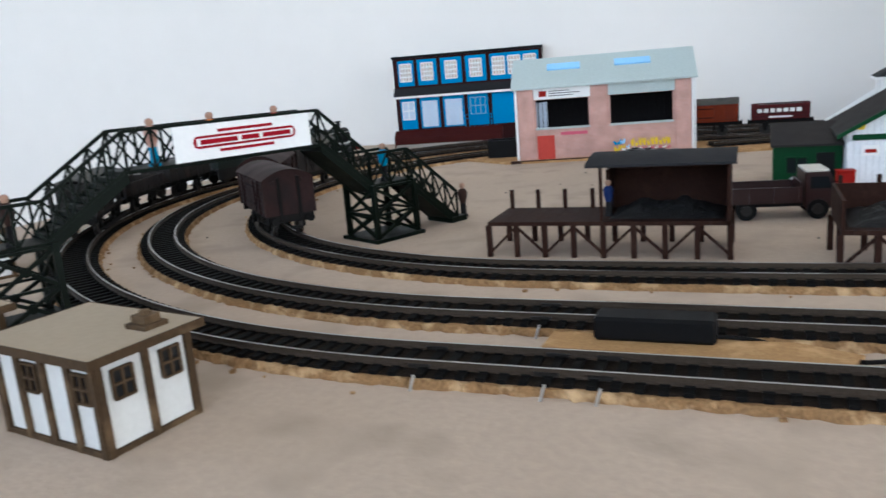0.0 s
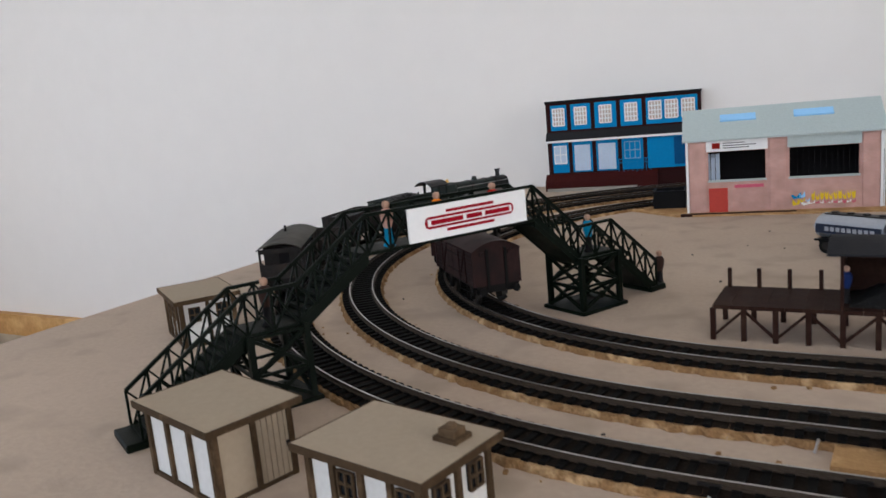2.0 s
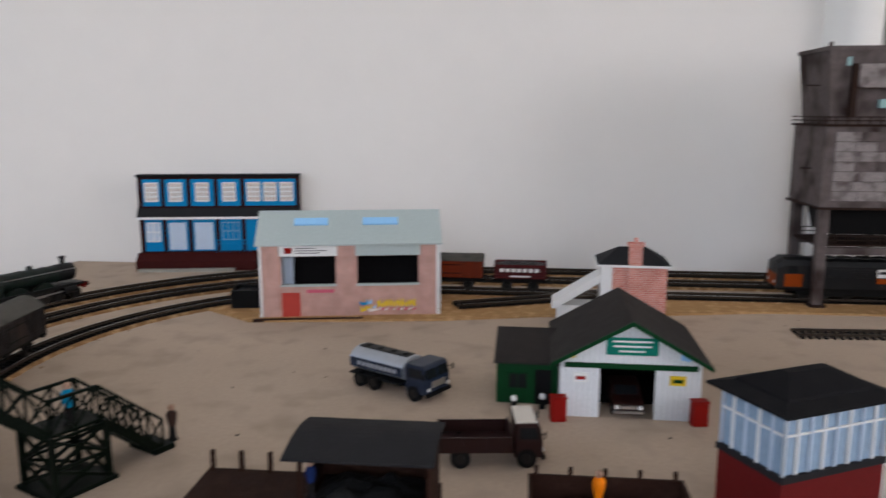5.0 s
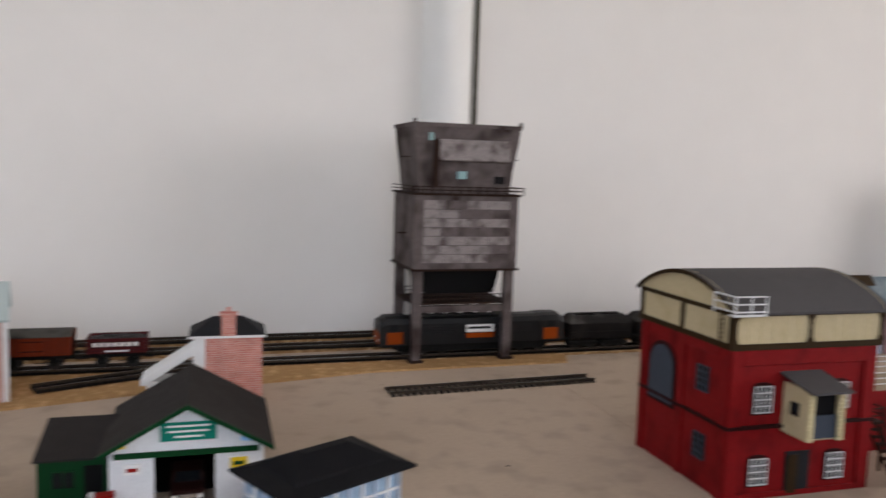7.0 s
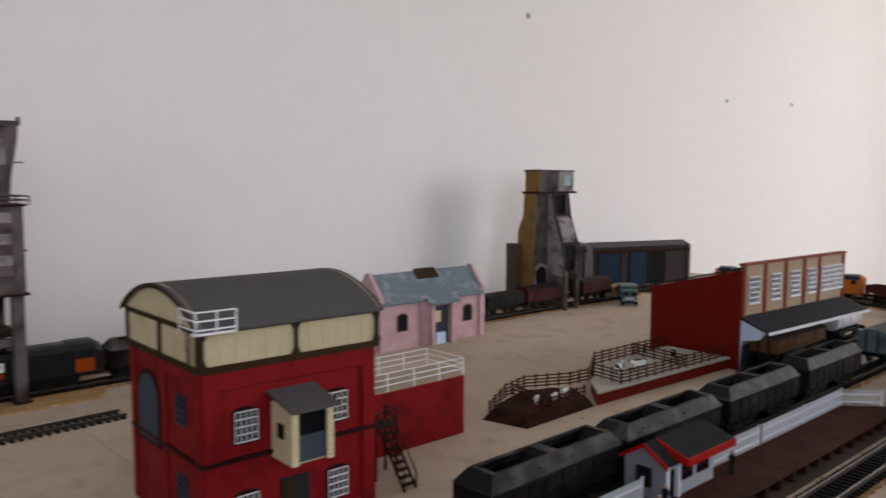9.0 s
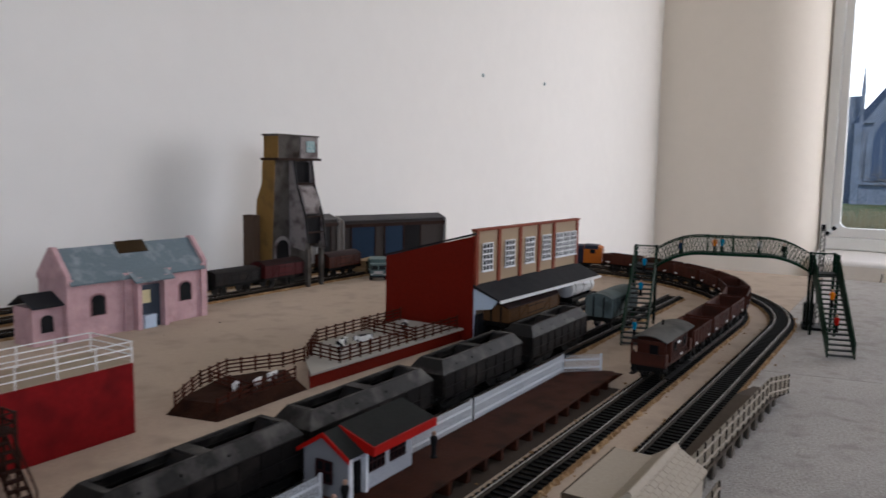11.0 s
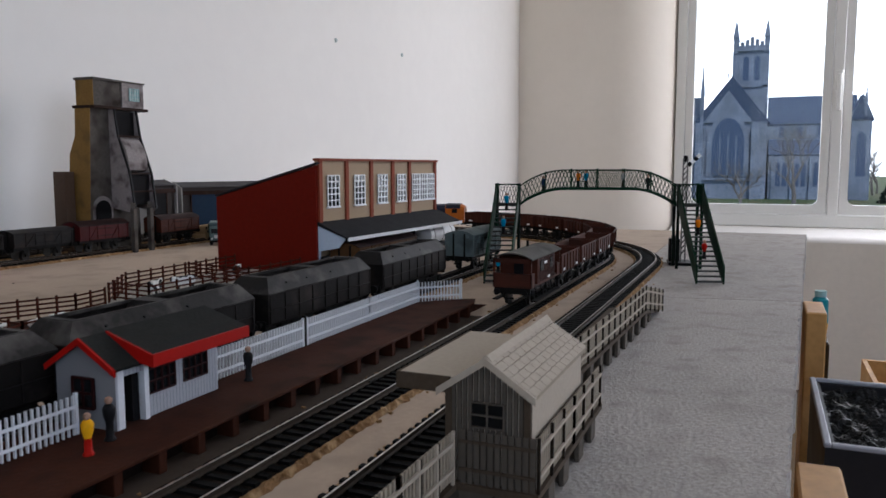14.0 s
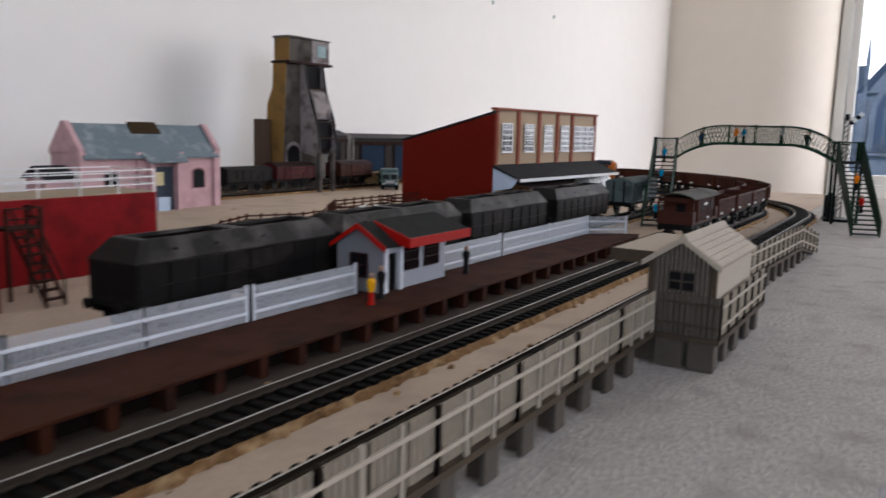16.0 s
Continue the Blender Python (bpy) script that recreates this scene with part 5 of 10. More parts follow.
    balcony = part("balcony", bm, "white", t, "white railed balcony at the roof corner")
    for z in (T + 0.001, T + 0.006, T + 0.011):
        for a, b in (((x0, y0), (x1, y0)), ((x0, y0), (x0, y1))):
            bm = nb()
            bar(bm, (*a, z), (*b, z), 0.0008)
            part("balcony_rail", bm, "white", balcony)
    for a in ((x0, y0), (x1, y0), (0.008, y0), (x0, y1)):
        bm = nb()
        bar(bm, (*a, T - 0.002), (*a, T + 0.0113), 0.0009)
        part("balcony_post", bm, "white", balcony)
    bm = nb()
    for y in (0.006, 0.0095):
        bar(bm, (-0.0045, y, H), (-0.0045, y, T), 0.0006)
    for k in range(8):
        bar(bm, (-0.0045, 0.006, H + 0.003 + k * 0.003), (-0.0045, 0.0095, H + 0.003 + k * 0.003), 0.0006)
    part("ladder", bm, "brown", t)


M["slategrey"] = mat("slate_blue_print", (0.105, 0.125, 0.16), 0.6, 0.12, 60, 0.0)
water_tower()


def coal_stage():
    t = thing("retaining_ramp", 0.811, 0.829, 0, 0, "red walled ramp with white railings on top", "ramp")
    W, D, H = 0.145, 0.052, 0.0535
    bm = nb()
    box(bm, 0, W, 0, D, 0, H)
    part("wall", bm, "crimson", t, bevel=0.0004)
    bm = nb()
    box(bm, 0.001, W - 0.001, 0.001, D - 0.001, H, H + 0.0008)
    part("deck", bm, "hut_roof", t)
    bm = nb()
    for z in (H + 0.006, H + 0.011, H + 0.016):
        bar(bm, (0, 0.001, z), (W, 0.001, z), 0.0008)
        bar(bm, (W - 0.0005, 0.001, z), (W - 0.0005, D, z), 0.0008)
        bar(bm, (0, D - 0.001, z), (W, D - 0.001, z), 0.0008)
    for k in range(6):
        for y in (0.001, D - 0.001):
            bar(bm, (W * k / 5 * 0.99 + 0.0005, y, H), (W * k / 5 * 0.99 + 0.0005, y, H + 0.0165), 0.0009)
    part("railing", bm, "white", t)


coal_stage()


def outside_stair():
    t = thing("timber_stair", 0.826, 0.778, 0, 0, "dark brown timber stair against the red building", "stair")
    bm = nb()
    box(bm, 0, 0.022, 0.012, 0.028, 0.040, 0.0415)
    part("landing", bm, "wood_dark", t)
    for x in (0.001, 0.021):
        for y in (0.013, 0.027):
            bm = nb()
            box(bm, x - 0.0009, x + 0.0009, y - 0.0009, y + 0.0009, 0, 0.053)
            part("post", bm, "wood_dark", t)
    bm = nb()
    for z in (0.0465, 0.0525):
        bar(bm, (0, 0.013, z), (0.022, 0.013, z), 0.0009)
        bar(bm, (0.021, 0.013, z), (0.021, 0.027, z), 0.0009)
    for x in (0.004, 0.015):
        bar(bm, (x, 0.013, 0.040), (x, -0.018, 0.001), 0.0012, 0.002)
        bar(bm, (x, 0.013, 0.0525), (x, -0.018, 0.0135), 0.0009)
        bar(bm, (x, -0.018, 0), (x, -0.018, 0.0135), 0.0009)
        bar(bm, (x, -0.002, 0.02), (x, -0.002, 0.0335), 0.0009)
    part("stringer", bm, "wood_dark", t)
    for k in range(8):
        bm = nb()
        y = 0.010 - k * 0.0036
        z = 0.036 - k * 0.0046
        box(bm, 0.004, 0.015, y - 0.0024, y + 0.0018, z, z + 0.001)
        part("tread", bm, "wood_dark", t)


outside_stair()

# ---- pink engine house ----
M["pale_pink"] = brickwork("pale_pink_brick", (0.66, 0.42, 0.43), (0.60, 0.375, 0.39), (0.72, 0.52, 0.52), 0.0014, 0.0034)
M["roof_blue"] = mat("blue_grey_slate", (0.21, 0.255, 0.28), 0.7, 0.15, 60, 0.3, second=(0.30, 0.33, 0.34), mix=0.1)


def engine_house():
    t = thing("stone_office", 1.092, 1.136, 0, 0.5, "pink stone office with a slate roof and a broken rooflight", "model building")
    W, D, E, R = 0.196, 0.050, 0.0695, 0.100
    bm = nb()
    box(bm, 0, W, 0, D, 0, E)
    for x in (0.0, W - 0.006):
        prism(bm, [(-0.003, E - 0.002), (D + 0.003, E - 0.002), (D + 0.003, E + 0.004), (D / 2 + 0.003, R + 0.004), (D / 2 - 0.003, R + 0.004), (-0.003, E + 0.004)], x, x + 0.006, "x")
    part("wall", bm, "pale_pink", t)
    for x0, x1 in ((0, 0.008), (0.072, 0.084), (0.128, 0.139), (W - 0.010, W)):
        bm = nb()
        box(bm, x0, x1, -0.0035, 0, 0, E)
        part("pier", bm, "pale_pink", t, bevel=0.0004)
    for cx in (0.040, 0.163):
        bm = nb()
        prism(bm, arch_points(cx - 0.0105, cx + 0.0105, 0.024, 0.050, 9, 0.006), -0.0006, 0.0)
        part("arch", bm, "pink_dark", t)
        bm = nb()
        prism(bm, arch_points(cx - 0.0085, cx + 0.0085, 0.025, 0.048, 9, 0.005), -0.0010, -0.0006)
        part("window", bm, "glass", t)
    bm = nb()
    k = (R - E) / (D / 2)
    prism(bm, [(-0.006, E - k * 0.006), (D / 2, R), (D / 2, R + 0.0018), (-0.006, E - k * 0.006 + 0.0018)], 0.004, W - 0.004, "x")
    prism(bm, [(D + 0.006, E - k * 0.006), (D / 2, R), (D / 2, R + 0.0018), (D + 0.006, E - k * 0.006 + 0.0018)], 0.004, W - 0.004, "x")
    part("roof", bm, "roof_blue", t)
    tilt = Matrix.Translation((0, 0.02, E + k * 0.02 + 0.0022)) @ Matrix.Rotation(math.atan(k), 4, "X")
    bm = nb()
    box(bm, 0.080, 0.120, -0.007, 0.010, 0, 0.0012, tilt)
    part("roof_hole", bm, "brown", t, "brown open rooflight")
    # porch with its own little roof
    bm = nb()
    box(bm, 0.084, 0.090, -0.012, -0.0035, 0, E - 0.006)
    pr = part("porch_wall", bm, "pale_pink", t)
    bm = nb()
    box(bm, 0.122, 0.128, -0.012, -0.0035, 0, E - 0.006)
    part("porch_wall", bm, "pale_pink", pr)
    bm = nb()
    prism(bm, [(-0.017, E - 0.012), (0.004, E + 0.003), (0.004, E + 0.005), (-0.017, E - 0.010)], 0.078, 0.134, "x")
    part("porch_roof", bm, "roof_blue", pr)
    bm = nb()
    box(bm, 0.090, 0.122, -0.0028, -0.001, 0, 0.052)
    part("doorway", bm, "slategrey", pr, "slate blue doorway")
    bm = nb()
    box(bm, 0.096, 0.108, -0.0034, -0.0028, 0.03, 0.046)
    part("door_panel", bm, "ivory", pr)
    bm = nb()
    box(bm, 0.095, 0.112, -0.009, -0.0028, 0, 0.016)
    part("bin", bm, "paleblue", pr)
    # low wing
    bm = nb()
    box(bm, -0.034, 0, 0.006, D - 0.008, 0, 0.042)
    wg = part("wing", bm, "pale_pink", t)
    bm = nb()
    prism(bm, [(0.001, 0.0415), (D / 2, 0.054), (D - 0.003, 0.0415), (D - 0.003, 0.043), (D / 2, 0.0558), (0.001, 0.043)], -0.037, 0.0, "x")
    part("wing_roof", bm, "slate_dark", wg)
    bm = nb()
    prism(bm, arch_points(-0.025, -0.011, 0.014, 0.033, 9, 0.005), 0.0048, 0.006)
    part("window", bm, "glass", wg)


M["pink_dark"] = mat("dusky_pink", (0.36, 0.2, 0.21), 0.7, 0.1, 60)
engine_house()

# ---- tall coal hopper with a skip hoist ----
M["ochre"] = mat("ochre_card", (0.31, 0.185, 0.07), 0.75, 0.2, 40, 0.2, second=(0.2, 0.13, 0.06), mix=0.1)
M["sooty"] = mat("sooty_concrete", (0.165, 0.148, 0.132), 0.85, 0.3, 35, 0.4, second=(0.065, 0.048, 0.04), mix=0.13)


def skip_tower():
    t = thing("skip_hoist_tower", 1.513, 1.243, 0, 0, "tall sooty concrete coaling tower with an ochre side", "coaling tower")
    D = 0.034
    bm = nb()
    prism(bm, [(0.001, 0.0), (0.098, 0.0), (0.098, 0.03), (0.092, 0.205), (0.0121, 0.205)], 0.0, D - 0.0065)
    part("shaft", bm, "sooty", t)
    bm = nb()
    prism(bm, [(0.0, 0.0), (D, 0.0), (D + 0.006, 0.060), (D + 0.004, 0.140), (D - 0.006, 0.165), (D - 0.006, 0.205), (0.0, 0.205)], -0.0012, 0.0, "x")
    cheek = part("ochre_cheek", bm, "ochre", t, "ochre card side")
    cheek.matrix_basis = Matrix.Translation((0.0008, 0, 0)) @ Matrix.Rotation(radians(3.1), 4, "Y")
    bm = nb()
    box(bm, -0.016, 0.0, D * 0.7, D + 0.012, 0.0, 0.115)
    part("annexe", bm, mat("brown_card", (0.17, 0.115, 0.085), 0.8, 0.15, 50, 0.2), t, "brown card annexe")
    bm = nb()
    box(bm, 0.0150, 0.066, -0.004, D - 0.006, 0.2085, 0.2445)
    cab = part("winding_house", bm, "sooty", t, "concrete winding house with a green window")
    bm = nb()
    box(bm, 0.066, 0.108, -0.006, D - 0.006, 0.2085, 0.2445)
    part("pale_bay", bm, "concrete_pale", cab, "pale grey winding bay")
    bm = nb()
    box(bm, 0.0138, 0.0150, -0.004, D - 0.006, 0.2087, 0.2445)
    part("side_panel", bm, "ochre", cab)
    bm = nb()
    prism(bm, [(0.012, 0.2440), (0.110, 0.2445), (0.110, 0.2465), (0.012, 0.2475)], -0.0075, D - 0.004)
    part("roof", bm, "sooty", cab)
    grid_window(cab, 0.079, 0.098, 0.219, 0.237, -0.0066, 4, 3, "roof_pale", "paleteal", 0.0007)
    bm = nb()
    box(bm, 0.010, 0.114, -0.009, D - 0.002, 0.2045, 0.2085)
    part("gallery", bm, "rust", t)
    # hoist well: pale leaning cheeks, dark openings and the skip between them
    lean = [(0.0, 0.2045), (-0.008, 0.2045), (-0.014, 0.165), (-0.033, 0.112), (-0.040, 0.060), (-0.034, 0.056), (0.0, 0.062)]
    for x in (0.044, 0.0865):
        bm = nb()
        prism(bm, lean, x, x + 0.0035, "x")
        part("hoist_cheek", bm, "concrete_pale", t)
        bm = nb()
        for (ya, za), (yb, zb) in zip(lean[1:5], lean[2:5]):
            bar(bm, (x + 0.0018, ya - 0.0015, za), (x + 0.0018, yb - 0.0015, zb), 0.0026)
        part("hoist_rail", bm, "black", t)
    # Solid dark boxes stand in for the shaded openings.
    for z0, z1, y in ((0.168, 0.202, -0.006), (0.066, 0.110, -0.031)):
        bm = nb()
        box(bm, 0.0475, 0.0865, y, 0.0, z0, z1)
        part("dark_opening", bm, "inside", t)
    bm = nb()
    prism(bm, [(0.0, 0.114), (-0.028, 0.116), (-0.031, 0.128), (-0.027, 0.146), (-0.018, 0.160), (-0.008, 0.166), (0.0, 0.166)], 0.0480, 0.0860, "x")
    part("skip", bm, "concrete_pale", t, "rusty pale skip in its hoist", bevel=0.001)
    for z, y in ((0.166, -0.0155), (0.112, -0.034), (0.086, -0.038)):
        bm = nb()
        bar(bm, (0.044, y, z), (0.090, y, z), 0.0024)
        part("cross_bar", bm, "rust", t)
    for x in (0.030, 0.062):
        bm = nb()
        box(bm, x - 0.0035, x + 0.0035, -0.057, -0.050, 0, 0.062)
        part("leg", bm, "sooty", t, bevel=0.0006)
        bm = nb()
        bar(bm, (x, -0.053, 0.060), (x + 0.016, -0.038, 0.068), 0.006)
        part("leg_head", bm, "sooty", t)
    bm = nb()
    prism(bm, arch_points(0.008, 0.044, 0.03, 0.080, 10), -0.0014, 0.0)
    part("arch", bm, "concrete_pale", t)
    bm = nb()
    prism(bm, arch_points(0.012, 0.040, 0.03, 0.074, 10), -0.0022, -0.0014)
    part("archway", bm, "inside", t)


skip_tower()
M["shed_brick"] = mat("dark_brick_print", (0.10, 0.085, 0.078), 0.75, 0.2, 80, 0.1)
M["dull_blue"] = mat("dull_blue_door", (0.035, 0.07, 0.13), 0.6, 0.2, 60, 0.1)


def back_shed(x, y, turn, W, z1, doors):
    t = thing("low_relief_shed", x, y, 0, turn, "dark brick shed with blue doors set against the wall", "model building", "sheds against the wall")
    D = 0.024
    bm = nb()
    box(bm, 0, W, 0, D, 0, z1)
    part("wall", bm, "shed_brick", t)
    bm = nb()
    prism(bm, [(-0.005, z1 - 0.001), (D, z1 + 0.007), (D, z1 + 0.009), (-0.005, z1 + 0.001)], 0.0005, W - 0.0005, "x")
    part("roof", bm, "roof_grey", t)
    for a, b, m in doors:
        bm = nb()
        box(bm, a, b, -0.0015, 0, 0, z1 - 0.014)
        part("door", bm, m, t)
        bm = nb()
        for c in (a, b):
            box(bm, c - 0.0012, c + 0.0012, -0.0024, -0.0001, 0, z1 - 0.0135)
        pieces("door_post", bm, "wood_dark", t)
    bm = nb()
    box(bm, 0, W, -0.004, -0.0025, z1 - 0.014, z1 - 0.007)
    part("lintel", bm, "wood_dark", t)
    for a in (-0.0016, W):
        bm = nb()
        prism(bm, [(-0.006, 0), (-0.006, z1 - 0.001), (D, z1 + 0.0105), (D, 0)], a, a + 0.0016, "x")
        part("end_card", bm, "card_edge", t, "pale grey card end wall")


M["card_edge"] = mat("pale_card", (0.40, 0.38, 0.36), 0.8, 0.1, 40, 0.1)
back_shed(1.812, 1.340, -19, 0.262, 0.085, ((0.02, 0.078, "dull_blue"), (0.102, 0.150, "dull_blue"), (0.152, 0.196, "inside")))
back_shed(1.735, 1.345, 0, 0.066, 0.090, ((0.012, 0.045, "inside"),))

# ---- red low-relief factory ----
M["oxide"] = mat("red_oxide_card", (0.27, 0.024, 0.014), 0.6, 0.14, 30, 0.1)
M["buff"] = mat("buff_brick_print", (0.42, 0.31, 0.21), 0.7, 0.1, 80, 0.1)
M["terracotta"] = mat("terracotta_print", (0.36, 0.10, 0.06), 0.7, 0.12, 60, 0.1)


def factory():
    t = thing("low_relief_factory", 1.367, 0.774, 0, -3.0, "red and buff factory front with white windows and canopy", "model building")
    W, D = 0.268, 0.130
    bm = nb()
    box(bm, 0.0, W, 0.002, 0.006, 0.0, 0.127)
    part("wall", bm, "buff", t)
    bm = nb()
    # tall side wall that falls towards the back
    prism(bm, [(0.002, 0.0), (D, 0.0), (D, 0.089), (0.002, 0.122)], -0.004, 0.0, "x")
    part("side_wall", bm, "oxide", t, "plain red card side wall")
    bm = nb()
    prism(bm, [(0.006, 0.1175), (D, 0.0865), (D, 0.089), (0.006, 0.120)], 0.0, W - 0.002, "x")
    part("roof", bm, "oxide", t)
    bm = nb()
    prism(bm, [(0.0, 0.1235), (D + 0.001, 0.0895), (D + 0.001, 0.0915), (0.0, 0.1255)], -0.005, 0.001, "x")
    part("coping", bm, "slate_dark", t)
    edge = [0.0, 0.052, 0.103, 0.152, 0.194, W]
    for x in edge:
        bm = nb()
        a = min(max(x - 0.003, 0), W - 0.006)
        box(bm, a, a + 0.006, 0.0, 0.0025, 0.062, 0.127)
        part("pilaster", bm, "terracotta", t, bevel=0.0003)
    bm = nb()
    box(bm, -0.001, W + 0.001, -0.0015, 0.007, 0.127, 0.1295)
    part("parapet", bm, "terracotta", t)
    for k, (a, b) in enumerate(zip(edge, edge[1:])):
        n = 3 if k == 4 else 1
        for j in range(n):
            c = (a + b) / 2 + (j - (n - 1) / 2) * 0.021
            hw = 0.009 if n == 3 else 0.0105
            grid_window(t, c - hw, c + hw, 0.080, 0.112, 0.0012, 3, 5, "glass", "white", 0.0012)
            bm = nb()
            box(bm, c - hw - 0.001, c + hw + 0.001, -0.001, 0.002, 0.0785, 0.0800)
            part("sill", bm, "white", t)
    bm = nb()
    prism(bm, [(0.002, 0.0655), (-0.034, 0.0505), (-0.034, 0.049), (0.002, 0.062)], -0.002, W + 0.004, "x")
    cp = part("canopy", bm, "slate_dark", t, "dark slate loading canopy with a pale edge")
    bm = nb()
    box(bm, -0.002, W + 0.004, -0.0352, -0.034, 0.0475, 0.0510)
    part("canopy_edge", bm, "white", cp)
    bm = nb()
    prism(bm, [(0.002, 0.0), (0.002, 0.062), (-0.030, 0.0495), (-0.022, 0.040), (0.0, 0.036)], -0.001, 0.001, "x")
    part("canopy_end", bm, "paleblue", cp)
    bm = nb()
    box(bm, 0.0, W, -0.004, 0.002, 0, 0.030)
    part("loading_bank", bm, "slate_dark", t)
    # Dark sheet in place of the shade under the canopy.
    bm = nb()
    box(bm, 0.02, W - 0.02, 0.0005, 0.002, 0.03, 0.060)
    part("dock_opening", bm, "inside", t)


factory()

# ---- cattle pens ----
M["fence_brown"] = mat("brown_fence", (0.13, 0.034, 0.02), 0.65, 0.25, 70, 0.2)
M["earth"] = mat("brown_earth", (0.095, 0.040, 0.024), 0.9, 0.35, 60, 1.0, second=(0.055, 0.024, 0.016), mix=0.12, depth=0.0015)
M["stone"] = mat("pale_stone", (0.40, 0.375, 0.335), 0.85, 0.12, 60, 0.3)


def rail_fence(parent, pts, h, rails, gap):
    """Posts and rails along a line of (x, y, z) points."""
    for a, b in zip(pts, pts[1:]):
        a, b = Vector(a), Vector(b)
        n = max(1, round((b - a).length / gap))
        for k in range(n + 1):
            p = a.lerp(b, k / n)
            bm = nb()
            box(bm, p.x - 0.0007, p.x + 0.0007, p.y - 0.0007, p.y + 0.0007, p.z, p.z + h + 0.001)
            part("post", bm, "fence_brown", parent)
        for j in range(rails):
            bm = nb()
            z = h * (j + 0.7) / rails
            bar(bm, a + Vector((0, 0, z)), b + Vector((0, 0, z)), 0.0007, 0.0013)
            part("rail", bm, "fence_brown", parent)


def pens():
    t = thing("sheep_pen", 0, 0, 0, 0, "earthen animal pen with dark brown rail fences", "animal pen")
    bm = nb()
    base = [(0.995, 0.845), (1.006, 0.797), (1.112, 0.800), (1.135, 0.842), (1.075, 0.872)]
    r0 = [bm.verts.new((x, y, 0)) for x, y in base]
    cx, cy = 1.07, 0.832
    r1 = [bm.verts.new((cx + (x - cx) * 0.82, cy + (y - cy) * 0.82, 0.010)) for x, y in base]
    for k in range(5):
        bm.faces.new((r0[k], r0[(k + 1) % 5], r1[(k + 1) % 5], r1[k]))
    bm.faces.new(r1)
    bm.faces.new(r0[::-1])
    bmesh.ops.subdivide_edges(bm, edges=bm.edges[:], cuts=4, use_grid_fill=True)
    for v in bm.verts:
        if v.co.z > 0.001:
            v.co += Vector((0, 0, 0.002 * noise.noise(v.co * 90)))
    part("earth_mound", bm, "earth", t)
    rail_fence(t, [(1.002, 0.842, 0.003), (1.045, 0.862, 0.008), (1.080, 0.868, 0.010), (1.128, 0.845, 0.010), (1.150, 0.838, 0.012)], 0.014, 4, 0.014)
    rail_fence(t, [(1.012, 0.804, 0.004), (1.050, 0.806, 0.008), (1.105, 0.808, 0.009)], 0.012, 3, 0.014)
    rail_fence(t, [(1.050, 0.806, 0.008), (1.055, 0.862, 0.009)], 0.012, 3, 0.014)
    t = thing("cattle_pen", 0, 0, 0, 0, "stone cattle platform with red side and rail fences", "animal pen")
    bm = nb()
    prism(bm, [(1.115, 0.800), (1.362, 0.789), (1.362, 0.872), (1.205, 0.872), (1.155, 0.838)], 0, 0.0125, "z")
    part("platform", bm, "oxide", t)
    bm = nb()
    prism(bm, [(1.113, 0.797), (1.362, 0.786), (1.362, 0.874), (1.203, 0.874), (1.152, 0.839)], 0.0125, 0.0145, "z")
    part("paving", bm, "stone", t, "pale stone paving")
    rail_fence(t, [(1.152, 0.836, 0.0145), (1.205, 0.871, 0.0145), (1.355, 0.871, 0.0145)], 0.015, 4, 0.015)
    rail_fence(t, [(1.158, 0.801, 0.0145), (1.275, 0.794, 0.0145)], 0.015, 4, 0.015)
    rail_fence(t, [(1.158, 0.801, 0.0145), (1.162, 0.840, 0.0145)], 0.015, 4, 0.015)
    rail_fence(t, [(1.275, 0.794, 0.0145), (1.285, 0.871, 0.0145)], 0.015, 4, 0.015)
    rail_fence(t, [(1.275, 0.794, 0.0145), (1.355, 0.791, 0.0145)], 0.015, 4, 0.015)


pens()


# ---- station platform ----
M["plat_brown"] = mat("brown_platform", (0.115, 0.037, 0.020), 0.75, 0.3, 50, 0.3, second=(0.055, 0.026, 0.018), mix=0.12)
M["fence_white"] = mat("white_fence", (0.66, 0.67, 0.69), 0.6, 0.08, 60, 0.1)
# White boards taken down to grey: the hut's weak light put into colour.
M["boards_grey"] = striped("dimmed_white_boards", (0.38, 0.39, 0.42), (0.19, 0.19, 0.20), 0.0021, 0, 0.65, 0.14)
M["sign_red"] = mat("red_fascia", (0.50, 0.026, 0.022), 0.5, 0.08, 50, 0.1)
M["felt"] = mat("green_grey_felt", (0.048, 0.050, 0.046), 0.85, 0.25, 70, 0.4)


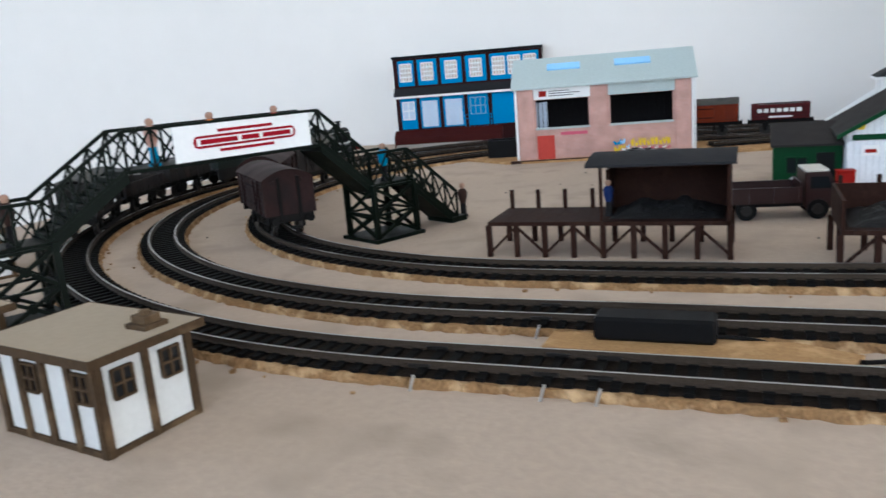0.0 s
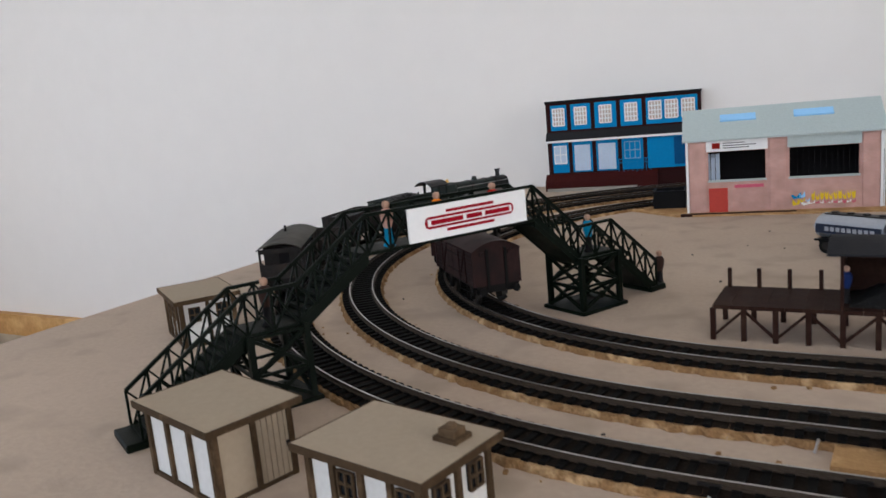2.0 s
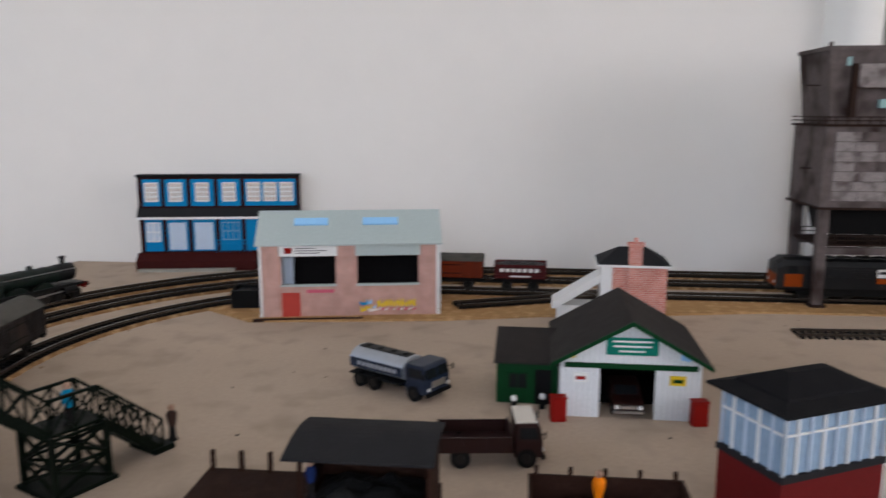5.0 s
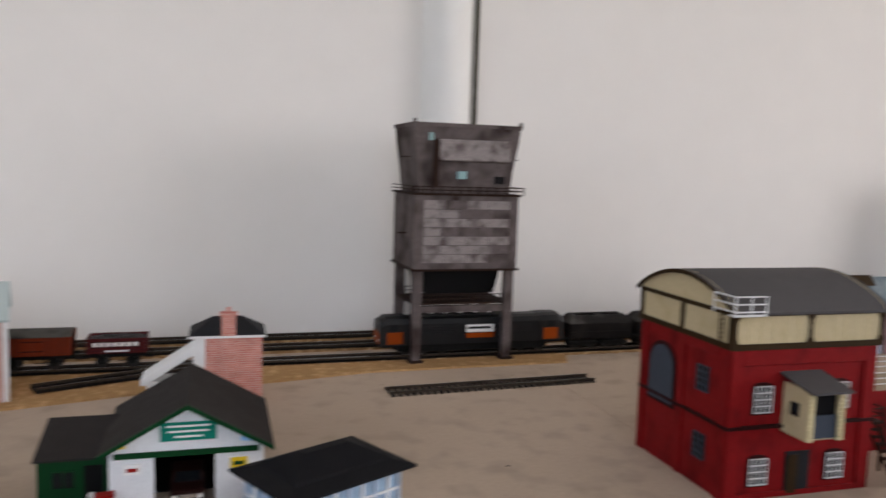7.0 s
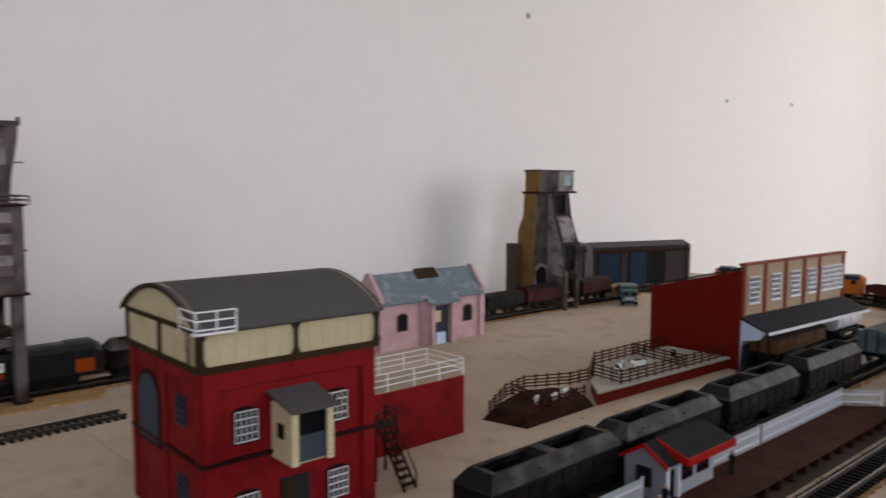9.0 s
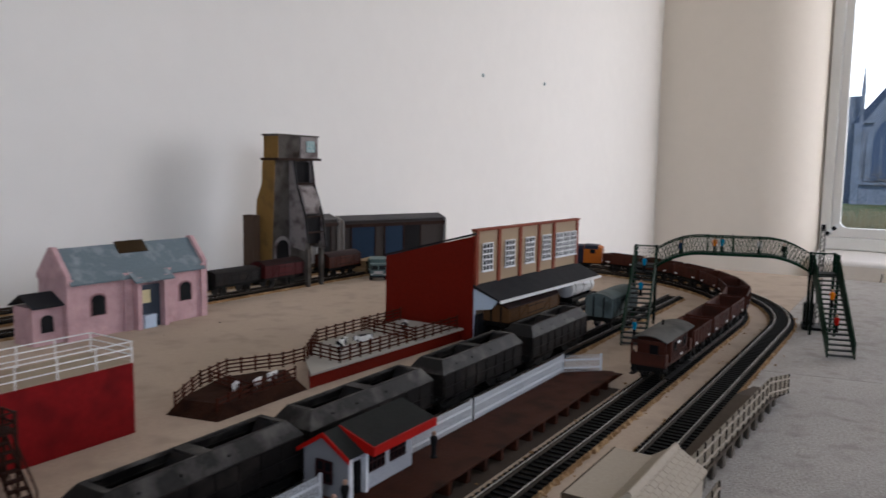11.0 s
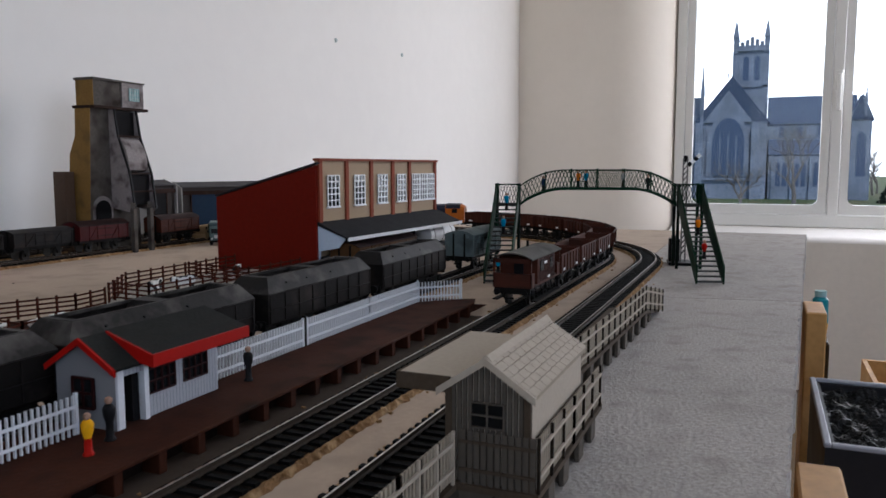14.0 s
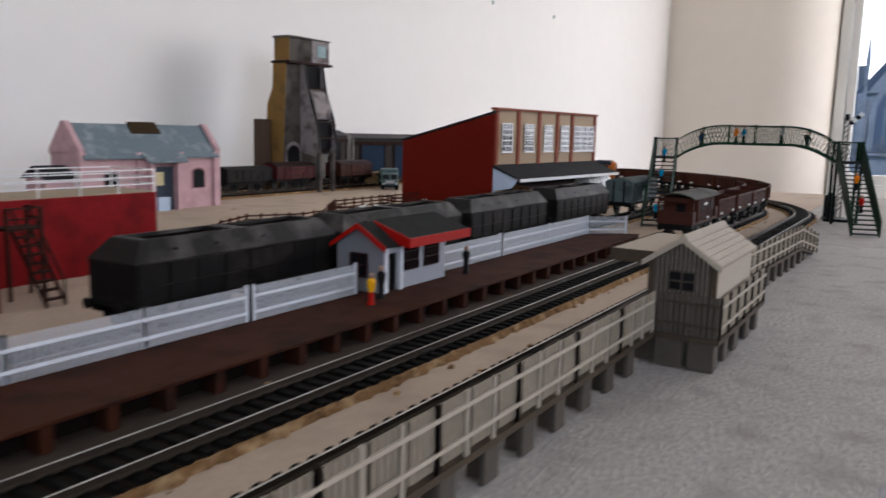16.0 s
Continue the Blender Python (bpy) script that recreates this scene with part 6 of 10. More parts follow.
def picket_panel(parent, a, b, h, pitch=0.0027, material="fence_white", rails=(0.25, 0.72), name="fence_panel"):
    """A length of pickets with two rails, from point a to point b."""
    a, b = Vector(a), Vector(b)
    n = max(2, round((b - a).length / pitch))
    d = (b - a).normalized()
    side = Vector((d.y, -d.x, 0)).normalized() * 0.0005
    bm = nb()
    z = Vector((0, 0, h * rails[0]))
    bar(bm, a + z + side, b + z + side, 0.0007, 0.0013)
    f = part("fence_rail", bm, material, parent)
    bm = nb()
    z = Vector((0, 0, h * rails[1]))
    bar(bm, a + z + side, b + z + side, 0.0007, 0.0013)
    part("top_rail", bm, material, f)
    for p in (a, b):
        bm = nb()
        bar(bm, p, p + Vector((0, 0, h * 1.06)), 0.0014)
        part("fence_post", bm, material, f)
    bm = nb()
    bar(bm, Vector((0, 0, 0)), Vector((0, 0, h)), 0.0013, 0.0006)
    me = mesh_of(bm, "picket", material)
    for k in range(n):
        again(me, "picket", f, Matrix.Translation(a.lerp(b, (k + 0.5) / n)) @ Matrix.Rotation(math.atan2(d.y, d.x), 4, "Z") @ Matrix.Rotation(radians(90), 4, "Z"))
    return f


def platform():
    t = thing("station_platform", 0, 0, 0, 0, "brown station platform with a white picket fence", "platform")
    X0, X1, Y0, Y1, Z = 0.60, 1.276, 0.5755, 0.640, 0.0110
    bm = nb()
    prism(bm, [(X0, Y0), (X1, Y0), (X1 + 0.020, Y0 + 0.006), (X1, Y1), (X0, Y1)], Z - 0.0015, Z, "z")
    part("deck", bm, "plat_brown", t, bevel=0.0003)
    # Core in dark brown: the shade under the deck is put into its colour.
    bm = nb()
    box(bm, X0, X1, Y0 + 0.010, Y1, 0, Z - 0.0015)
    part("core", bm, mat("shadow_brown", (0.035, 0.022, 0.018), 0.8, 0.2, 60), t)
    bm = nb()
    box(bm, X0, X1, Y0 - 0.007, Y0 + 0.010, 0, 0.0006)
    part("plinth", bm, mat("fawn_plinth", (0.13, 0.10, 0.08), 0.8, 0.2, 60), t)
    bm = nb()
    prism(bm, [(X1 - 0.002, 0), (X1 + 0.055, 0), (X1 - 0.002, Z - 0.0015)], Y0 + 0.008, Y0 + 0.030, "y")
    part("end_ramp", bm, "plat_brown", t)
    for k in range(-11, 19):
        x = 0.8575 + 0.0228 * k
        bm = nb()
        box(bm, x - 0.0022, x + 0.0022, Y0 + 0.0008, Y0 + 0.010, 0.0006, Z - 0.0015)
        part("pier", bm, "plat_brown", t, bevel=0.0003)
    y = 0.620
    for a, b in ((0.615, 0.678), (0.678, 0.732), (0.732, 0.788), (0.788, 0.844), (0.848, 0.9245), (1.0035, 1.094), (1.098, 1.180), (1.180, 1.264)):
        picket_panel(t, (a, y, Z), (b, y, Z), 0.0165)
    picket_panel(t, (1.264, y, Z), (1.290, y - 0.028, Z), 0.016)
    for x in (0.846, 1.096):
        bm = nb()
        box(bm, x - 0.001, x + 0.001, y - 0.001, y + 0.001, Z, Z + 0.019)
        part("post", bm, "underframe", t)


platform()


def halt():
    t = thing("station_halt", 0.9330, 0.607, 0.0110, 0, "small white station hut with a red-edged flat roof", "model building")
    W, D = 0.0670, 0.0330
    R = D / 2
    bm = nb()
    prism(bm, [(0.0, 0.0), (D, 0), (D, 0.0265), (R, 0.0372), (0.0, 0.0265)], 0, 0.0014, "x")
    part("gable_wall", bm, "boards_grey", t)
    bm = nb()
    box(bm, 0.0014, W, D - 0.0014, D, 0, 0.0265)
    part("rear_wall", bm, "boards_grey", t)
    bm = nb()
    prism(bm, [(0.0034, 0.0), (D - 0.0014, 0), (D - 0.0014, 0.0265), (R, 0.0368), (0.0034, 0.0285)], W - 0.0014, W, "x")
    part("end_wall", bm, "boards_grey", t)
    for a, b in ((0.0014, 0.0048), (0.0165, 0.0190)):
        bm = nb()
        box(bm, a, b, 0.0, 0.0034, 0, 0.0270)
        part("door_post", bm, "fence_white", t)
    bm = nb()
    box(bm, 0.0190, W, 0.002, 0.0034, 0, 0.0100)
    for a, b in ((0.0190, 0.0208), (0.0375, 0.0428), (0.0594, W)):
        box(bm, a, b, 0.002, 0.0034, 0.0100, 0.0262)
    part("front_wall", bm, "boards_grey", t)
    for a, b in ((0.0208, 0.0375), (0.0428, 0.0594)):
        grid_window(t, a, b, 0.0100, 0.0262, 0.0028, 4, 3, "glass", "maroon", 0.0005)
    bm = nb()
    box(bm, 0.0048, 0.0165, 0.0005, 0.0030, 0.0220, 0.0270)
    part("door_head", bm, "boards_grey", t)
    bm = nb()
    box(bm, 0.0125, 0.0160, 0.0034, 0.0160, 0, 0.0215)
    part("door", bm, "inside", t, "dark door standing open inwards")
    w = grid_window(t, -0.0225, -0.0110, 0.0085, 0.0215, -0.0004, 2, 2, "glass", "maroon", 0.0009)
    w.matrix_basis = Matrix.Rotation(radians(-90), 4, "Z")
    bm = nb()
    prism(bm, [(-0.002, 0.0256), (R, 0.0372), (D + 0.003, 0.0250), (D + 0.003, 0.0262), (R, 0.0386), (-0.002, 0.0268)], -0.0022, W + 0.001, "x")
    part("roof", bm, "felt", t, "dark green-grey felt roof")
    bm = nb()
    prism(bm, [(-0.0085, 0.0290), (R + 0.001, 0.0374), (R + 0.001, 0.0392), (-0.0085, 0.0308)], 0.0130, W + 0.0105, "x")
    cn = part("canopy", bm, "felt", t, "dark felt flat canopy")
    bm = nb()
    box(bm, 0.0118, W + 0.0107, -0.0097, -0.0085, 0.0254, 0.0308)
    part("fascia", bm, "sign_red", cn, "bright red fascia board")
    bm = nb()
    prism(bm, [(-0.0085, 0.0254), (0.001, 0.0270), (R, 0.0374), (R, 0.0388), (-0.0085, 0.0308)], 0.0118, 0.0130, "x")
    part("side_fascia", bm, "sign_red", cn, "bright red fascia board")
    bm = nb()
    prism(bm, [(-0.003, 0.0240), (R, 0.0358), (D + 0.003, 0.0236), (D + 0.003, 0.0262), (R, 0.0388), (-0.003, 0.0268)], -0.0034, -0.0022, "x")
    part("bargeboard", bm, "sign_red", t, "bright red gable board")


halt()

# ---- grey fibreboard platform with lookout hut ----
M["ply_grey"] = mat("grey_fibreboard", (0.165, 0.14, 0.115), 0.8, 0.18, 60, 0.2)
M["ply_light"] = mat("light_fibreboard", (0.42, 0.365, 0.30), 0.8, 0.1, 60, 0.2)
M["ply_board"] = mat("tan_fibreboard", (0.36, 0.31, 0.245), 0.8, 0.16, 60, 0.2)
M["ply_char"] = mat("charred_cut_edge", (0.05, 0.036, 0.026), 0.85, 0.25, 60, 0.2)
M["ply_burnt"] = mat("burnt_fibreboard_edge", (0.14, 0.105, 0.075), 0.8, 0.2, 60, 0.2)


def board_fence(parent, a, b, h, n, upright="ply_light"):
    """Close boards with light rails and uprights before them, seen from the south."""
    a, b = Vector(a), Vector(b)
    f = None
    for u in (0.30, 0.78):
        bm = nb()
        z = Vector((0, -0.0006, h * u))
        bar(bm, a + z, b + z, 0.0009, 0.0012)
        f = part("fence_rail", bm, "ply_light", f or parent) if f is None else (part("rail", bm, "ply_light", f), f)[1]
    m = max(4, round((b - a).length / 0.0026))
    for k in range(m):
        bm = nb()
        p, q = a.lerp(b, (k + 0.22) / m), a.lerp(b, (k + 0.78) / m)
        v = [bm.verts.new(c + Vector((0, dy, z))) for c in (p, q) for dy in (0.0, 0.0007) for z in (0.0012, h * 0.97)]
        for g in ((0, 1, 3, 2), (4, 6, 7, 5), (0, 4, 5, 1), (2, 3, 7, 6), (0, 2, 6, 4), (1, 5, 7, 3)):
            bm.faces.new([v[i] for i in g])
        part("board", bm, "ply_board", f)
    for k in range(n + 1):
        bm = nb()
        p = a.lerp(b, k / n) + Vector((0, -0.0004, 0))
        bar(bm, p, p + Vector((0, 0, h)), 0.0012 if upright == "ply_light" else 0.0009, 0.0010)
        part("fence_post", bm, upright, f)
        if k == n or upright != "ply_light":
            continue
        # Dark strip stands in for the shaded gap beside the light post.
        bm = nb()
        p = p + Vector((0.0015, 0.0003, 0))
        bar(bm, p, p + Vector((0, 0, h * 0.98)), 0.0015, 0.0011)
        part("dark_post", bm, "ply_char", f)
    # the charred gaps between the boards
    bm = nb()
    v = [bm.verts.new(c + Vector((0, dy, z))) for c in (a, b) for dy in (0.0008, 0.0013) for z in (0.0008, h * 0.93)]
    for g in ((0, 1, 3, 2), (4, 6, 7, 5), (0, 4, 5, 1), (2, 3, 7, 6), (0, 2, 6, 4), (1, 5, 7, 3)):
        bm.faces.new([v[i] for i in g])
    part("backing", bm, "ply_char", f)


def front_platform():
    t = thing("timber_platform", 0, 0, 0, 0, "grey fibreboard platform on posts with rail fences", "platform")
    Z = 0.0152
    bm = nb()
    prism(bm, [(0.60, 0.4535), (0.928, 0.4535), (0.928, 0.4255), (1.034, 0.4255), (1.034, 0.4482), (1.272, 0.4390), (1.272, 0.466), (1.056, 0.4665), (1.056, 0.4715), (0.962, 0.4715), (0.962, 0.4695), (0.60, 0.470)], Z - 0.0022, Z, "z")
    part("deck", bm, "ply_burnt", t)
    bm = nb()
    prism(bm, [(1.272, Z - 0.0022), (1.272, Z), (1.350, 0.003), (1.350, 0.0)], 0.4390, 0.466)
    part("ramp", bm, "ply_burnt", t)
    xs = [(0.612 + 0.0245 * k, 0.4560) for k in range(13)] + [(0.936, 0.428), (0.956, 0.428), (0.978, 0.428), (1.004, 0.428), (1.028, 0.428)] + [(1.046 + 0.0235 * k, 0.4495 - 0.0009 * k) for k in range(10)] + [(1.285, 0.4405), (1.308, 0.4405)]
    for x, y in xs:
        h = Z - 0.0022 if x < 1.272 else (Z - 0.0022) * max(0.25, (1.345 - x) / 0.075)
        bm = nb()
        box(bm, x - 0.0042, x + 0.0042, y, y + 0.0022, 0, h)
        part("support", bm, "ply_grey", t, bevel=0.0003)
        bm = nb()
        box(bm, x - 0.0011, x + 0.0011, y + 0.0022, 0.464, 0, h)
        part("rib", bm, "ply_grey", t)
    cuts = [0.615, 0.66, 0.705, 0.75, 0.795, 0.84, 0.885, 0.9265]
    for a, b in zip(cuts, cuts[1:]):
        board_fence(t, (a, 0.4545, Z), (b, 0.4545, Z), 0.0185, 3)
    for a, b, n in ((1.036, 1.085, 3), (1.085, 1.135, 3), (1.135, 1.182, 3), (1.182, 1.230, 3), (1.230, 1.272, 3)):
        board_fence(t, (a, 0.4490 - 0.0395 * (a - 1.036), Z), (b, 0.4490 - 0.0395 * (b - 1.036), Z), 0.0185, n, "ply_char")
    board_fence(t, (1.272, 0.4397, Z), (1.349, 0.4365, 0.0012), 0.0185, 4, "ply_char")
    for a, b in ((0.930, 0.980), (0.980, 1.030)):
        board_fence(t, (a, 0.4262, Z), (b, 0.4262, Z), 0.0185, 3, "ply_char")
    # short fence and panels across the wide part's end
    for z in (0.0045, 0.0140):
        bm = nb()
        box(bm, 0.9285, 0.9294, 0.4265, 0.4530, Z + z, Z + z + 0.0010)
        part("end_rail", bm, "ply_burnt", t)
    for k in range(11):
        bm = nb()
        y = 0.4268 + k * 0.0024
        box(bm, 0.9294, 0.9301, y, y + 0.0018, Z, Z + 0.0182)
        part("end_picket", bm, "ply_grey", t)
    for y0, y1 in ((0.4275, 0.4390), (0.4412, 0.4535)):
        bm = nb()
        box(bm, 0.9295, 0.9315, y0, y1, 0, Z - 0.0022)
        part("end_panel", bm, "ply_grey", t, bevel=0.0003)


front_platform()


def lookout():
    t = thing("platform_hut", 0.9318, 0.4292, 0.0152, 0, "grey boarded platform hut with pale tiled roof", "model hut")
    W, D, E, R = 0.0715, 0.0294, 0.0318, 0.0413
    bm = nb()
    prism(bm, [(0.0005, 0), (D, 0), (D, E), (D / 2, R), (0.0005, E)], 0.0, W, "x")
    part("body", bm, "ply_light", t)
    # boards and battens of the near end
    n = 15
    for k in range(n):
        bm = nb()
        y0 = D * k / n
        ym = y0 + D / n / 2
        top = E + (R - E) * (1 - abs(ym - D / 2) / (D / 2))
        box(bm, -0.0009, 0.0, y0 + 0.0003, y0 + D / n - 0.0003, 0, top - 0.0004)
        part("end_board", bm, "ply_grey", t)
    w = grid_window(t, -0.0200, -0.0085, 0.0196, 0.0280, -0.0012, 2, 2, "black", "ply_grey", 0.0005)
    w.matrix_basis = Matrix.Rotation(radians(-90), 4, "Z")
    for y in (0.0, D - 0.002):
        bm = nb()
        box(bm, -0.0016, 0.0004, y - 0.0004, y + 0.0018, 0, E)
        part("corner_board", bm, "ply_burnt", t)
    th = 0.0011
    k = (R - E) / (D / 2)
    bm = nb()
    for s in (0, 1):
        e = -0.0020 if s == 0 else D + 0.0020
        prism(bm, [(e, E - k * 0.0020), (D / 2, R), (D / 2, R + th), (e, E - k * 0.0020 + th)], -0.0022, W + 0.002, "x")
    roof = part("roof", bm, "ply_board", t, "pale tiled fibreboard roof")
    ang = math.atan(k)
    rows, cols = 6, 11
    run = (D / 2 + 0.0020) / math.cos(ang)
    bm = nb()
    box(bm, 0.0002, (W + 0.0042) / cols - 0.0002, 0.0001, run / rows - 0.0001, 0.0, 0.0006)
    TILE = mesh_of(bm, "tile", "ply_light")
    step = (W + 0.0042) / cols
    bm = nb()
    box(bm, 0.0002, step / 2 - 0.0002, 0.0001, run / rows - 0.0001, 0.0, 0.0006)
    HALF = mesh_of(bm, "tile", "ply_light")
    for r in range(rows):
        course = [(TILE, c * step) for c in range(cols)]
        if r % 2:
            course = [(HALF, 0.0)] + [(TILE, (c + 0.5) * step) for c in range(cols - 1)] + [(HALF, (cols - 0.5) * step)]
        for me, x in course:
            base = Matrix.Translation((x - 0.0022, -0.0020, E - k * 0.0020 + th)) @ Matrix.Rotation(ang, 4, "X")
            again(me, "tile", roof, base @ Matrix.Translation((0, run * r / rows, 0.0001)) @ Matrix.Rotation(-0.03, 4, "X"))
    bm = nb()
    prism(bm, [(D / 2 - 0.0022, R + 0.0008), (D / 2 + 0.0022, R + 0.0008), (D / 2 + 0.0004, R + 0.0028), (D / 2 - 0.0004, R + 0.0028)], -0.0020, W + 0.0018, "x")
    part("ridge_cap", bm, "ply_light", roof)
    bm = nb()
    for s in (1, -1):
        prism(bm, [(D / 2 - s * (D / 2 + 0.0025), E - k * 0.0025 - 0.001), (D / 2, R - 0.0004), (D / 2, R + 0.0022), (D / 2 - s * (D / 2 + 0.0025), E - k * 0.0025 + 0.0016)], -0.0034, -0.0022, "x")
    part("bargeboard", bm, "ply_light", t)
    bm = nb()
    box(bm, 0.0, W, -0.0006, 0.0004, 0.0, E)
    part("upper_panel", bm, "ply_light", t)
    # flat awning towards the rails
    bm = nb()
    box(bm, -0.001, W - 0.002, D - 0.004, D + 0.0170, 0.0341, 0.0354)
    aw = part("awning", bm, "ply_light", t, "flat fibreboard awning")
    bm = nb()
    box(bm, -0.0018, W - 0.0012, D + 0.0170, D + 0.0178, 0.0300, 0.0356)
    part("awning_edge", bm, "ply_burnt", aw)
    bm = nb()
    box(bm, -0.0018, -0.001, D - 0.002, D + 0.0170, 0.0300, 0.0356)
    part("awning_edge", bm, "ply_burnt", aw)


lookout()

# ---- green arched footbridge ----
M["green_iron"] = mat("green_ironwork", (0.008, 0.062, 0.028), 0.55, 0.15, 70, 0.1)
M["tread_grey"] = mat("grey_treads", (0.10, 0.105, 0.10), 0.7, 0.2, 60, 0.2)


def net(bm, fa, fb, n, w=0.0006):
    """Diagonal lattice between two curves given as functions of 0..1."""
    for k in range(n):
        for a, b in ((k, k + 2), (k + 2, k)):
            if max(a, b) <= n:
                bar(bm, fa(a / n), fb(b / n), w)


def footbridge_east():
    t = thing("arched_footbridge", 1.6315, 0.5486, 0, 15.3, "green arched lattice footbridge with stairs on both sides", "footbridge")
    hs, hw, Zd = 0.0925, 0.0115, 0.0766

    def deck(u):
        """Height along the span, u from -1 to 1."""
        a = abs(u)
        return Zd + 0.0195 * (1.0 if a < 0.42 else max(0.0, math.cos((a - 0.42) / 0.58 * math.pi / 2)) ** 0.8)
    n = 26
    bm = nb()
    prof = [(-hs + 2 * hs * k / n, deck(-1 + 2 * k / n)) for k in range(n + 1)]
    prism(bm, prof + [(y, z - 0.003) for y, z in prof[::-1]], -hw, hw, "x")
    part("deck", bm, "green_iron", t)
    for x in (-hw, hw):
        bm = nb()

        def low(f, x=x):
            u = -1 + 2 * f
            return Vector((x, hs * u, deck(u) - 0.002))

        def high(f, x=x):
            u = -1 + 2 * f
            return Vector((x, hs * u, deck(u) + 0.0205))
        edge = [low(k / n) for k in range(n + 1)]
        prism(bm, [(p.y, p.z - 0.0013) for p in edge] + [(p.y, p.z + 0.0013) for p in edge[::-1]], x - 0.0006, x + 0.0006, "x")
        rail = part("bottom_rail", bm, "green_iron", t)
        bm = nb()
        edge = [high(k / n) for k in range(n + 1)]
        prism(bm, [(p.y, p.z - 0.0008) for p in edge] + [(p.y, p.z + 0.0008) for p in edge[::-1]], x - 0.0007, x + 0.0007, "x")
        part("top_rail", bm, "green_iron", rail)
        bm = nb()
        net(bm, low, high, 44)
        tagged(part("lattice", bm, "green_iron", rail), kind="stuff")
        for k in range(7):
            bm = nb()
            bar(bm, low(k / 6), high(k / 6) + Vector((0, 0, 0.002)), 0.0013)
            part("parapet_post", bm, "green_iron", rail)
    for sy in (-1, 1):
        y0, y1 = sy * hs, sy * (hs + 0.029)
        bm = nb()
        box(bm, -hw - 0.002, hw + 0.002, min(y0, y1), max(y0, y1), Zd - 0.003, Zd)
        ld = part("landing", bm, "tread_grey", t)
        bm = nb()
        for f, g in (((hw + 0.002, y0), (hw + 0.002, y1)), ((hw + 0.002, y1), (-hw, y1)), ((-hw - 0.002, y1), (-hw - 0.002, y0 + sy * 0.024))):
            a, b = Vector((*f, Zd)), Vector((*g, Zd))
            z = Vector((0, 0, 0.0225))
            bar(bm, a + z, b + z, 0.0013, 0.0016)
            m = max(2, round((b - a).length / 0.0045))
            net(bm, lambda q, a=a, b=b: a.lerp(b, q), lambda q, a=a, b=b: a.lerp(b, q) + z, m + 2)
        part("railing", bm, "green_iron", ld)
        for px in (-hw - 0.002, hw + 0.002):
            for py in (y0 + sy * 0.001, y1 - sy * 0.001):
                bm = nb()
                box(bm, px - 0.0016, px + 0.0016, py - 0.0016, py + 0.0016, 0, Zd + 0.024)
                part("post", bm, "bridge_green" if py == y0 + sy * 0.001 else "green_iron", t)
        # flight towards the viewer's side
        L = 0.142 if sy > 0 else 0.121
        splay = Matrix.Identity(4)
        if sy > 0:
            splay[1][0], splay[1][3] = -0.03, -0.03 * (hw + 0.002)
        ya, yb = min(y0, y1) + 0.001, max(y0, y1) - 0.001
        for k in range(17):
            bm = nb()
            f = (k + 0.5) / 17
            xx, zz = -hw - 0.002 - L * f, Zd * (1 - f)
            box(bm, xx - 0.0030, xx + 0.0030, ya + 0.001, yb - 0.001, zz - 0.0008, zz + 0.0006, splay)
            part("tread", bm, "tread_grey", t)
        for yy in (ya, yb):
            bm = nb()
            a, b = Vector((-hw - 0.002, yy, Zd)), Vector((-hw - 0.002 - L, yy, 0.0))
            h0, h1 = Vector((0, 0, 0.0225)), Vector((0, 0, 0.017))
            prism(bm, [(a.x, a.z + 0.0215), (b.x, b.z + 0.0160), (b.x, b.z), (b.x + 0.003, b.z), (a.x, a.z - 0.004)], yy - 0.0007, yy + 0.0007)
            bar(bm, a + h0, b + h1, 0.0015, 0.0018)
            for k in range(7):
                f = k / 6
                bar(bm, a.lerp(b, f), a.lerp(b, f) + h0.lerp(h1, f), 0.0012)
            bmesh.ops.transform(bm, matrix=splay, verts=bm.verts[:])
            part("stringer", bm, "green_iron", t)


footbridge_east()


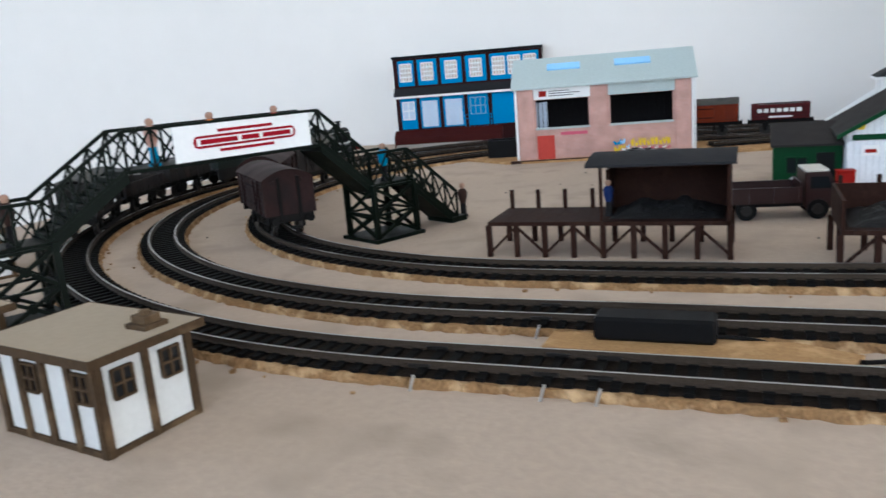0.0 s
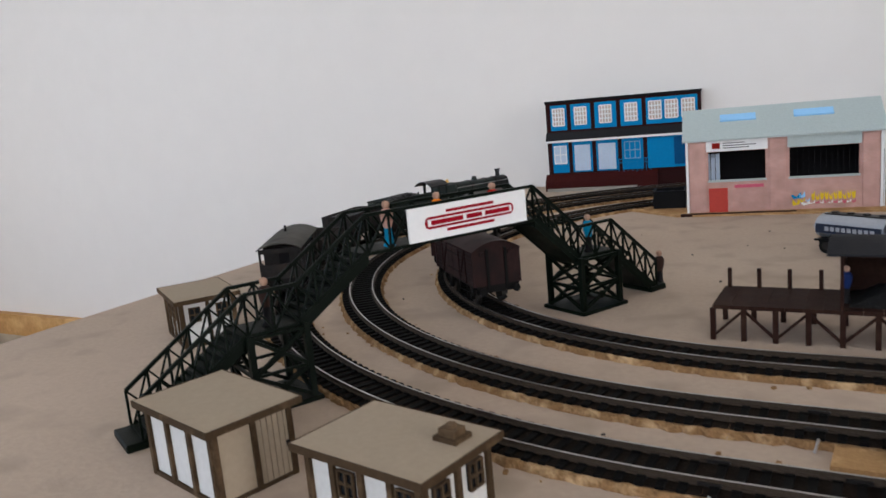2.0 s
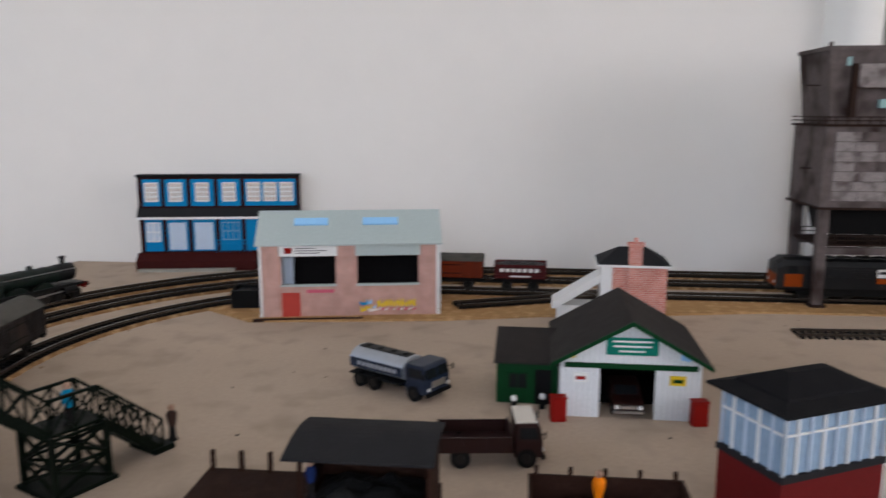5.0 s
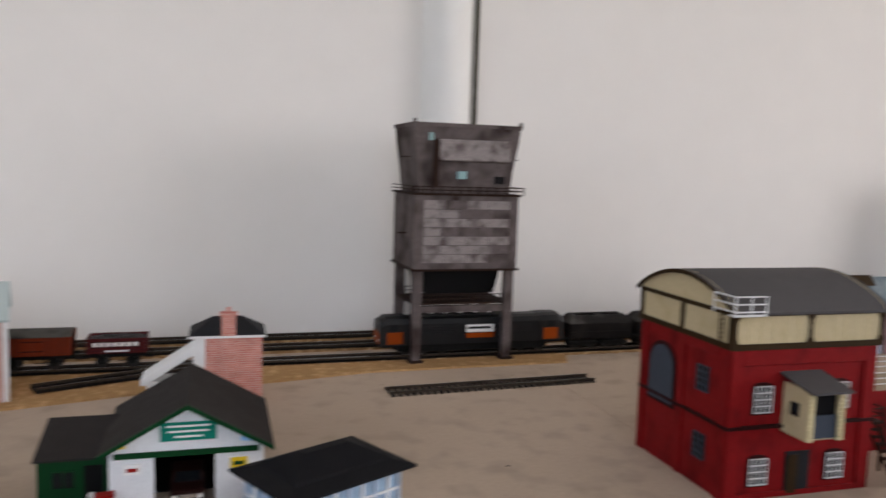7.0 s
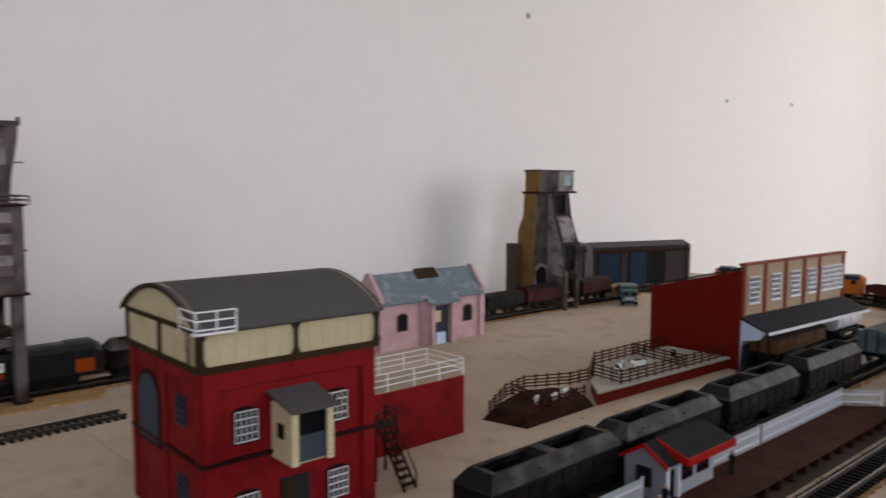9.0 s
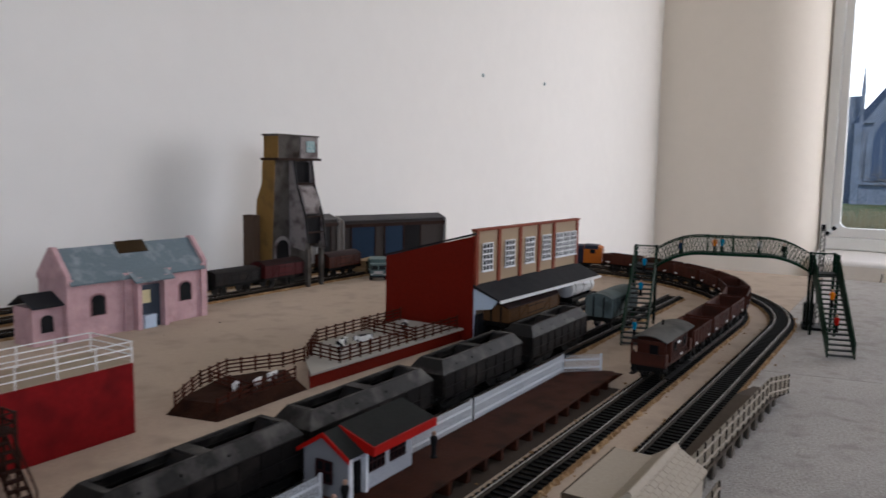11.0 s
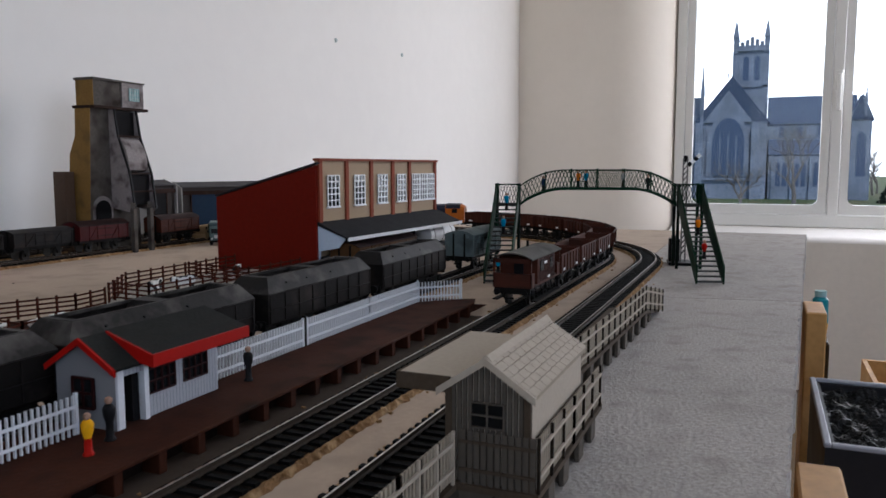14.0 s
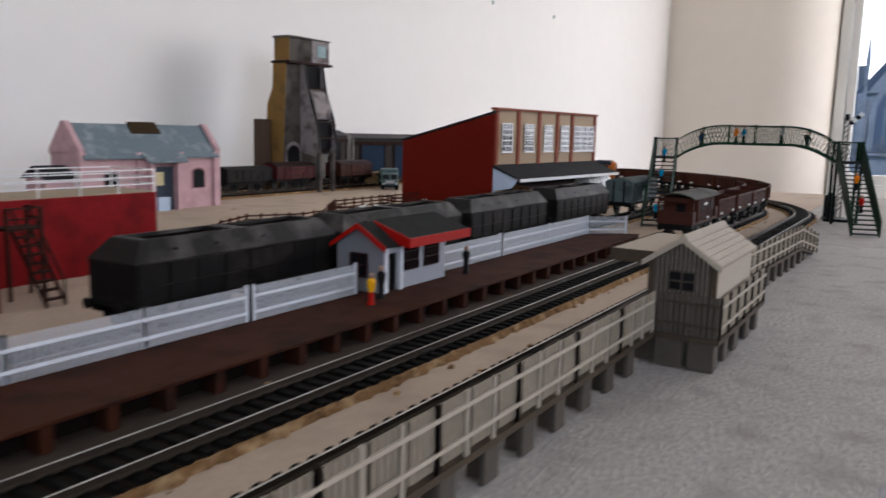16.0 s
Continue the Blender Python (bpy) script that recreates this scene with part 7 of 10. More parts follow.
def signal():
    t = thing("semaphore_signal", 1.692, 0.4565, 0, 10, "semaphore signal with a white lattice post and striped arm", "signal")
    bm = nb()
    box(bm, -0.020, 0.020, -0.014, 0.014, 0, 0.0035)
    part("base", bm, "black", t, bevel=0.0006)
    bm = nb()
    box(bm, -0.004, 0.010, 0.0, 0.013, 0.0035, 0.032)
    part("motor_housing", bm, "black", t, bevel=0.0010)
    bm = nb()
    rod(bm, (0.003, 0.0065, 0.032), (0.003, 0.0065, 0.035), 0.0035, 10)
    part("cap", bm, "black", t)
    bm = nb()
    for x in (-0.0025, 0.0025):
        for y in (-0.0065, -0.0015):
            bar(bm, (x, y, 0.0035), (x * 0.8, y, 0.131), 0.0013)
    for k in range(18):
        z0, z1 = 0.012 + k * 0.0065, 0.012 + (k + 1) * 0.0065
        for y in (-0.0065, -0.0015):
            bar(bm, (-0.0024, y, z0), (0.0024, y, z1), 0.0009)
        for x in (-0.0025, 0.0025):
            bar(bm, (x, -0.0065, z1), (x, -0.0015, z0), 0.0009)
    part("lattice_post", bm, mat("weathered_post", (0.24, 0.23, 0.22), 0.6, 0.2, 60, 0.1), t, "grey-white lattice post")
    bm = nb()
    box(bm, -0.0015, 0.0015, -0.0065, -0.0015, 0.126, 0.134)
    part("finial", bm, "black", t)
    tilt = Matrix.Translation((-0.0045, -0.004, 0.120)) @ Matrix.Rotation(radians(38), 4, "X") @ Matrix.Rotation(radians(180), 4, "X")
    for k in range(4):
        bm = nb()
        box(bm, -0.0006, 0.0006, 0.004 + k * 0.0048, 0.004 + (k + 1) * 0.0048, -0.0024, 0.0024, Matrix.Translation((-0.0045, -0.004, 0.119)) @ Matrix.Rotation(radians(180 - 44), 4, "X"))
        part("arm_band", bm, "black" if k % 2 == 0 else "white", t)
    bm = nb()
    box(bm, -0.004, 0.004, -0.010, 0.001, 0.096, 0.0975)
    part("platform", bm, "black", t)


signal()

# ---- rolling stock ----
M["wagon_red"] = mat("bauxite_paint", (0.145, 0.048, 0.032), 0.6, 0.2, 50, 0.15, second=(0.085, 0.04, 0.03), mix=0.12)
M["wagon_dark"] = mat("sooty_grey_paint", (0.05, 0.045, 0.043), 0.6, 0.25, 50, 0.2, second=(0.08, 0.06, 0.05), mix=0.1)
M["wagon_brown"] = mat("van_brown_paint", (0.068, 0.034, 0.032), 0.6, 0.25, 50, 0.2, second=(0.035, 0.026, 0.026), mix=0.12)
M["wagon_maroon"] = mat("maroon_paint", (0.16, 0.028, 0.03), 0.5, 0.12, 50, 0.1)
M["wagon_orange"] = mat("van_orange_red", (0.30, 0.055, 0.025), 0.55, 0.12, 50, 0.1)
M["hopper_grey"] = mat("hopper_weathered_grey", (0.064, 0.057, 0.053), 0.55, 0.3, 45, 0.25, second=(0.18, 0.165, 0.15), mix=0.13, stain=0.45)
# Darker, weathered copy for the upright sides, with their shade painted in.
M["hopper_side"] = mat("hopper_shaded_side", (0.033, 0.028, 0.026), 0.55, 0.35, 45, 0.25, second=(0.085, 0.07, 0.06), mix=0.10, stain=0.4)
M["van_bluegrey"] = mat("van_blue_grey", (0.16, 0.20, 0.20), 0.6, 0.15, 50, 0.15, second=(0.10, 0.12, 0.12), mix=0.1)
M["roof_weathered"] = mat("weathered_roof", (0.15, 0.145, 0.13), 0.7, 0.18, 45, 0.2, second=(0.09, 0.085, 0.08), mix=0.12)
M["loco_green"] = mat("dark_loco_green", (0.014, 0.032, 0.024), 0.42, 0.2, 60, 0.05, second=(0.02, 0.022, 0.02), mix=0.1)
M["loco_black"] = mat("loco_black", (0.012, 0.012, 0.013), 0.45, 0.25, 60, 0.1)
M["buffer_red"] = mat("buffer_beam_red", (0.30, 0.02, 0.015), 0.5, 0.1, 60, 0.05)
M["diesel_blue"] = mat("diesel_dark_blue", (0.018, 0.028, 0.085), 0.4, 0.15, 50, 0.05, second=(0.03, 0.032, 0.05), mix=0.1)
M["diesel_orange"] = mat("diesel_orange", (0.55, 0.16, 0.02), 0.45, 0.1, 50, 0.05)
M["end_orange"] = mat("end_orange_red", (0.42, 0.085, 0.02), 0.5, 0.12, 50, 0.05)
M["panel_white"] = mat("panel_white", (0.75, 0.75, 0.73), 0.5, 0.04, 50, 0.05)
M["wood_tan"] = mat("planked_tan", (0.20, 0.105, 0.05), 0.65, 0.2, 60, 0.2)
M["tank_silver"] = mat("tank_white", (0.74, 0.75, 0.76), 0.5, 0.08, 40, 0.05)


def wheel_mesh(r, spokes=0):
    bm = nb()
    rod(bm, (0, -0.0012, 0), (0, 0.0012, 0), r, 18)
    rod(bm, (0, 0.0012, 0), (0, 0.0019, 0), r + 0.0009, 18)
    rod(bm, (0, -0.0021, 0), (0, -0.0011, 0), r * 0.25, 8)
    for k in range(spokes):
        u = k * 2 * math.pi / spokes
        bar(bm, (0, -0.0014, 0), (math.cos(u) * r * 0.85, -0.0014, math.sin(u) * r * 0.85), 0.0007)
    return mesh_of(bm, "wheel", "wheel", True)


WHEEL_SMALL, WHEEL_DRIVE, WHEEL_DIESEL = wheel_mesh(0.0060), wheel_mesh(0.0120, 12), wheel_mesh(0.0068)
bm = nb()
rod(bm, (0, 0, 0), (0.0035, 0, 0), 0.0011, 8)
rod(bm, (0.0035, 0, 0), (0.0046, 0, 0), 0.0026, 12)
BUFFER = mesh_of(bm, "buffer", "underframe", True)


def wheels(t, xs, r, me):
    for x in xs:
        for side in (0, 180):
            y = 0.0092 if side else -0.0092
            again(me, "wheel", t, pose(x, y, r, 0, 0, side))


def buffers(t, half, z=0.0135, spread=0.0115):
    for e in (1, -1):
        for y in (-spread, spread):
            again(BUFFER, "buffer", t, pose(half * e, y, z, 0, 0, 0 if e > 0 else 180))


def chassis(t, L, W, axles, bogies=False, top=0.0165):
    """Solebars, headstocks, axle guards and springs, wheels, buffers and the loop couplings."""
    h = L / 2
    bm = nb()
    for y in (-1, 1):
        yy = y * (W / 2 - 0.004)
        box(bm, -h, h, min(yy, yy - y * 0.0014), max(yy, yy - y * 0.0014), top - 0.0042, top)
    for x in (-h, h - 0.0014):
        box(bm, x, x + 0.0014, -W / 2 + 0.001, W / 2 - 0.001, top - 0.0050, top)
    box(bm, -h + 0.001, h - 0.001, -W / 2 + 0.005, W / 2 - 0.005, top - 0.002, top - 0.0005)
    for x in axles:
        for y in (-1, 1):
            yy = y * 0.0118
            prism(bm, [(x - 0.0042, top - 0.003), (x + 0.0042, top - 0.003), (x + 0.0016, 0.0044), (x - 0.0016, 0.0044)], yy - 0.0004, yy + 0.0004)
            box(bm, x - 0.0017, x + 0.0017, yy - 0.0013, yy + 0.0013, 0.0044, 0.0080)
            prism(bm, [(x - 0.0065, 0.0108), (x, 0.0084), (x + 0.0065, 0.0108), (x, 0.0098)], yy - 0.0009, yy + 0.0009)
    if not bogies:
        for y in (-0.0128, 0.0128):
            bar(bm, (0, y, 0.0075), (h * 0.72, y, 0.0092), 0.0007)
            bar(bm, (h * 0.30, y * 0.9, 0.0040), (h * 0.30, y * 0.9, 0.0125), 0.0012)
    part("underframe", bm, "underframe", t)
    wheels(t, axles, 0.0060, WHEEL_SMALL)
    buffers(t, h)
    for e in (1, -1):
        bm = nb()
        bar(bm, (h * e, 0, 0.0085), ((h + 0.006) * e, 0, 0.0085), 0.0022, 0.0008)
        bar(bm, ((h + 0.006) * e, -0.0035, 0.0090), ((h + 0.006) * e, 0.0035, 0.0090), 0.0009, 0.0016)
        part("coupling", bm, "underframe", t)


def arc_roof(bm, x0, x1, half, eave, rise, th=0.0009, n=10):
    out = [(-half + 2 * half * k / n, eave + rise * (1 - (2 * k / n - 1) ** 2)) for k in range(n + 1)]
    prism(bm, out + [(y, z - th) for y, z in out[::-1]], x0, x1, "x")


def marks(t, side_y, items, material="panel_white"):
    """Plain bars where the side is lettered."""
    for x, z, w, h in items:
        bm = nb()
        s = 1 if side_y > 0 else -1
        box(bm, x, x + w, min(side_y, side_y + s * 0.0002), max(side_y, side_y + s * 0.0002), z, z + h)
        part("lettering", bm, material, t)


def open_wagon(at, material, label, L=0.072, W=0.031, top=0.0310, ribs=7, group="goods wagons", load=False, bars=(), wood=False):
    t = thing("open_wagon", *at, label, "model wagon", group)
    h, w, b = L / 2, W / 2, 0.0167
    chassis(t, L, W, (-L * 0.26, L * 0.26))
    bm = nb()
    box(bm, -h, h, -w, w, b, b + 0.0012)
    for y in (-w, w - 0.0011):
        box(bm, -h, h, y, y + 0.0011, b + 0.0012, top)
    for x in (-h, h - 0.0011):
        box(bm, x, x + 0.0011, -w + 0.0011, w - 0.0011, b + 0.0012, top)
    body = part("body", bm, material, t)
    for y in (-1, 1):
        for k in range(ribs):
            x = -h + 0.001 + (L - 0.002) * k / (ribs - 1)
            bm = nb()
            y0 = y * w
            box(bm, x - 0.0006, x + 0.0006, min(y0, y0 + y * 0.0009), max(y0, y0 + y * 0.0009), b - 0.0008, top - 0.0004)
            part("rib", bm, material, body)
        bm = nb()
        box(bm, -h - 0.0003, h + 0.0003, min(y * w, y * (w + 0.0007)), max(y * w, y * (w + 0.0007)), top - 0.0008, top + 0.0007)
        part("top_rail", bm, material, body)
    for e in (-1, 1):
        for y in (-w * 0.5, w * 0.5):
            bm = nb()
            box(bm, min(e * h, e * (h + 0.0009)), max(e * h, e * (h + 0.0009)), y - 0.0008, y + 0.0008, b - 0.0008, top)
            part("end_post", bm, material, body)
        bm = nb()
        box(bm, min(e * h, e * (h + 0.0007)), max(e * h, e * (h + 0.0007)), -w, w, top - 0.0008, top + 0.0007)
        part("top_rail", bm, material, body)
    if wood:
        for k in range(1, 5):
            z = b + (top - b) * k / 5
            for y in (-1, 1):
                bm = nb()
                box(bm, -h, h, min(y * w, y * (w + 0.0003)), max(y * w, y * (w + 0.0003)), z - 0.0002, z + 0.0002)
                part("plank_joint", bm, "black", body)
    bm = nb()
    box(bm, -h + 0.0012, h - 0.0012, -w + 0.0012, w - 0.0012, b + 0.0013, b + 0.0018)
    part("wagon_floor", bm, "wagon_dark", body)
    if load:
        bm = nb()
        bmesh.ops.create_grid(bm, x_segments=22, y_segments=10, size=0.5)
        for v in bm.verts:
            e = (1 - (2 * abs(v.co.x)) ** 4) * (1 - (2 * abs(v.co.y)) ** 4)
            v.co = Vector((v.co.x * (L - 0.003), v.co.y * (W - 0.003), top - 0.002 + 0.003 * e + 0.0018 * noise.noise((v.co.x * 30, v.co.y * 14, 2)) * e))
        part("coal_load", bm, "coal", t, "black coal load")
    for y in (-w - 0.0010, w + 0.0010):
        marks(t, y, bars)
    return t


def box_van(at, material, roof, label, L=0.078, W=0.032, eave=0.0385, rise=0.0055, group="goods wagons", planks=9, doors=True):
    t = thing("box_van", *at, label, "model wagon", group)
    h, w, b = L / 2, W / 2, 0.0165
    chassis(t, L, W, (-L * 0.27, L * 0.27))
    bm = nb()
    n = 8
    gable = [(-w, b), (w, b), (w, eave)] + [(w - 2 * w * k / n, eave + rise * (1 - (1 - 2 * k / n) ** 2)) for k in range(1, n)] + [(-w, eave)]
    prism(bm, gable, -h, h, "x")
    body = part("body", bm, material, t)
    for y in (-1, 1):
        y0, y1 = sorted((y * w, y * (w + 0.0004)))
        for k in range(1, planks):
            z = b + (eave - b) * k / planks
            bm = nb()
            box(bm, -h + 0.001, h - 0.001, y0, y1, z - 0.0002, z + 0.0002)
            part("plank_joint", bm, "black", body)
        for x in (-h + 0.0009, -L * 0.30, L * 0.30, h - 0.0009):
            bm = nb()
            y2, y3 = sorted((y * w, y * (w + 0.0009)))
            box(bm, x - 0.0008, x + 0.0008, y2, y3, b, eave - 0.0006)
            part("upright", bm, material, body)
        if doors:
            for x0, x1 in ((-L * 0.15, -0.0003), (0.0003, L * 0.15)):
                bm = nb()
                y2, y3 = sorted((y * w, y * (w + 0.0008)))
                box(bm, x0, x1, y2, y3, b + 0.001, eave - 0.002)
                door = part("door", bm, material, body)
                for u in (0.25, 0.75):
                    bm = nb()
                    z = b + (eave - b) * u
                    y4, y5 = sorted((y * (w + 0.0008), y * (w + 0.0012)))
                    box(bm, x0, x1, y4, y5, z - 0.0005, z + 0.0005)
                    part("strap", bm, "underframe", door)
        for x0, x1 in ((-L * 0.30, -L * 0.15), (L * 0.15, L * 0.30)):
            bm = nb()
            bar(bm, (x0, y * (w + 0.0004), b + 0.001), (x1, y * (w + 0.0004), eave - 0.001), 0.0009)
            part("brace", bm, material, body)
    for e in (-1, 1):
        for y in (-w * 0.4, w * 0.4):
            bm = nb()
            x0, x1 = sorted((e * h, e * (h + 0.0010)))
            box(bm, x0, x1, y - 0.0009, y + 0.0009, b - 0.003, eave + 0.001)
            part("end_post", bm, "underframe", body)
        for y in (-w * 0.62, w * 0.62):
            bm = nb()
            x0, x1 = sorted((e * h, e * (h + 0.0009)))
            box(bm, x0, x1, y - 0.0016, y + 0.0016, eave - 0.0035, eave - 0.0008)
            part("vent_hood", bm, material, body)
    bm = nb()
    arc_roof(bm, -h - 0.001, h + 0.001, w + 0.001, eave, rise + 0.0006)
    part("roof", bm, roof, t, smooth=True)
    return t


def brake_van(at, material, roof, label, L=0.092, W=0.032, group="goods wagons"):
    """A cabin with an open veranda at each end, long steps and a stove pipe."""
    t = thing("brake_van", *at, label, "model wagon", group)
    h, w, b, eave = L / 2, W / 2, 0.0165, 0.0400
    chassis(t, L, W, (-L * 0.29, L * 0.29))
    bm = nb()
    box(bm, -h, h, -w, w, b, b + 0.0015)
    part("deck", bm, material, t)
    c = h * 0.60
    bm = nb()
    box(bm, -c, c, -w, w, b + 0.0015, eave)
    cabin = part("cabin", bm, material, t)
    for y in (-1, 1):
        for k in range(1, 16):
            x = -c + 2 * c * k / 16
            bm = nb()
            y0, y1 = sorted((y * w, y * (w + 0.0003)))
            box(bm, x - 0.00018, x + 0.00018, y0, y1, b + 0.002, eave - 0.001)
            part("board_joint", bm, "black", cabin)
        for x0, x1 in ((-c * 0.72, -c * 0.40), (c * 0.40, c * 0.72)):
            bm = nb()
            y0, y1 = sorted((y * w, y * (w + 0.0005)))
            box(bm, x0, x1, y0, y1, b + 0.011, eave - 0.004)
            part("window", bm, "glass", cabin)
        bm = nb()
        y0, y1 = sorted((y * (w - 0.002), y * (w + 0.0025)))
        box(bm, -h + 0.006, h - 0.006, y0, y1, 0.0052, 0.0062)
        step = part("footboard", bm, "underframe", t)
        for x in (-c * 0.9, -c * 0.3, c * 0.3, c * 0.9):
            bm = nb()
            bar(bm, (x, y * (w - 0.001), 0.0058), (x, y * (w - 0.003), 0.0150), 0.0008)
            part("bracket", bm, "underframe", step)
    for e in (-1, 1):
        # veranda: low wall, corner posts
        bm = nb()
        x0, x1 = sorted((e * h, e * (h - 0.0012)))
        box(bm, x0, x1, -w, w, b + 0.0015, b + 0.0115)
        part("end_wall", bm, material, t)
        for y in (-w, w - 0.0016):
            bm = nb()
            box(bm, x0, x1, y, y + 0.0016, b + 0.0115, eave)
            part("corner_post", bm, material, t)
            bm = nb()
            x2, x3 = sorted((e * (c + 0.009), e * h))
            box(bm, x2, x3, y + (0 if y < 0 else 0.0006), y + (0.001 if y < 0 else 0.0016), b + 0.0015, b + 0.0115)
            part("side_wall", bm, material, t)
        bm = nb()
        box(bm, x0, x1, -w, w, eave - 0.0035, eave)
        part("end_header", bm, material, t)
        bm = nb()
        x4, x5 = sorted((e * c, e * (c + 0.0004)))
        box(bm, x4, x5, -0.004, 0.004, b + 0.002, eave - 0.006)
        part("cabin_door", bm, "inside", t)
    bm = nb()
    arc_roof(bm, -h - 0.0012, h + 0.0012, w + 0.0012, eave, 0.0048)
    part("roof", bm, roof, t, smooth=True)
    bm = nb()
    rod(bm, (c * 0.4, 0.004, eave + 0.003), (c * 0.4, 0.004, eave + 0.0095), 0.0011, 8)
    part("stove_pipe", bm, "underframe", t)
    marks(t, -w - 0.0004, [(-c * 0.3, b + 0.016, 0.008, 0.0022), (c * 0.1, b + 0.003, 0.007, 0.0018)])
    marks(t, w + 0.0004, [(-c * 0.3, b + 0.016, 0.008, 0.0022), (c * 0.1, b + 0.003, 0.007, 0.0018)])
    return t


def bogie(t, x, r=0.0060):
    bm = nb()
    for y in (-0.0122, 0.0122):
        prism(bm, [(x - 0.019, 0.0085), (x - 0.019, 0.0055), (x - 0.008, 0.0045), (x - 0.004, 0.0025), (x + 0.004, 0.0025),
                   (x + 0.008, 0.0045), (x + 0.019, 0.0055), (x + 0.019, 0.0085)], y - 0.0009, y + 0.0009)
        for dx in (-0.0115, 0.0115):
            box(bm, x + dx - 0.002, x + dx + 0.002, y - 0.0017, y + 0.0017, 0.0040, 0.0084)
    box(bm, x - 0.003, x + 0.003, -0.0122, 0.0122, 0.0060, 0.0115)
    b = part("bogie", bm, "underframe", t)
    for dx in (-0.0115, 0.0115):
        for side in (0, 180):
            again(WHEEL_SMALL, "wheel", b, pose(x + dx, 0.0092 if side else -0.0092, r, 0, 0, side))


def hopper(at, label, L=0.138):
    """A bogie hopper with sloping shoulders and two open hatches."""
    t = thing("hopper_wagon", *at, label, "model wagon", "bogie hoppers")
    h = L / 2
    rings = [(h - 0.004, 0.0145, 0.0115), (h - 0.001, 0.0162, 0.0135), (h - 0.001, 0.0165, 0.0325), (h - 0.009, 0.0102, 0.0425)]
    bm = nb()
    loops = [[bm.verts.new((sx * a, sy * b, z)) for sx, sy in ((-1, -1), (1, -1), (1, 1), (-1, 1))] for a, b, z in rings]
    for lo, hi in zip(loops[:2], loops[1:3]):
        for k in range(4):
            bm.faces.new((lo[k], lo[(k + 1) % 4], hi[(k + 1) % 4], hi[k]))
    for v in loops[3]:
        bm.verts.remove(v)
    bm.faces.new(loops[0][::-1])
    body = part("body", bm, "hopper_side", t)
    # sloping shoulders, rounded where they meet the sides
    bm = nb()
    (a2, b2, z2), (a, b, z) = rings[2], rings[3]
    shoulder = [(a2, b2, z2), (a2 + 0.0002, b2 + 0.0003, z2 + 0.0006), (a2 - 0.0006, b2 - 0.0003, z2 + 0.0016), (a + 0.0006, b + 0.0006, z - 0.0005), (a, b, z)]
    hoops = [[bm.verts.new((sx * p, sy * q, h3)) for sx, sy in ((-1, -1), (1, -1), (1, 1), (-1, 1))] for p, q, h3 in shoulder]
    for lo, hi in zip(hoops, hoops[1:]):
        for k in range(4):
            bm.faces.new((lo[k], lo[(k + 1) % 4], hi[(k + 1) % 4], hi[k]))
    part("shoulder", bm, "hopper_grey", t, "dusty grey sloping shoulders")
    hatch = [(-a + 0.004, -0.004), (0.006, a - 0.004)]
    for n, (x0, x1) in enumerate(((-a, hatch[0][0]), (hatch[0][1], hatch[1][0]), (hatch[1][1], a))):
        bm = nb()
        box(bm, x0, x1, -b, b, z - 0.0014, z + 0.0002)
        part("top_plate", bm, "hopper_grey", body)
    for x0, x1 in hatch:
        for y0, y1 in ((-b, -b + 0.0016), (b - 0.0016, b)):
            bm = nb()
            box(bm, x0, x1, y0, y1, z - 0.0014, z + 0.0002)
            part("hatch_rim", bm, "hopper_grey", body)
        # sloping plates inside the hatch
        bm = nb()
        m = (x0 + x1) / 2
        prism(bm, [(x0, z - 0.0015), (x0, z - 0.002), (m - 0.012, 0.016), (m + 0.012, 0.016), (x1, z - 0.002), (x1, z - 0.0015),
                   (m + 0.012, 0.0168), (m - 0.012, 0.0168)], -b, b)
        part("hatch_slope", bm, "wagon_dark", body)
    for y in (-1, 1):
        for k in range(9):
            x = -h + 0.003 + (L - 0.006) * k / 8
            bm = nb()
            y0, y1 = sorted((y * 0.0163, y * 0.0170))
            box(bm, x - 0.0004, x + 0.0004, y0, y1, 0.0138, 0.0322)
            part("rib", bm, "hopper_side", body)
        for z0 in (0.0215, 0.0318):
            bm = nb()
            y0, y1 = sorted((y * 0.0162, y * 0.0170))
            box(bm, -h + 0.002, h - 0.002, y0, y1, z0, z0 + 0.0008)
            part("seam", bm, "hopper_side", body)
        for x in (-0.012, 0.02, 0.045):
            bm = nb()
            rod(bm, (x, y * 0.0136, 0.0372), (x, y * 0.0142, 0.0380), 0.0008, 6)
            part("lug", bm, "black", body)
    bm = nb()
    box(bm, -h, h, -0.009, 0.009, 0.0095, 0.0125)
    for x in (-h, h - 0.0016):
        box(bm, x, x + 0.0016, -0.0145, 0.0145, 0.0095, 0.0155)
    for x in (-0.022, 0.022):
        prism(bm, [(x - 0.016, 0.0116), (x + 0.016, 0.0116), (x + 0.006, 0.0035), (x - 0.006, 0.0035)], -0.012, 0.012)
    part("underframe", bm, "underframe", t)
    for x in (-h + 0.024, h - 0.024):
        bogie(t, x)
    buffers(t, h)
    return t


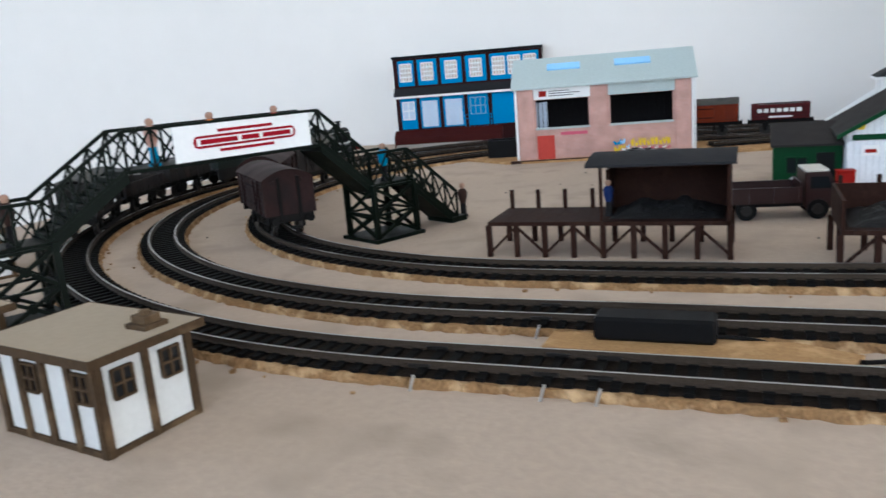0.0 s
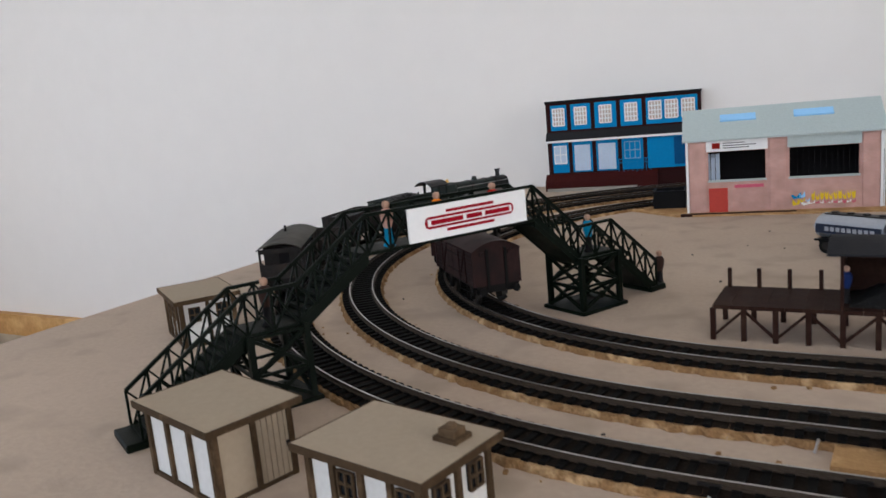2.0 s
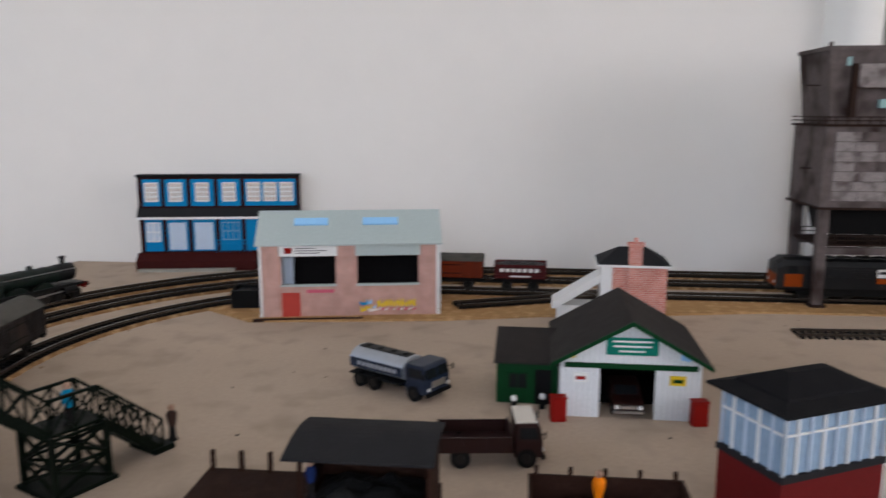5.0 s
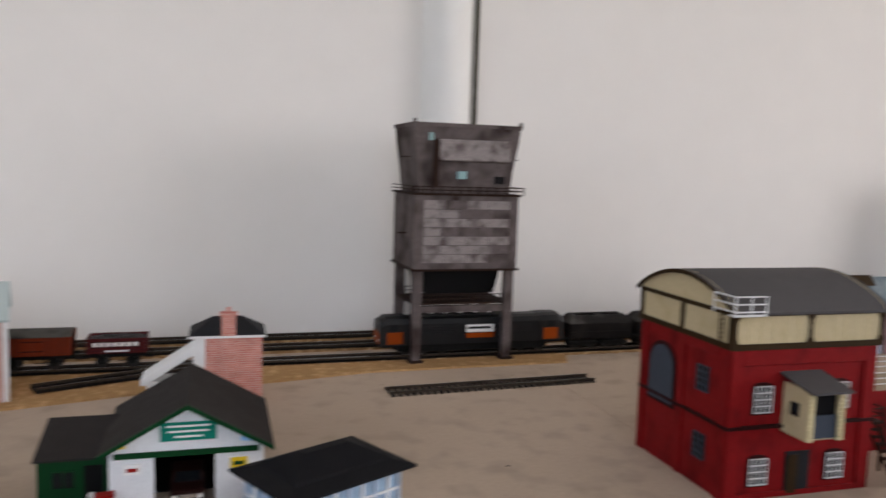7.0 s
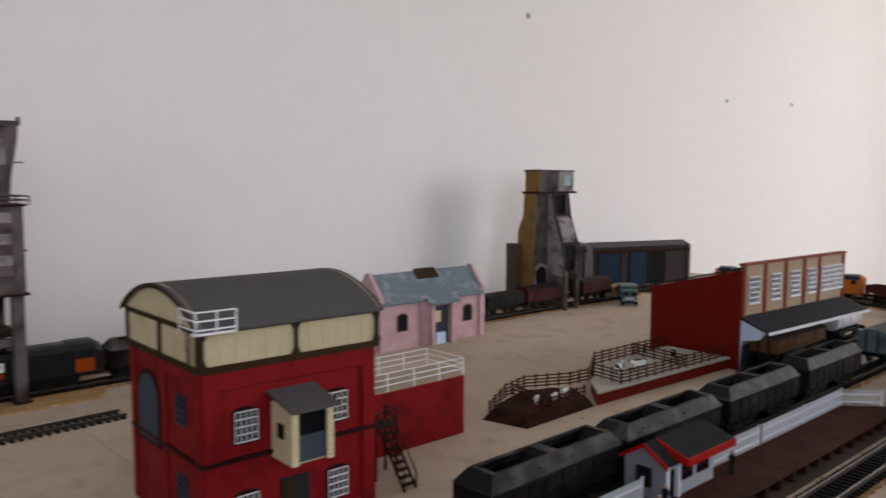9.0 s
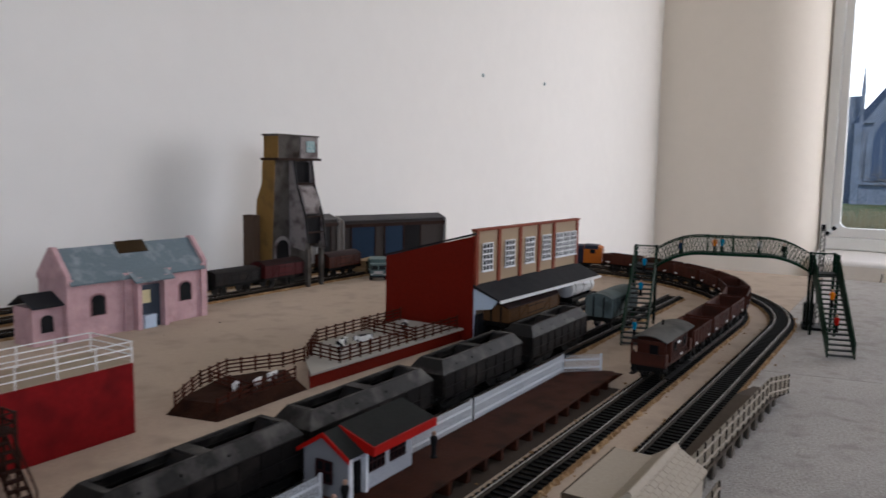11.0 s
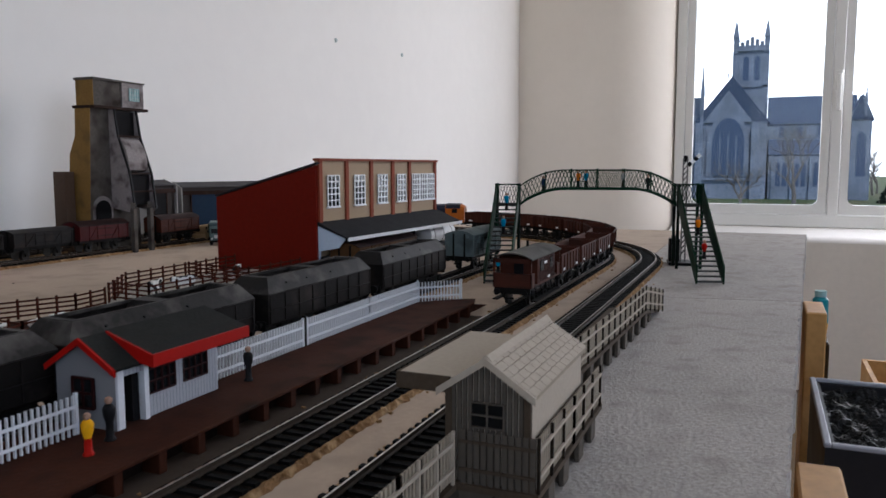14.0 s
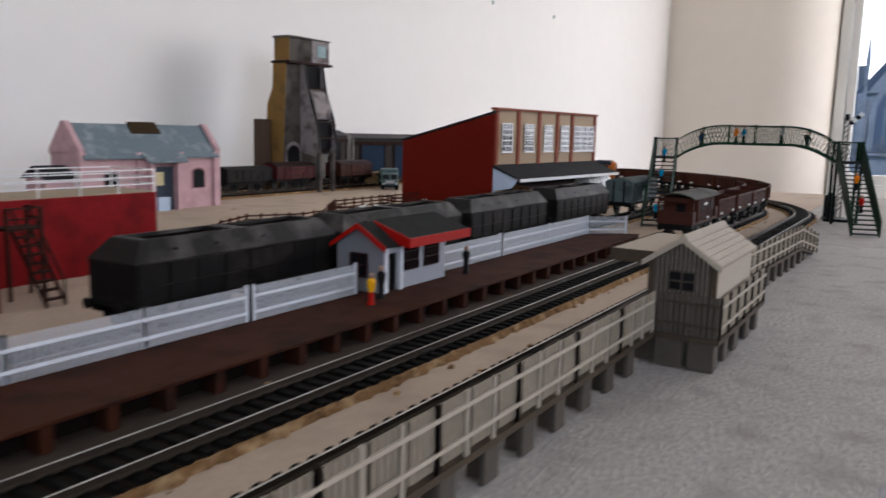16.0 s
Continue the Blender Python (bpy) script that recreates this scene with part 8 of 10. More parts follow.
def tank_wagon(at, label):
    t = thing("tank_wagon", *at, label, "model wagon", "goods wagons")
    L = 0.086
    chassis(t, L, 0.030, (-0.024, 0.024))
    bm = nb()
    rod(bm, (-0.039, 0, 0.0285), (0.039, 0, 0.0285), 0.0118, 20)
    rod(bm, (0.039, 0, 0.0285), (0.0415, 0, 0.0285), 0.0118, 20, 0.006)
    rod(bm, (-0.039, 0, 0.0285), (-0.0415, 0, 0.0285), 0.0118, 20, 0.006)
    tank = part("tank", bm, "tank_silver", t, "white tank barrel", smooth=True)
    for x in (-0.028, 0, 0.028):
        bm = nb()
        rod(bm, (x - 0.0005, 0, 0.0285), (x + 0.0005, 0, 0.0285), 0.0121, 20)
        part("band", bm, "underframe", tank)
    bm = nb()
    rod(bm, (0, 0, 0.039), (0, 0, 0.0440), 0.0038, 12)
    part("dome", bm, "tank_silver", t)
    for x in (-0.030, 0.030):
        bm = nb()
        box(bm, x - 0.002, x + 0.002, -0.009, 0.009, 0.0165, 0.0200)
        part("saddle", bm, "underframe", t)
    return t


def steam_loco(at, label):
    """A tender engine, running towards +x."""
    t = thing("steam_locomotive", *at, label, "model locomotive")
    bm = nb()
    rod(bm, (-0.030, 0, 0.0300), (0.040, 0, 0.0300), 0.0105, 22, 0.0092)
    part("boiler", bm, "loco_green", t, "dark green boiler", smooth=True)
    bm = nb()
    rod(bm, (0.040, 0, 0.0300), (0.060, 0, 0.0300), 0.0098, 22)
    rod(bm, (0.060, 0, 0.0300), (0.0622, 0, 0.0300), 0.0084, 22, 0.0070)
    rod(bm, (0.0622, 0, 0.0300), (0.0640, 0, 0.0300), 0.0012, 8)
    part("smokebox", bm, "loco_black", t, smooth=True)
    bm = nb()
    prism(bm, [(-0.0115, 0.0170), (0.0115, 0.0170), (0.0118, 0.0310), (0.0098, 0.0390), (0.0050, 0.0415), (-0.0050, 0.0415), (-0.0098, 0.0390), (-0.0118, 0.0310)], -0.046, -0.028, "x")
    part("firebox", bm, "loco_green", t, bevel=0.0006)
    bm = nb()
    rod(bm, (0.050, 0, 0.0385), (0.050, 0, 0.0465), 0.0030, 14, 0.0026)
    rod(bm, (0.050, 0, 0.0465), (0.050, 0, 0.0485), 0.0038, 14)
    part("chimney", bm, "loco_black", t, smooth=True)
    bm = nb()
    rod(bm, (0.010, 0, 0.0385), (0.010, 0, 0.0440), 0.0042, 14, 0.0026)
    part("dome", bm, "loco_green", t, smooth=True)
    bm = nb()
    rod(bm, (-0.034, 0, 0.0410), (-0.034, 0, 0.0455), 0.0022, 10, 0.0017)
    part("safety_valve", bm, "brass", t)
    for x in (-0.024, -0.002, 0.026, 0.040):
        bm = nb()
        rod(bm, (x - 0.0004, 0, 0.0300), (x + 0.0004, 0, 0.0300), 0.0108 if x < 0 else 0.0102, 22)
        part("boiler_band", bm, "loco_black", t)
    bm = nb()
    for y in (-1, 1):
        bar(bm, (-0.028, y * 0.0112, 0.0345), (0.058, y * 0.0105, 0.0345), 0.0006)
    part("handrail", bm, "steel", t)
    bm = nb()
    box(bm, -0.074, 0.066, -0.0150, 0.0150, 0.0172, 0.0184)
    for y in (-0.0150, 0.0142):
        box(bm, -0.074, 0.066, y, y + 0.0008, 0.0158, 0.0172)
    part("footplate", bm, "loco_black", t)
    bm = nb()
    for y in (-0.0146, 0.0134):
        box(bm, -0.070, -0.046, y, y + 0.0012, 0.0184, 0.0315)
        box(bm, -0.0485, -0.046, y, y + 0.0012, 0.0315, 0.0415)
        box(bm, -0.0605, -0.0570, y, y + 0.0012, 0.0315, 0.0415)
        box(bm, -0.070, -0.0680, y, y + 0.0012, 0.0315, 0.0345)
    box(bm, -0.0472, -0.046, -0.0134, 0.0134, 0.0184, 0.0420)
    part("cab", bm, "loco_green", t)
    bm = nb()
    arc_roof(bm, -0.072, -0.045, 0.0156, 0.0418, 0.0055)
    part("cab_roof", bm, "loco_black", t, smooth=True)
    drive = (-0.044, -0.013, 0.018)
    for x in drive:
        for y in (-1, 1):
            bm = nb()
            y0, y1 = sorted((y * 0.0100, y * 0.0140))
            pts = [(x + 0.0132 * math.cos(k * math.pi / 10), 0.0128 + 0.0125 * math.sin(k * math.pi / 10)) for k in range(1, 10)]
            pts = [(x + 0.0118, 0.0184)] + [p for p in pts if p[1] > 0.0184] + [(x - 0.0118, 0.0184)]
            prism(bm, pts, y0, y1)
            part("splasher", bm, "loco_green", t)
    wheels(t, drive, 0.0120, WHEEL_DRIVE)
    wheels(t, (0.036, 0.058), 0.0060, WHEEL_SMALL)
    for y in (-0.0130, 0.0130):
        bm = nb()
        bar(bm, (drive[0], y, 0.0095), (drive[2], y, 0.0095), 0.0008, 0.0016)
        part("coupling_rod", bm, "steel", t)
        bm = nb()
        bar(bm, (drive[1], y * 1.08, 0.0100), (0.040, y * 1.08, 0.0115), 0.0008, 0.0014)
        part("connecting_rod", bm, "steel", t)
        bm = nb()
        rod(bm, (0.039, y * 1.02, 0.0118), (0.055, y * 1.02, 0.0118), 0.0040, 12)
        part("cylinder", bm, "loco_black", t, smooth=True)
    bm = nb()
    box(bm, 0.066, 0.0676, -0.0152, 0.0152, 0.0105, 0.0178)
    part("buffer_beam", bm, "buffer_red", t, "red buffer beam")
    for y in (-0.0115, 0.0115):
        again(BUFFER, "buffer", t, pose(0.0676, y, 0.0140))
    bm = nb()
    box(bm, -0.070, 0.062, -0.0062, 0.0062, 0.0090, 0.0172)
    box(bm, 0.030, 0.064, -0.0045, 0.0045, 0.0050, 0.0090)
    part("frame", bm, "loco_black", t)
    bm = nb()
    box(bm, -0.066, -0.050, -0.0152, -0.0147, 0.0225, 0.0255)
    part("number_plate", bm, "wheel", t)
    return t


def tender(at, label):
    t = thing("tender", *at, label, "model locomotive")
    L, h = 0.084, 0.042
    bm = nb()
    box(bm, -h, h, -0.0150, 0.0150, 0.0160, 0.0180)
    for y in (-0.0150, 0.0138):
        box(bm, -h, h - 0.004, y, y + 0.0012, 0.0180, 0.0345)
    box(bm, -h, -h + 0.0012, -0.0138, 0.0138, 0.0180, 0.0345)
    box(bm, h - 0.012, h - 0.0108, -0.0138, 0.0138, 0.0180, 0.0330)
    box(bm, -h + 0.0012, -h + 0.018, -0.0138, 0.0138, 0.0300, 0.0312)
    body = part("body", bm, "loco_green", t)
    for y in (-1, 1):
        bm = nb()
        prism(bm, [(y * 0.0150, 0.0345), (y * 0.0164, 0.0368), (y * 0.0158, 0.0370), (y * 0.0140, 0.0345)], -h, h - 0.010, "x")
        part("coal_rail", bm, "loco_green", body)
    bm = nb()
    bmesh.ops.create_grid(bm, x_segments=20, y_segments=10, size=0.5)
    for v in bm.verts:
        e = (1 - (2 * abs(v.co.x)) ** 4) * (1 - (2 * abs(v.co.y)) ** 4)
        v.co = Vector((v.co.x * 0.050 + 0.003, v.co.y * 0.0270, 0.030 + 0.009 * e + 0.003 * noise.noise((v.co.x * 20, v.co.y * 12, 5)) * e))
    part("coal_load", bm, "coal", t, "black coal heap")
    bm = nb()
    for y in (-0.0128, 0.0112):
        box(bm, -h + 0.002, h - 0.002, y, y + 0.0016, 0.0050, 0.0160)
    box(bm, -h - 0.0012, -h, -0.0150, 0.0150, 0.0110, 0.0175)
    part("frame", bm, "loco_black", t)
    wheels(t, (-0.027, 0.0, 0.027), 0.0070, WHEEL_DIESEL)
    for y in (-0.0115, 0.0115):
        again(BUFFER, "buffer", t, pose(-h - 0.0012, y, 0.0140, 0, 0, 180))
    return t


def diesel(at, body_mat, end_mat, label, L=0.272, panel=False):
    """A long diesel with a cab at each end and a stepped roof between them."""
    t = thing("diesel_locomotive", *at, label, "model locomotive", "diesel locomotives")
    h, w, b = L / 2, 0.0165, 0.0130

    def loft(bm, sections):
        prev = None
        for x, k, top in sections:
            ring = [(-w * k, b), (w * k, b), (w * k, top - 0.008), (w * k * 0.86, top - 0.0022), (w * k * 0.45, top), (-w * k * 0.45, top), (-w * k * 0.86, top - 0.0022), (-w * k, top - 0.008)]
            ring = [bm.verts.new((x, y, z)) for y, z in ring]
            if prev:
                for i in range(8):
                    bm.faces.new((prev[i], prev[(i + 1) % 8], ring[(i + 1) % 8], ring[i]))
            else:
                bm.faces.new(ring[::-1])
            prev = ring
        bm.faces.new(prev)

    bm = nb()
    loft(bm, [(-h + 0.036, 0.97, 0.0465), (h - 0.036, 0.97, 0.0465)])
    body = part("body", bm, body_mat, t, bevel=0.0)
    for e in (-1, 1):
        bm = nb()
        loft(bm, [(e * (h - 0.0358), 1.0, 0.0470), (e * (h - 0.010), 1.0, 0.0470), (e * (h - 0.0015), 0.95, 0.0430)])
        cab = part("cab", bm, body_mat if panel else end_mat, t, "" if panel else "bright cab end")
        if panel:
            for y in (-1, 1):
                bm = nb()
                y0, y1 = sorted((y * (w - 0.0004), y * (w + 0.0003)))
                x0, x1 = sorted((e * (h - 0.030), e * (h - 0.0105)))
                box(bm, x0, x1, y0, y1, 0.0150, 0.0295)
                part("end_panel", bm, end_mat, cab, "orange-red end panel")
            bm = nb()
            x0, x1 = sorted((e * (h - 0.004), e * (h - 0.0008)))
            box(bm, x0, x1, -0.0145, 0.0145, 0.0150, 0.0290)
            part("nose_panel", bm, end_mat, cab, "orange-red nose panel")
        bm = nb()
        prism(bm, [(-w * 1.02, 0.0390), (-w * 0.88, 0.0455), (-w * 0.46, 0.0477), (w * 0.46, 0.0477), (w * 0.88, 0.0455), (w * 1.02, 0.0390), (w * 0.8, 0.0385), (-w * 0.8, 0.0385)],
              min(e * (h - 0.035), e * (h - 0.009)), max(e * (h - 0.035), e * (h - 0.009)), "x")
        part("cab_roof", bm, body_mat, cab)
        for y in (-1, 1):
            bm = nb()
            y0, y1 = sorted((y * (w - 0.0004), y * (w + 0.0003)))
            x0, x1 = sorted((e * (h - 0.024), e * (h - 0.014)))
            box(bm, x0, x1, y0, y1, 0.0310, 0.0385)
            part("side_window", bm, "glass", cab)
            bm = nb()
            x0, x1 = sorted((e * (h - 0.0040), e * (h - 0.0015)))
            prism(bm, [(y * 0.0015, 0.0315), (y * 0.0135, 0.0310), (y * 0.0125, 0.0400), (y * 0.0015, 0.0410)], x0, x1, "x")
            part("windscreen", bm, "glass", cab)
            bm = nb()
            rod(bm, (e * (h - 0.004), y * 0.0105, 0.0195), (e * (h - 0.0006), y * 0.0105, 0.0195), 0.0018, 10)
            part("headlight", bm, "panel_white", cab)
    for k in range(4):
        bm = nb()
        x = -h * 0.5 + k * h * 0.16
        rod(bm, (x, 0, 0.0460), (x, 0, 0.0474), 0.0090, 18)
        part("fan_grille", bm, "roof_weathered", body)
    for x0, x1 in ((-h * 0.62, -h * 0.16), (-h * 0.02, h * 0.22), (h * 0.34, h * 0.62)):
        for y in (-1, 1):
            bm = nb()
            y0, y1 = sorted((y * w * 0.965, y * (w * 0.97 + 0.0004)))
            box(bm, x0, x1, y0, y1, 0.0245, 0.0365)
            g = part("louvre", bm, "loco_black", body)
            for k in range(5):
                z = 0.0257 + k * 0.0022
                bm = nb()
                y2, y3 = sorted((y * (w * 0.97 + 0.0004), y * (w * 0.97 + 0.0009)))
                box(bm, x0, x1, y2, y3, z, z + 0.0008)
                part("slat", bm, body_mat, g)
    bm = nb()
    box(bm, h * 0.24, h * 0.36, -0.008, 0.008, 0.0462, 0.0490)
    part("exhaust_box", bm, "roof_weathered", body)
    for y in (-1, 1):
        s = y * (w * 0.97 + 0.0010)
        if panel:
            marks(t, s, [(-0.012, 0.0270, 0.036, 0.0095)])
            marks(t, s * 1.001 + y * 0.0002, [(-0.010, 0.0310, 0.030, 0.0030)], "loco_black")
            marks(t, s, [(-0.012, 0.0200, 0.036, 0.0060)], end_mat)
        else:
            marks(t, s, [(-h * 0.5 + k * 0.012, 0.0270, 0.009, 0.0085) for k in range(4)] + [(h * 0.40 + k * 0.005, 0.0300, 0.0035, 0.0050) for k in range(5)], end_mat)
    bm = nb()
    box(bm, -h + 0.003, h - 0.003, -w + 0.002, w - 0.002, 0.0105, 0.0132)
    box(bm, -0.036, 0.036, -0.0135, 0.0135, 0.0045, 0.0107)
    part("underframe", bm, "underframe", t)
    for x in (-h + 0.058, h - 0.058):
        bm = nb()
        for y in (-0.0125, 0.0125):
            prism(bm, [(x - 0.033, 0.0100), (x - 0.033, 0.0060), (x - 0.020, 0.0040), (x + 0.020, 0.0040), (x + 0.033, 0.0060), (x + 0.033, 0.0100)], y - 0.001, y + 0.001)
            for dx in (-0.024, 0.0, 0.024):
                box(bm, x + dx - 0.0028, x + dx + 0.0028, y - 0.0019, y + 0.0019, 0.0042, 0.0092)
        box(bm, x - 0.004, x + 0.004, -0.0125, 0.0125, 0.0065, 0.0106)
        bo = part("bogie", bm, "underframe", t)
        for dx in (-0.024, 0.0, 0.024):
            for side in (0, 180):
                again(WHEEL_DIESEL, "wheel", bo, pose(x + dx, 0.0092 if side else -0.0092, 0.0068, 0, 0, side))
    buffers(t, h - 0.002, 0.0140)
    return t


def on(name, s, L=0.07, back=False):
    """Place and heading of a vehicle whose middle is s along a line."""
    line = LINES[name]
    a, b = line.at(s - L * 0.33)[0], line.at(s + L * 0.33)[0]
    m, d = (a + b) / 2, (b - a)
    return m.x, m.y, RAIL_TOP, math.degrees(math.atan2(d.y, d.x)) + (180 if back else 0)


def spot(p):
    return pose(p[0], p[1], p[2], 0, 0, p[3])


# steam train on the outer oval, on the west curve
OUT = LINES["outer"]
s_loco = OUT.near(-0.383, 1.105)
steam_loco(on("outer", s_loco, 0.12, True), "weathered dark green steam locomotive on the outer curve")
tender(on("outer", s_loco + 0.116, 0.08, True), "dark green tender heaped with coal behind the locomotive")
open_wagon(on("outer", s_loco + 0.212, 0.07, True), "wagon_dark", "sooty grey mineral wagon with coal behind a tender", top=0.0345, load=True)
open_wagon(on("outer", s_loco + 0.297, 0.07, True), "wagon_dark", "low sooty black open wagon in the steam train", top=0.0270, L=0.070)
brake_van(on("outer", s_loco + 0.392, 0.09, True), "wagon_dark", "roof_weathered", "sooty dark brake van at the steam train's tail")

# goods train on the middle oval, on its way into the east curve
s_van = LINES["middle"].near(1.330, 0.546)
brake_van(on("middle", s_van, 0.09), "wagon_red", "roof_weathered", "red-brown brake van with a grey roof at the goods train's tail")
first = open_wagon(on("middle", s_van + 0.089), "wagon_red", "empty red-brown steel open wagon in a goods train", L=0.074, top=0.0330, bars=[(-0.030, 0.0185, 0.006, 0.002), (0.020, 0.0185, 0.007, 0.002)])
for k in range(1, 9):
    copy_thing(first, spot(on("middle", s_van + 0.089 + 0.0855 * k)))
diesel(on("middle", s_van + 0.089 + 0.0855 * 8 + 0.186, 0.27), "diesel_blue", "diesel_orange", "dark blue diesel locomotive with orange cab ends")

# stock standing on the sidings
INN = LINES["inner"]
s_end = INN.near(-0.078, 0.683)
box_van(on("inner", s_end + 0.033, 0.078, True), "wagon_brown", "wagon_brown", "dark brown planked van standing on the inner curve", L=0.084, eave=0.040)
box_van(on("inner", s_end + 0.152, 0.08, True), "wagon_brown", "wagon_brown", "dark brown planked van with a curved roof", L=0.086, eave=0.039, rise=0.0065)
box_van(on("inner", s_end + 0.250, 0.08, True), "wagon_dark", "roof_weathered", "dark van with a high pale grey curved roof", L=0.09, eave=0.041, rise=0.0085)
box_van(on("inner", INN.near(0.150, 1.2175), 0.07), "wagon_orange", "roof_weathered", "orange-red van standing behind the pink depot", L=0.074, eave=0.037)
open_wagon(on("inner", INN.near(0.231, 1.2165), 0.06), "wagon_maroon", "maroon lettered open wagon on the back siding", L=0.060, top=0.0325, wood=True, load=True, ribs=5,
           bars=[(-0.024 + 0.0068 * k, 0.0245, 0.0048, 0.0042) for k in range(7)] + [(-0.012, 0.0185, 0.024, 0.0018)])
diesel(on("inner", INN.near(0.642, 1.2165), 0.24), "loco_black", "end_orange", "black diesel locomotive with orange end panels under the coaling tower", L=0.244, panel=True)
grey_hopper = hopper(on("inner", INN.near(0.815, 1.216), 0.09), "small grey covered hopper wagon beside a diesel", L=0.092)
copy_thing(grey_hopper, spot(on("inner", INN.near(0.913, 1.216), 0.09)))
box_van(on("inner", INN.near(1.395, 1.2085), 0.08), "wagon_dark", "wagon_dark", "sooty black van standing by the wagon hoist", L=0.086, eave=0.034, rise=0.003)
box_van(on("inner", INN.near(1.300, 1.209), 0.08), "wagon_dark", "wagon_dark", "sooty black van beside another on the siding", L=0.078, eave=0.033, rise=0.003)
box_van(on("inner", INN.near(1.492, 1.208), 0.08), "wagon_maroon", "wagon_brown", "dark red-brown van under the wagon hoist", L=0.084, eave=0.036)
box_van(on("inner", INN.near(1.640, 1.207), 0.08), "wagon_red", "wagon_brown", "red-brown planked van past the wagon hoist", L=0.084, eave=0.036)
h1 = hopper(on("inner", INN.near(0.872, 0.664), 0.13), "dark grey bogie hopper wagon with two open hatches", L=0.140)
for x, L in ((1.016, 0.14), (1.168, 0.14), (1.328, 0.14)):
    m = spot(on("inner", INN.near(x, 0.666), L))
    copy_thing(h1, m)
box_van(on("inner", INN.near(1.522, 0.666), 0.09), "van_bluegrey", "van_bluegrey", "weathered blue-grey van behind the hopper wagons", L=0.094, eave=0.040, rise=0.004)

# short siding before the factory
track("works", [(1.34 + 0.02 * k, 0.752) for k in range(23)], "short works siding of railway track", None)
box_van((1.447, 0.752, RAIL_TOP, 0), "wood_tan", "wagon_brown", "tan planked van with a dark roof before the factory", L=0.140, eave=0.033, rise=0.004, planks=6)
tank_wagon((1.612, 0.752, RAIL_TOP, 0), "white tank wagon beside the factory canopy")


# ---- road vehicles ----
M["lorry_blue"] = mat("lorry_dark_blue", (0.03, 0.05, 0.10), 0.35, 0.12, 60, 0.05)
M["lorry_silver"] = mat("lorry_silver", (0.40, 0.42, 0.45), 0.35, 0.12, 60, 0.05, metal=0.4)
M["lorry_maroon"] = mat("lorry_maroon", (0.055, 0.016, 0.014), 0.4, 0.15, 60, 0.05)
M["lorry_cream"] = mat("lorry_cream", (0.66, 0.62, 0.56), 0.5, 0.08, 60, 0.05)
M["lorry_teal"] = mat("lorry_teal", (0.15, 0.22, 0.22), 0.45, 0.15, 60, 0.05)
M["lorry_green"] = mat("lorry_green", (0.035, 0.06, 0.02), 0.45, 0.15, 60, 0.05)
bm = nb()
rod(bm, (0, -0.0022, 0), (0, 0.0022, 0), 0.0062, 18)
TYRE = mesh_of(bm, "tyre", "black", True)
bm = nb()
rod(bm, (0, -0.0026, 0), (0, -0.0018, 0), 0.0034, 12)
RIM = mesh_of(bm, "rim", "wheel", True)


def road_wheels(t, xs, half):
    for x in xs:
        for s in (-1, 1):
            w = again(TYRE, "wheel", t, pose(x, s * half, 0.0062, 0, 0, 0 if s < 0 else 180))
            again(RIM, "rim", w, pose(0, 0, 0))


def lorry_cab(t, x0, x1, w, material, roof=None):
    bm = nb()
    z0, z1 = 0.0065, 0.0290
    prism(bm, [(x0, z0), (x1, z0), (x1, 0.0185), (x1 - 0.0022, z1 - 0.002), (x1 - 0.004, z1), (x0, z1)], -w, w)
    cab = part("cab", bm, material, t, bevel=0.0008)
    if roof:
        bm = nb()
        box(bm, x0 + 0.0005, x1 - 0.004, -w + 0.0008, w - 0.0008, z1, z1 + 0.0012)
        part("cab_roof", bm, roof, cab)
    for s in (-1, 1):
        bm = nb()
        y0, y1 = sorted((s * (w - 0.0004), s * (w + 0.0003)))
        prism(bm, [(x0 + 0.003, 0.0190), (x1 - 0.0025, 0.0190), (x1 - 0.0045, 0.0262), (x0 + 0.003, 0.0262)], y0, y1)
        part("side_window", bm, "glass", cab)
        bm = nb()
        bar(bm, (x1 - 0.0001, s * 0.0012, 0.0192), (x1 - 0.0021, s * 0.0012, 0.0262), 0.0003)
        v = [bm.verts.new(p) for p in ((x1 + 0.0003, s * 0.0010, 0.0192), (x1 + 0.0003, s * (w - 0.0015), 0.0192), (x1 - 0.0017, s * (w - 0.0015), 0.0262), (x1 - 0.0017, s * 0.0010, 0.0262))]
        bm.faces.new(v)
        part("windscreen", bm, "glass", cab)
        bm = nb()
        rod(bm, (x1, s * (w - 0.003), 0.0110), (x1 + 0.0008, s * (w - 0.003), 0.0110), 0.0014, 10)
        part("headlight", bm, "panel_white", cab)
        bm = nb()
        bar(bm, (x1 - 0.003, s * w, 0.0230), (x1 + 0.001, s * (w + 0.003), 0.0230), 0.0005)
        box(bm, x1 + 0.0004, x1 + 0.0012, s * (w + 0.0030) - 0.0009, s * (w + 0.0030) + 0.0009, 0.0205, 0.0250)
        part("mirror", bm, "black", cab)
    bm = nb()
    box(bm, x1, x1 + 0.0006, -w * 0.55, w * 0.55, 0.0115, 0.0165)
    part("grille", bm, "steel", cab)
    bm = nb()
    box(bm, x1 - 0.001, x1 + 0.0014, -w, w, 0.0055, 0.0082)
    part("bumper", bm, "black", cab)
    return cab


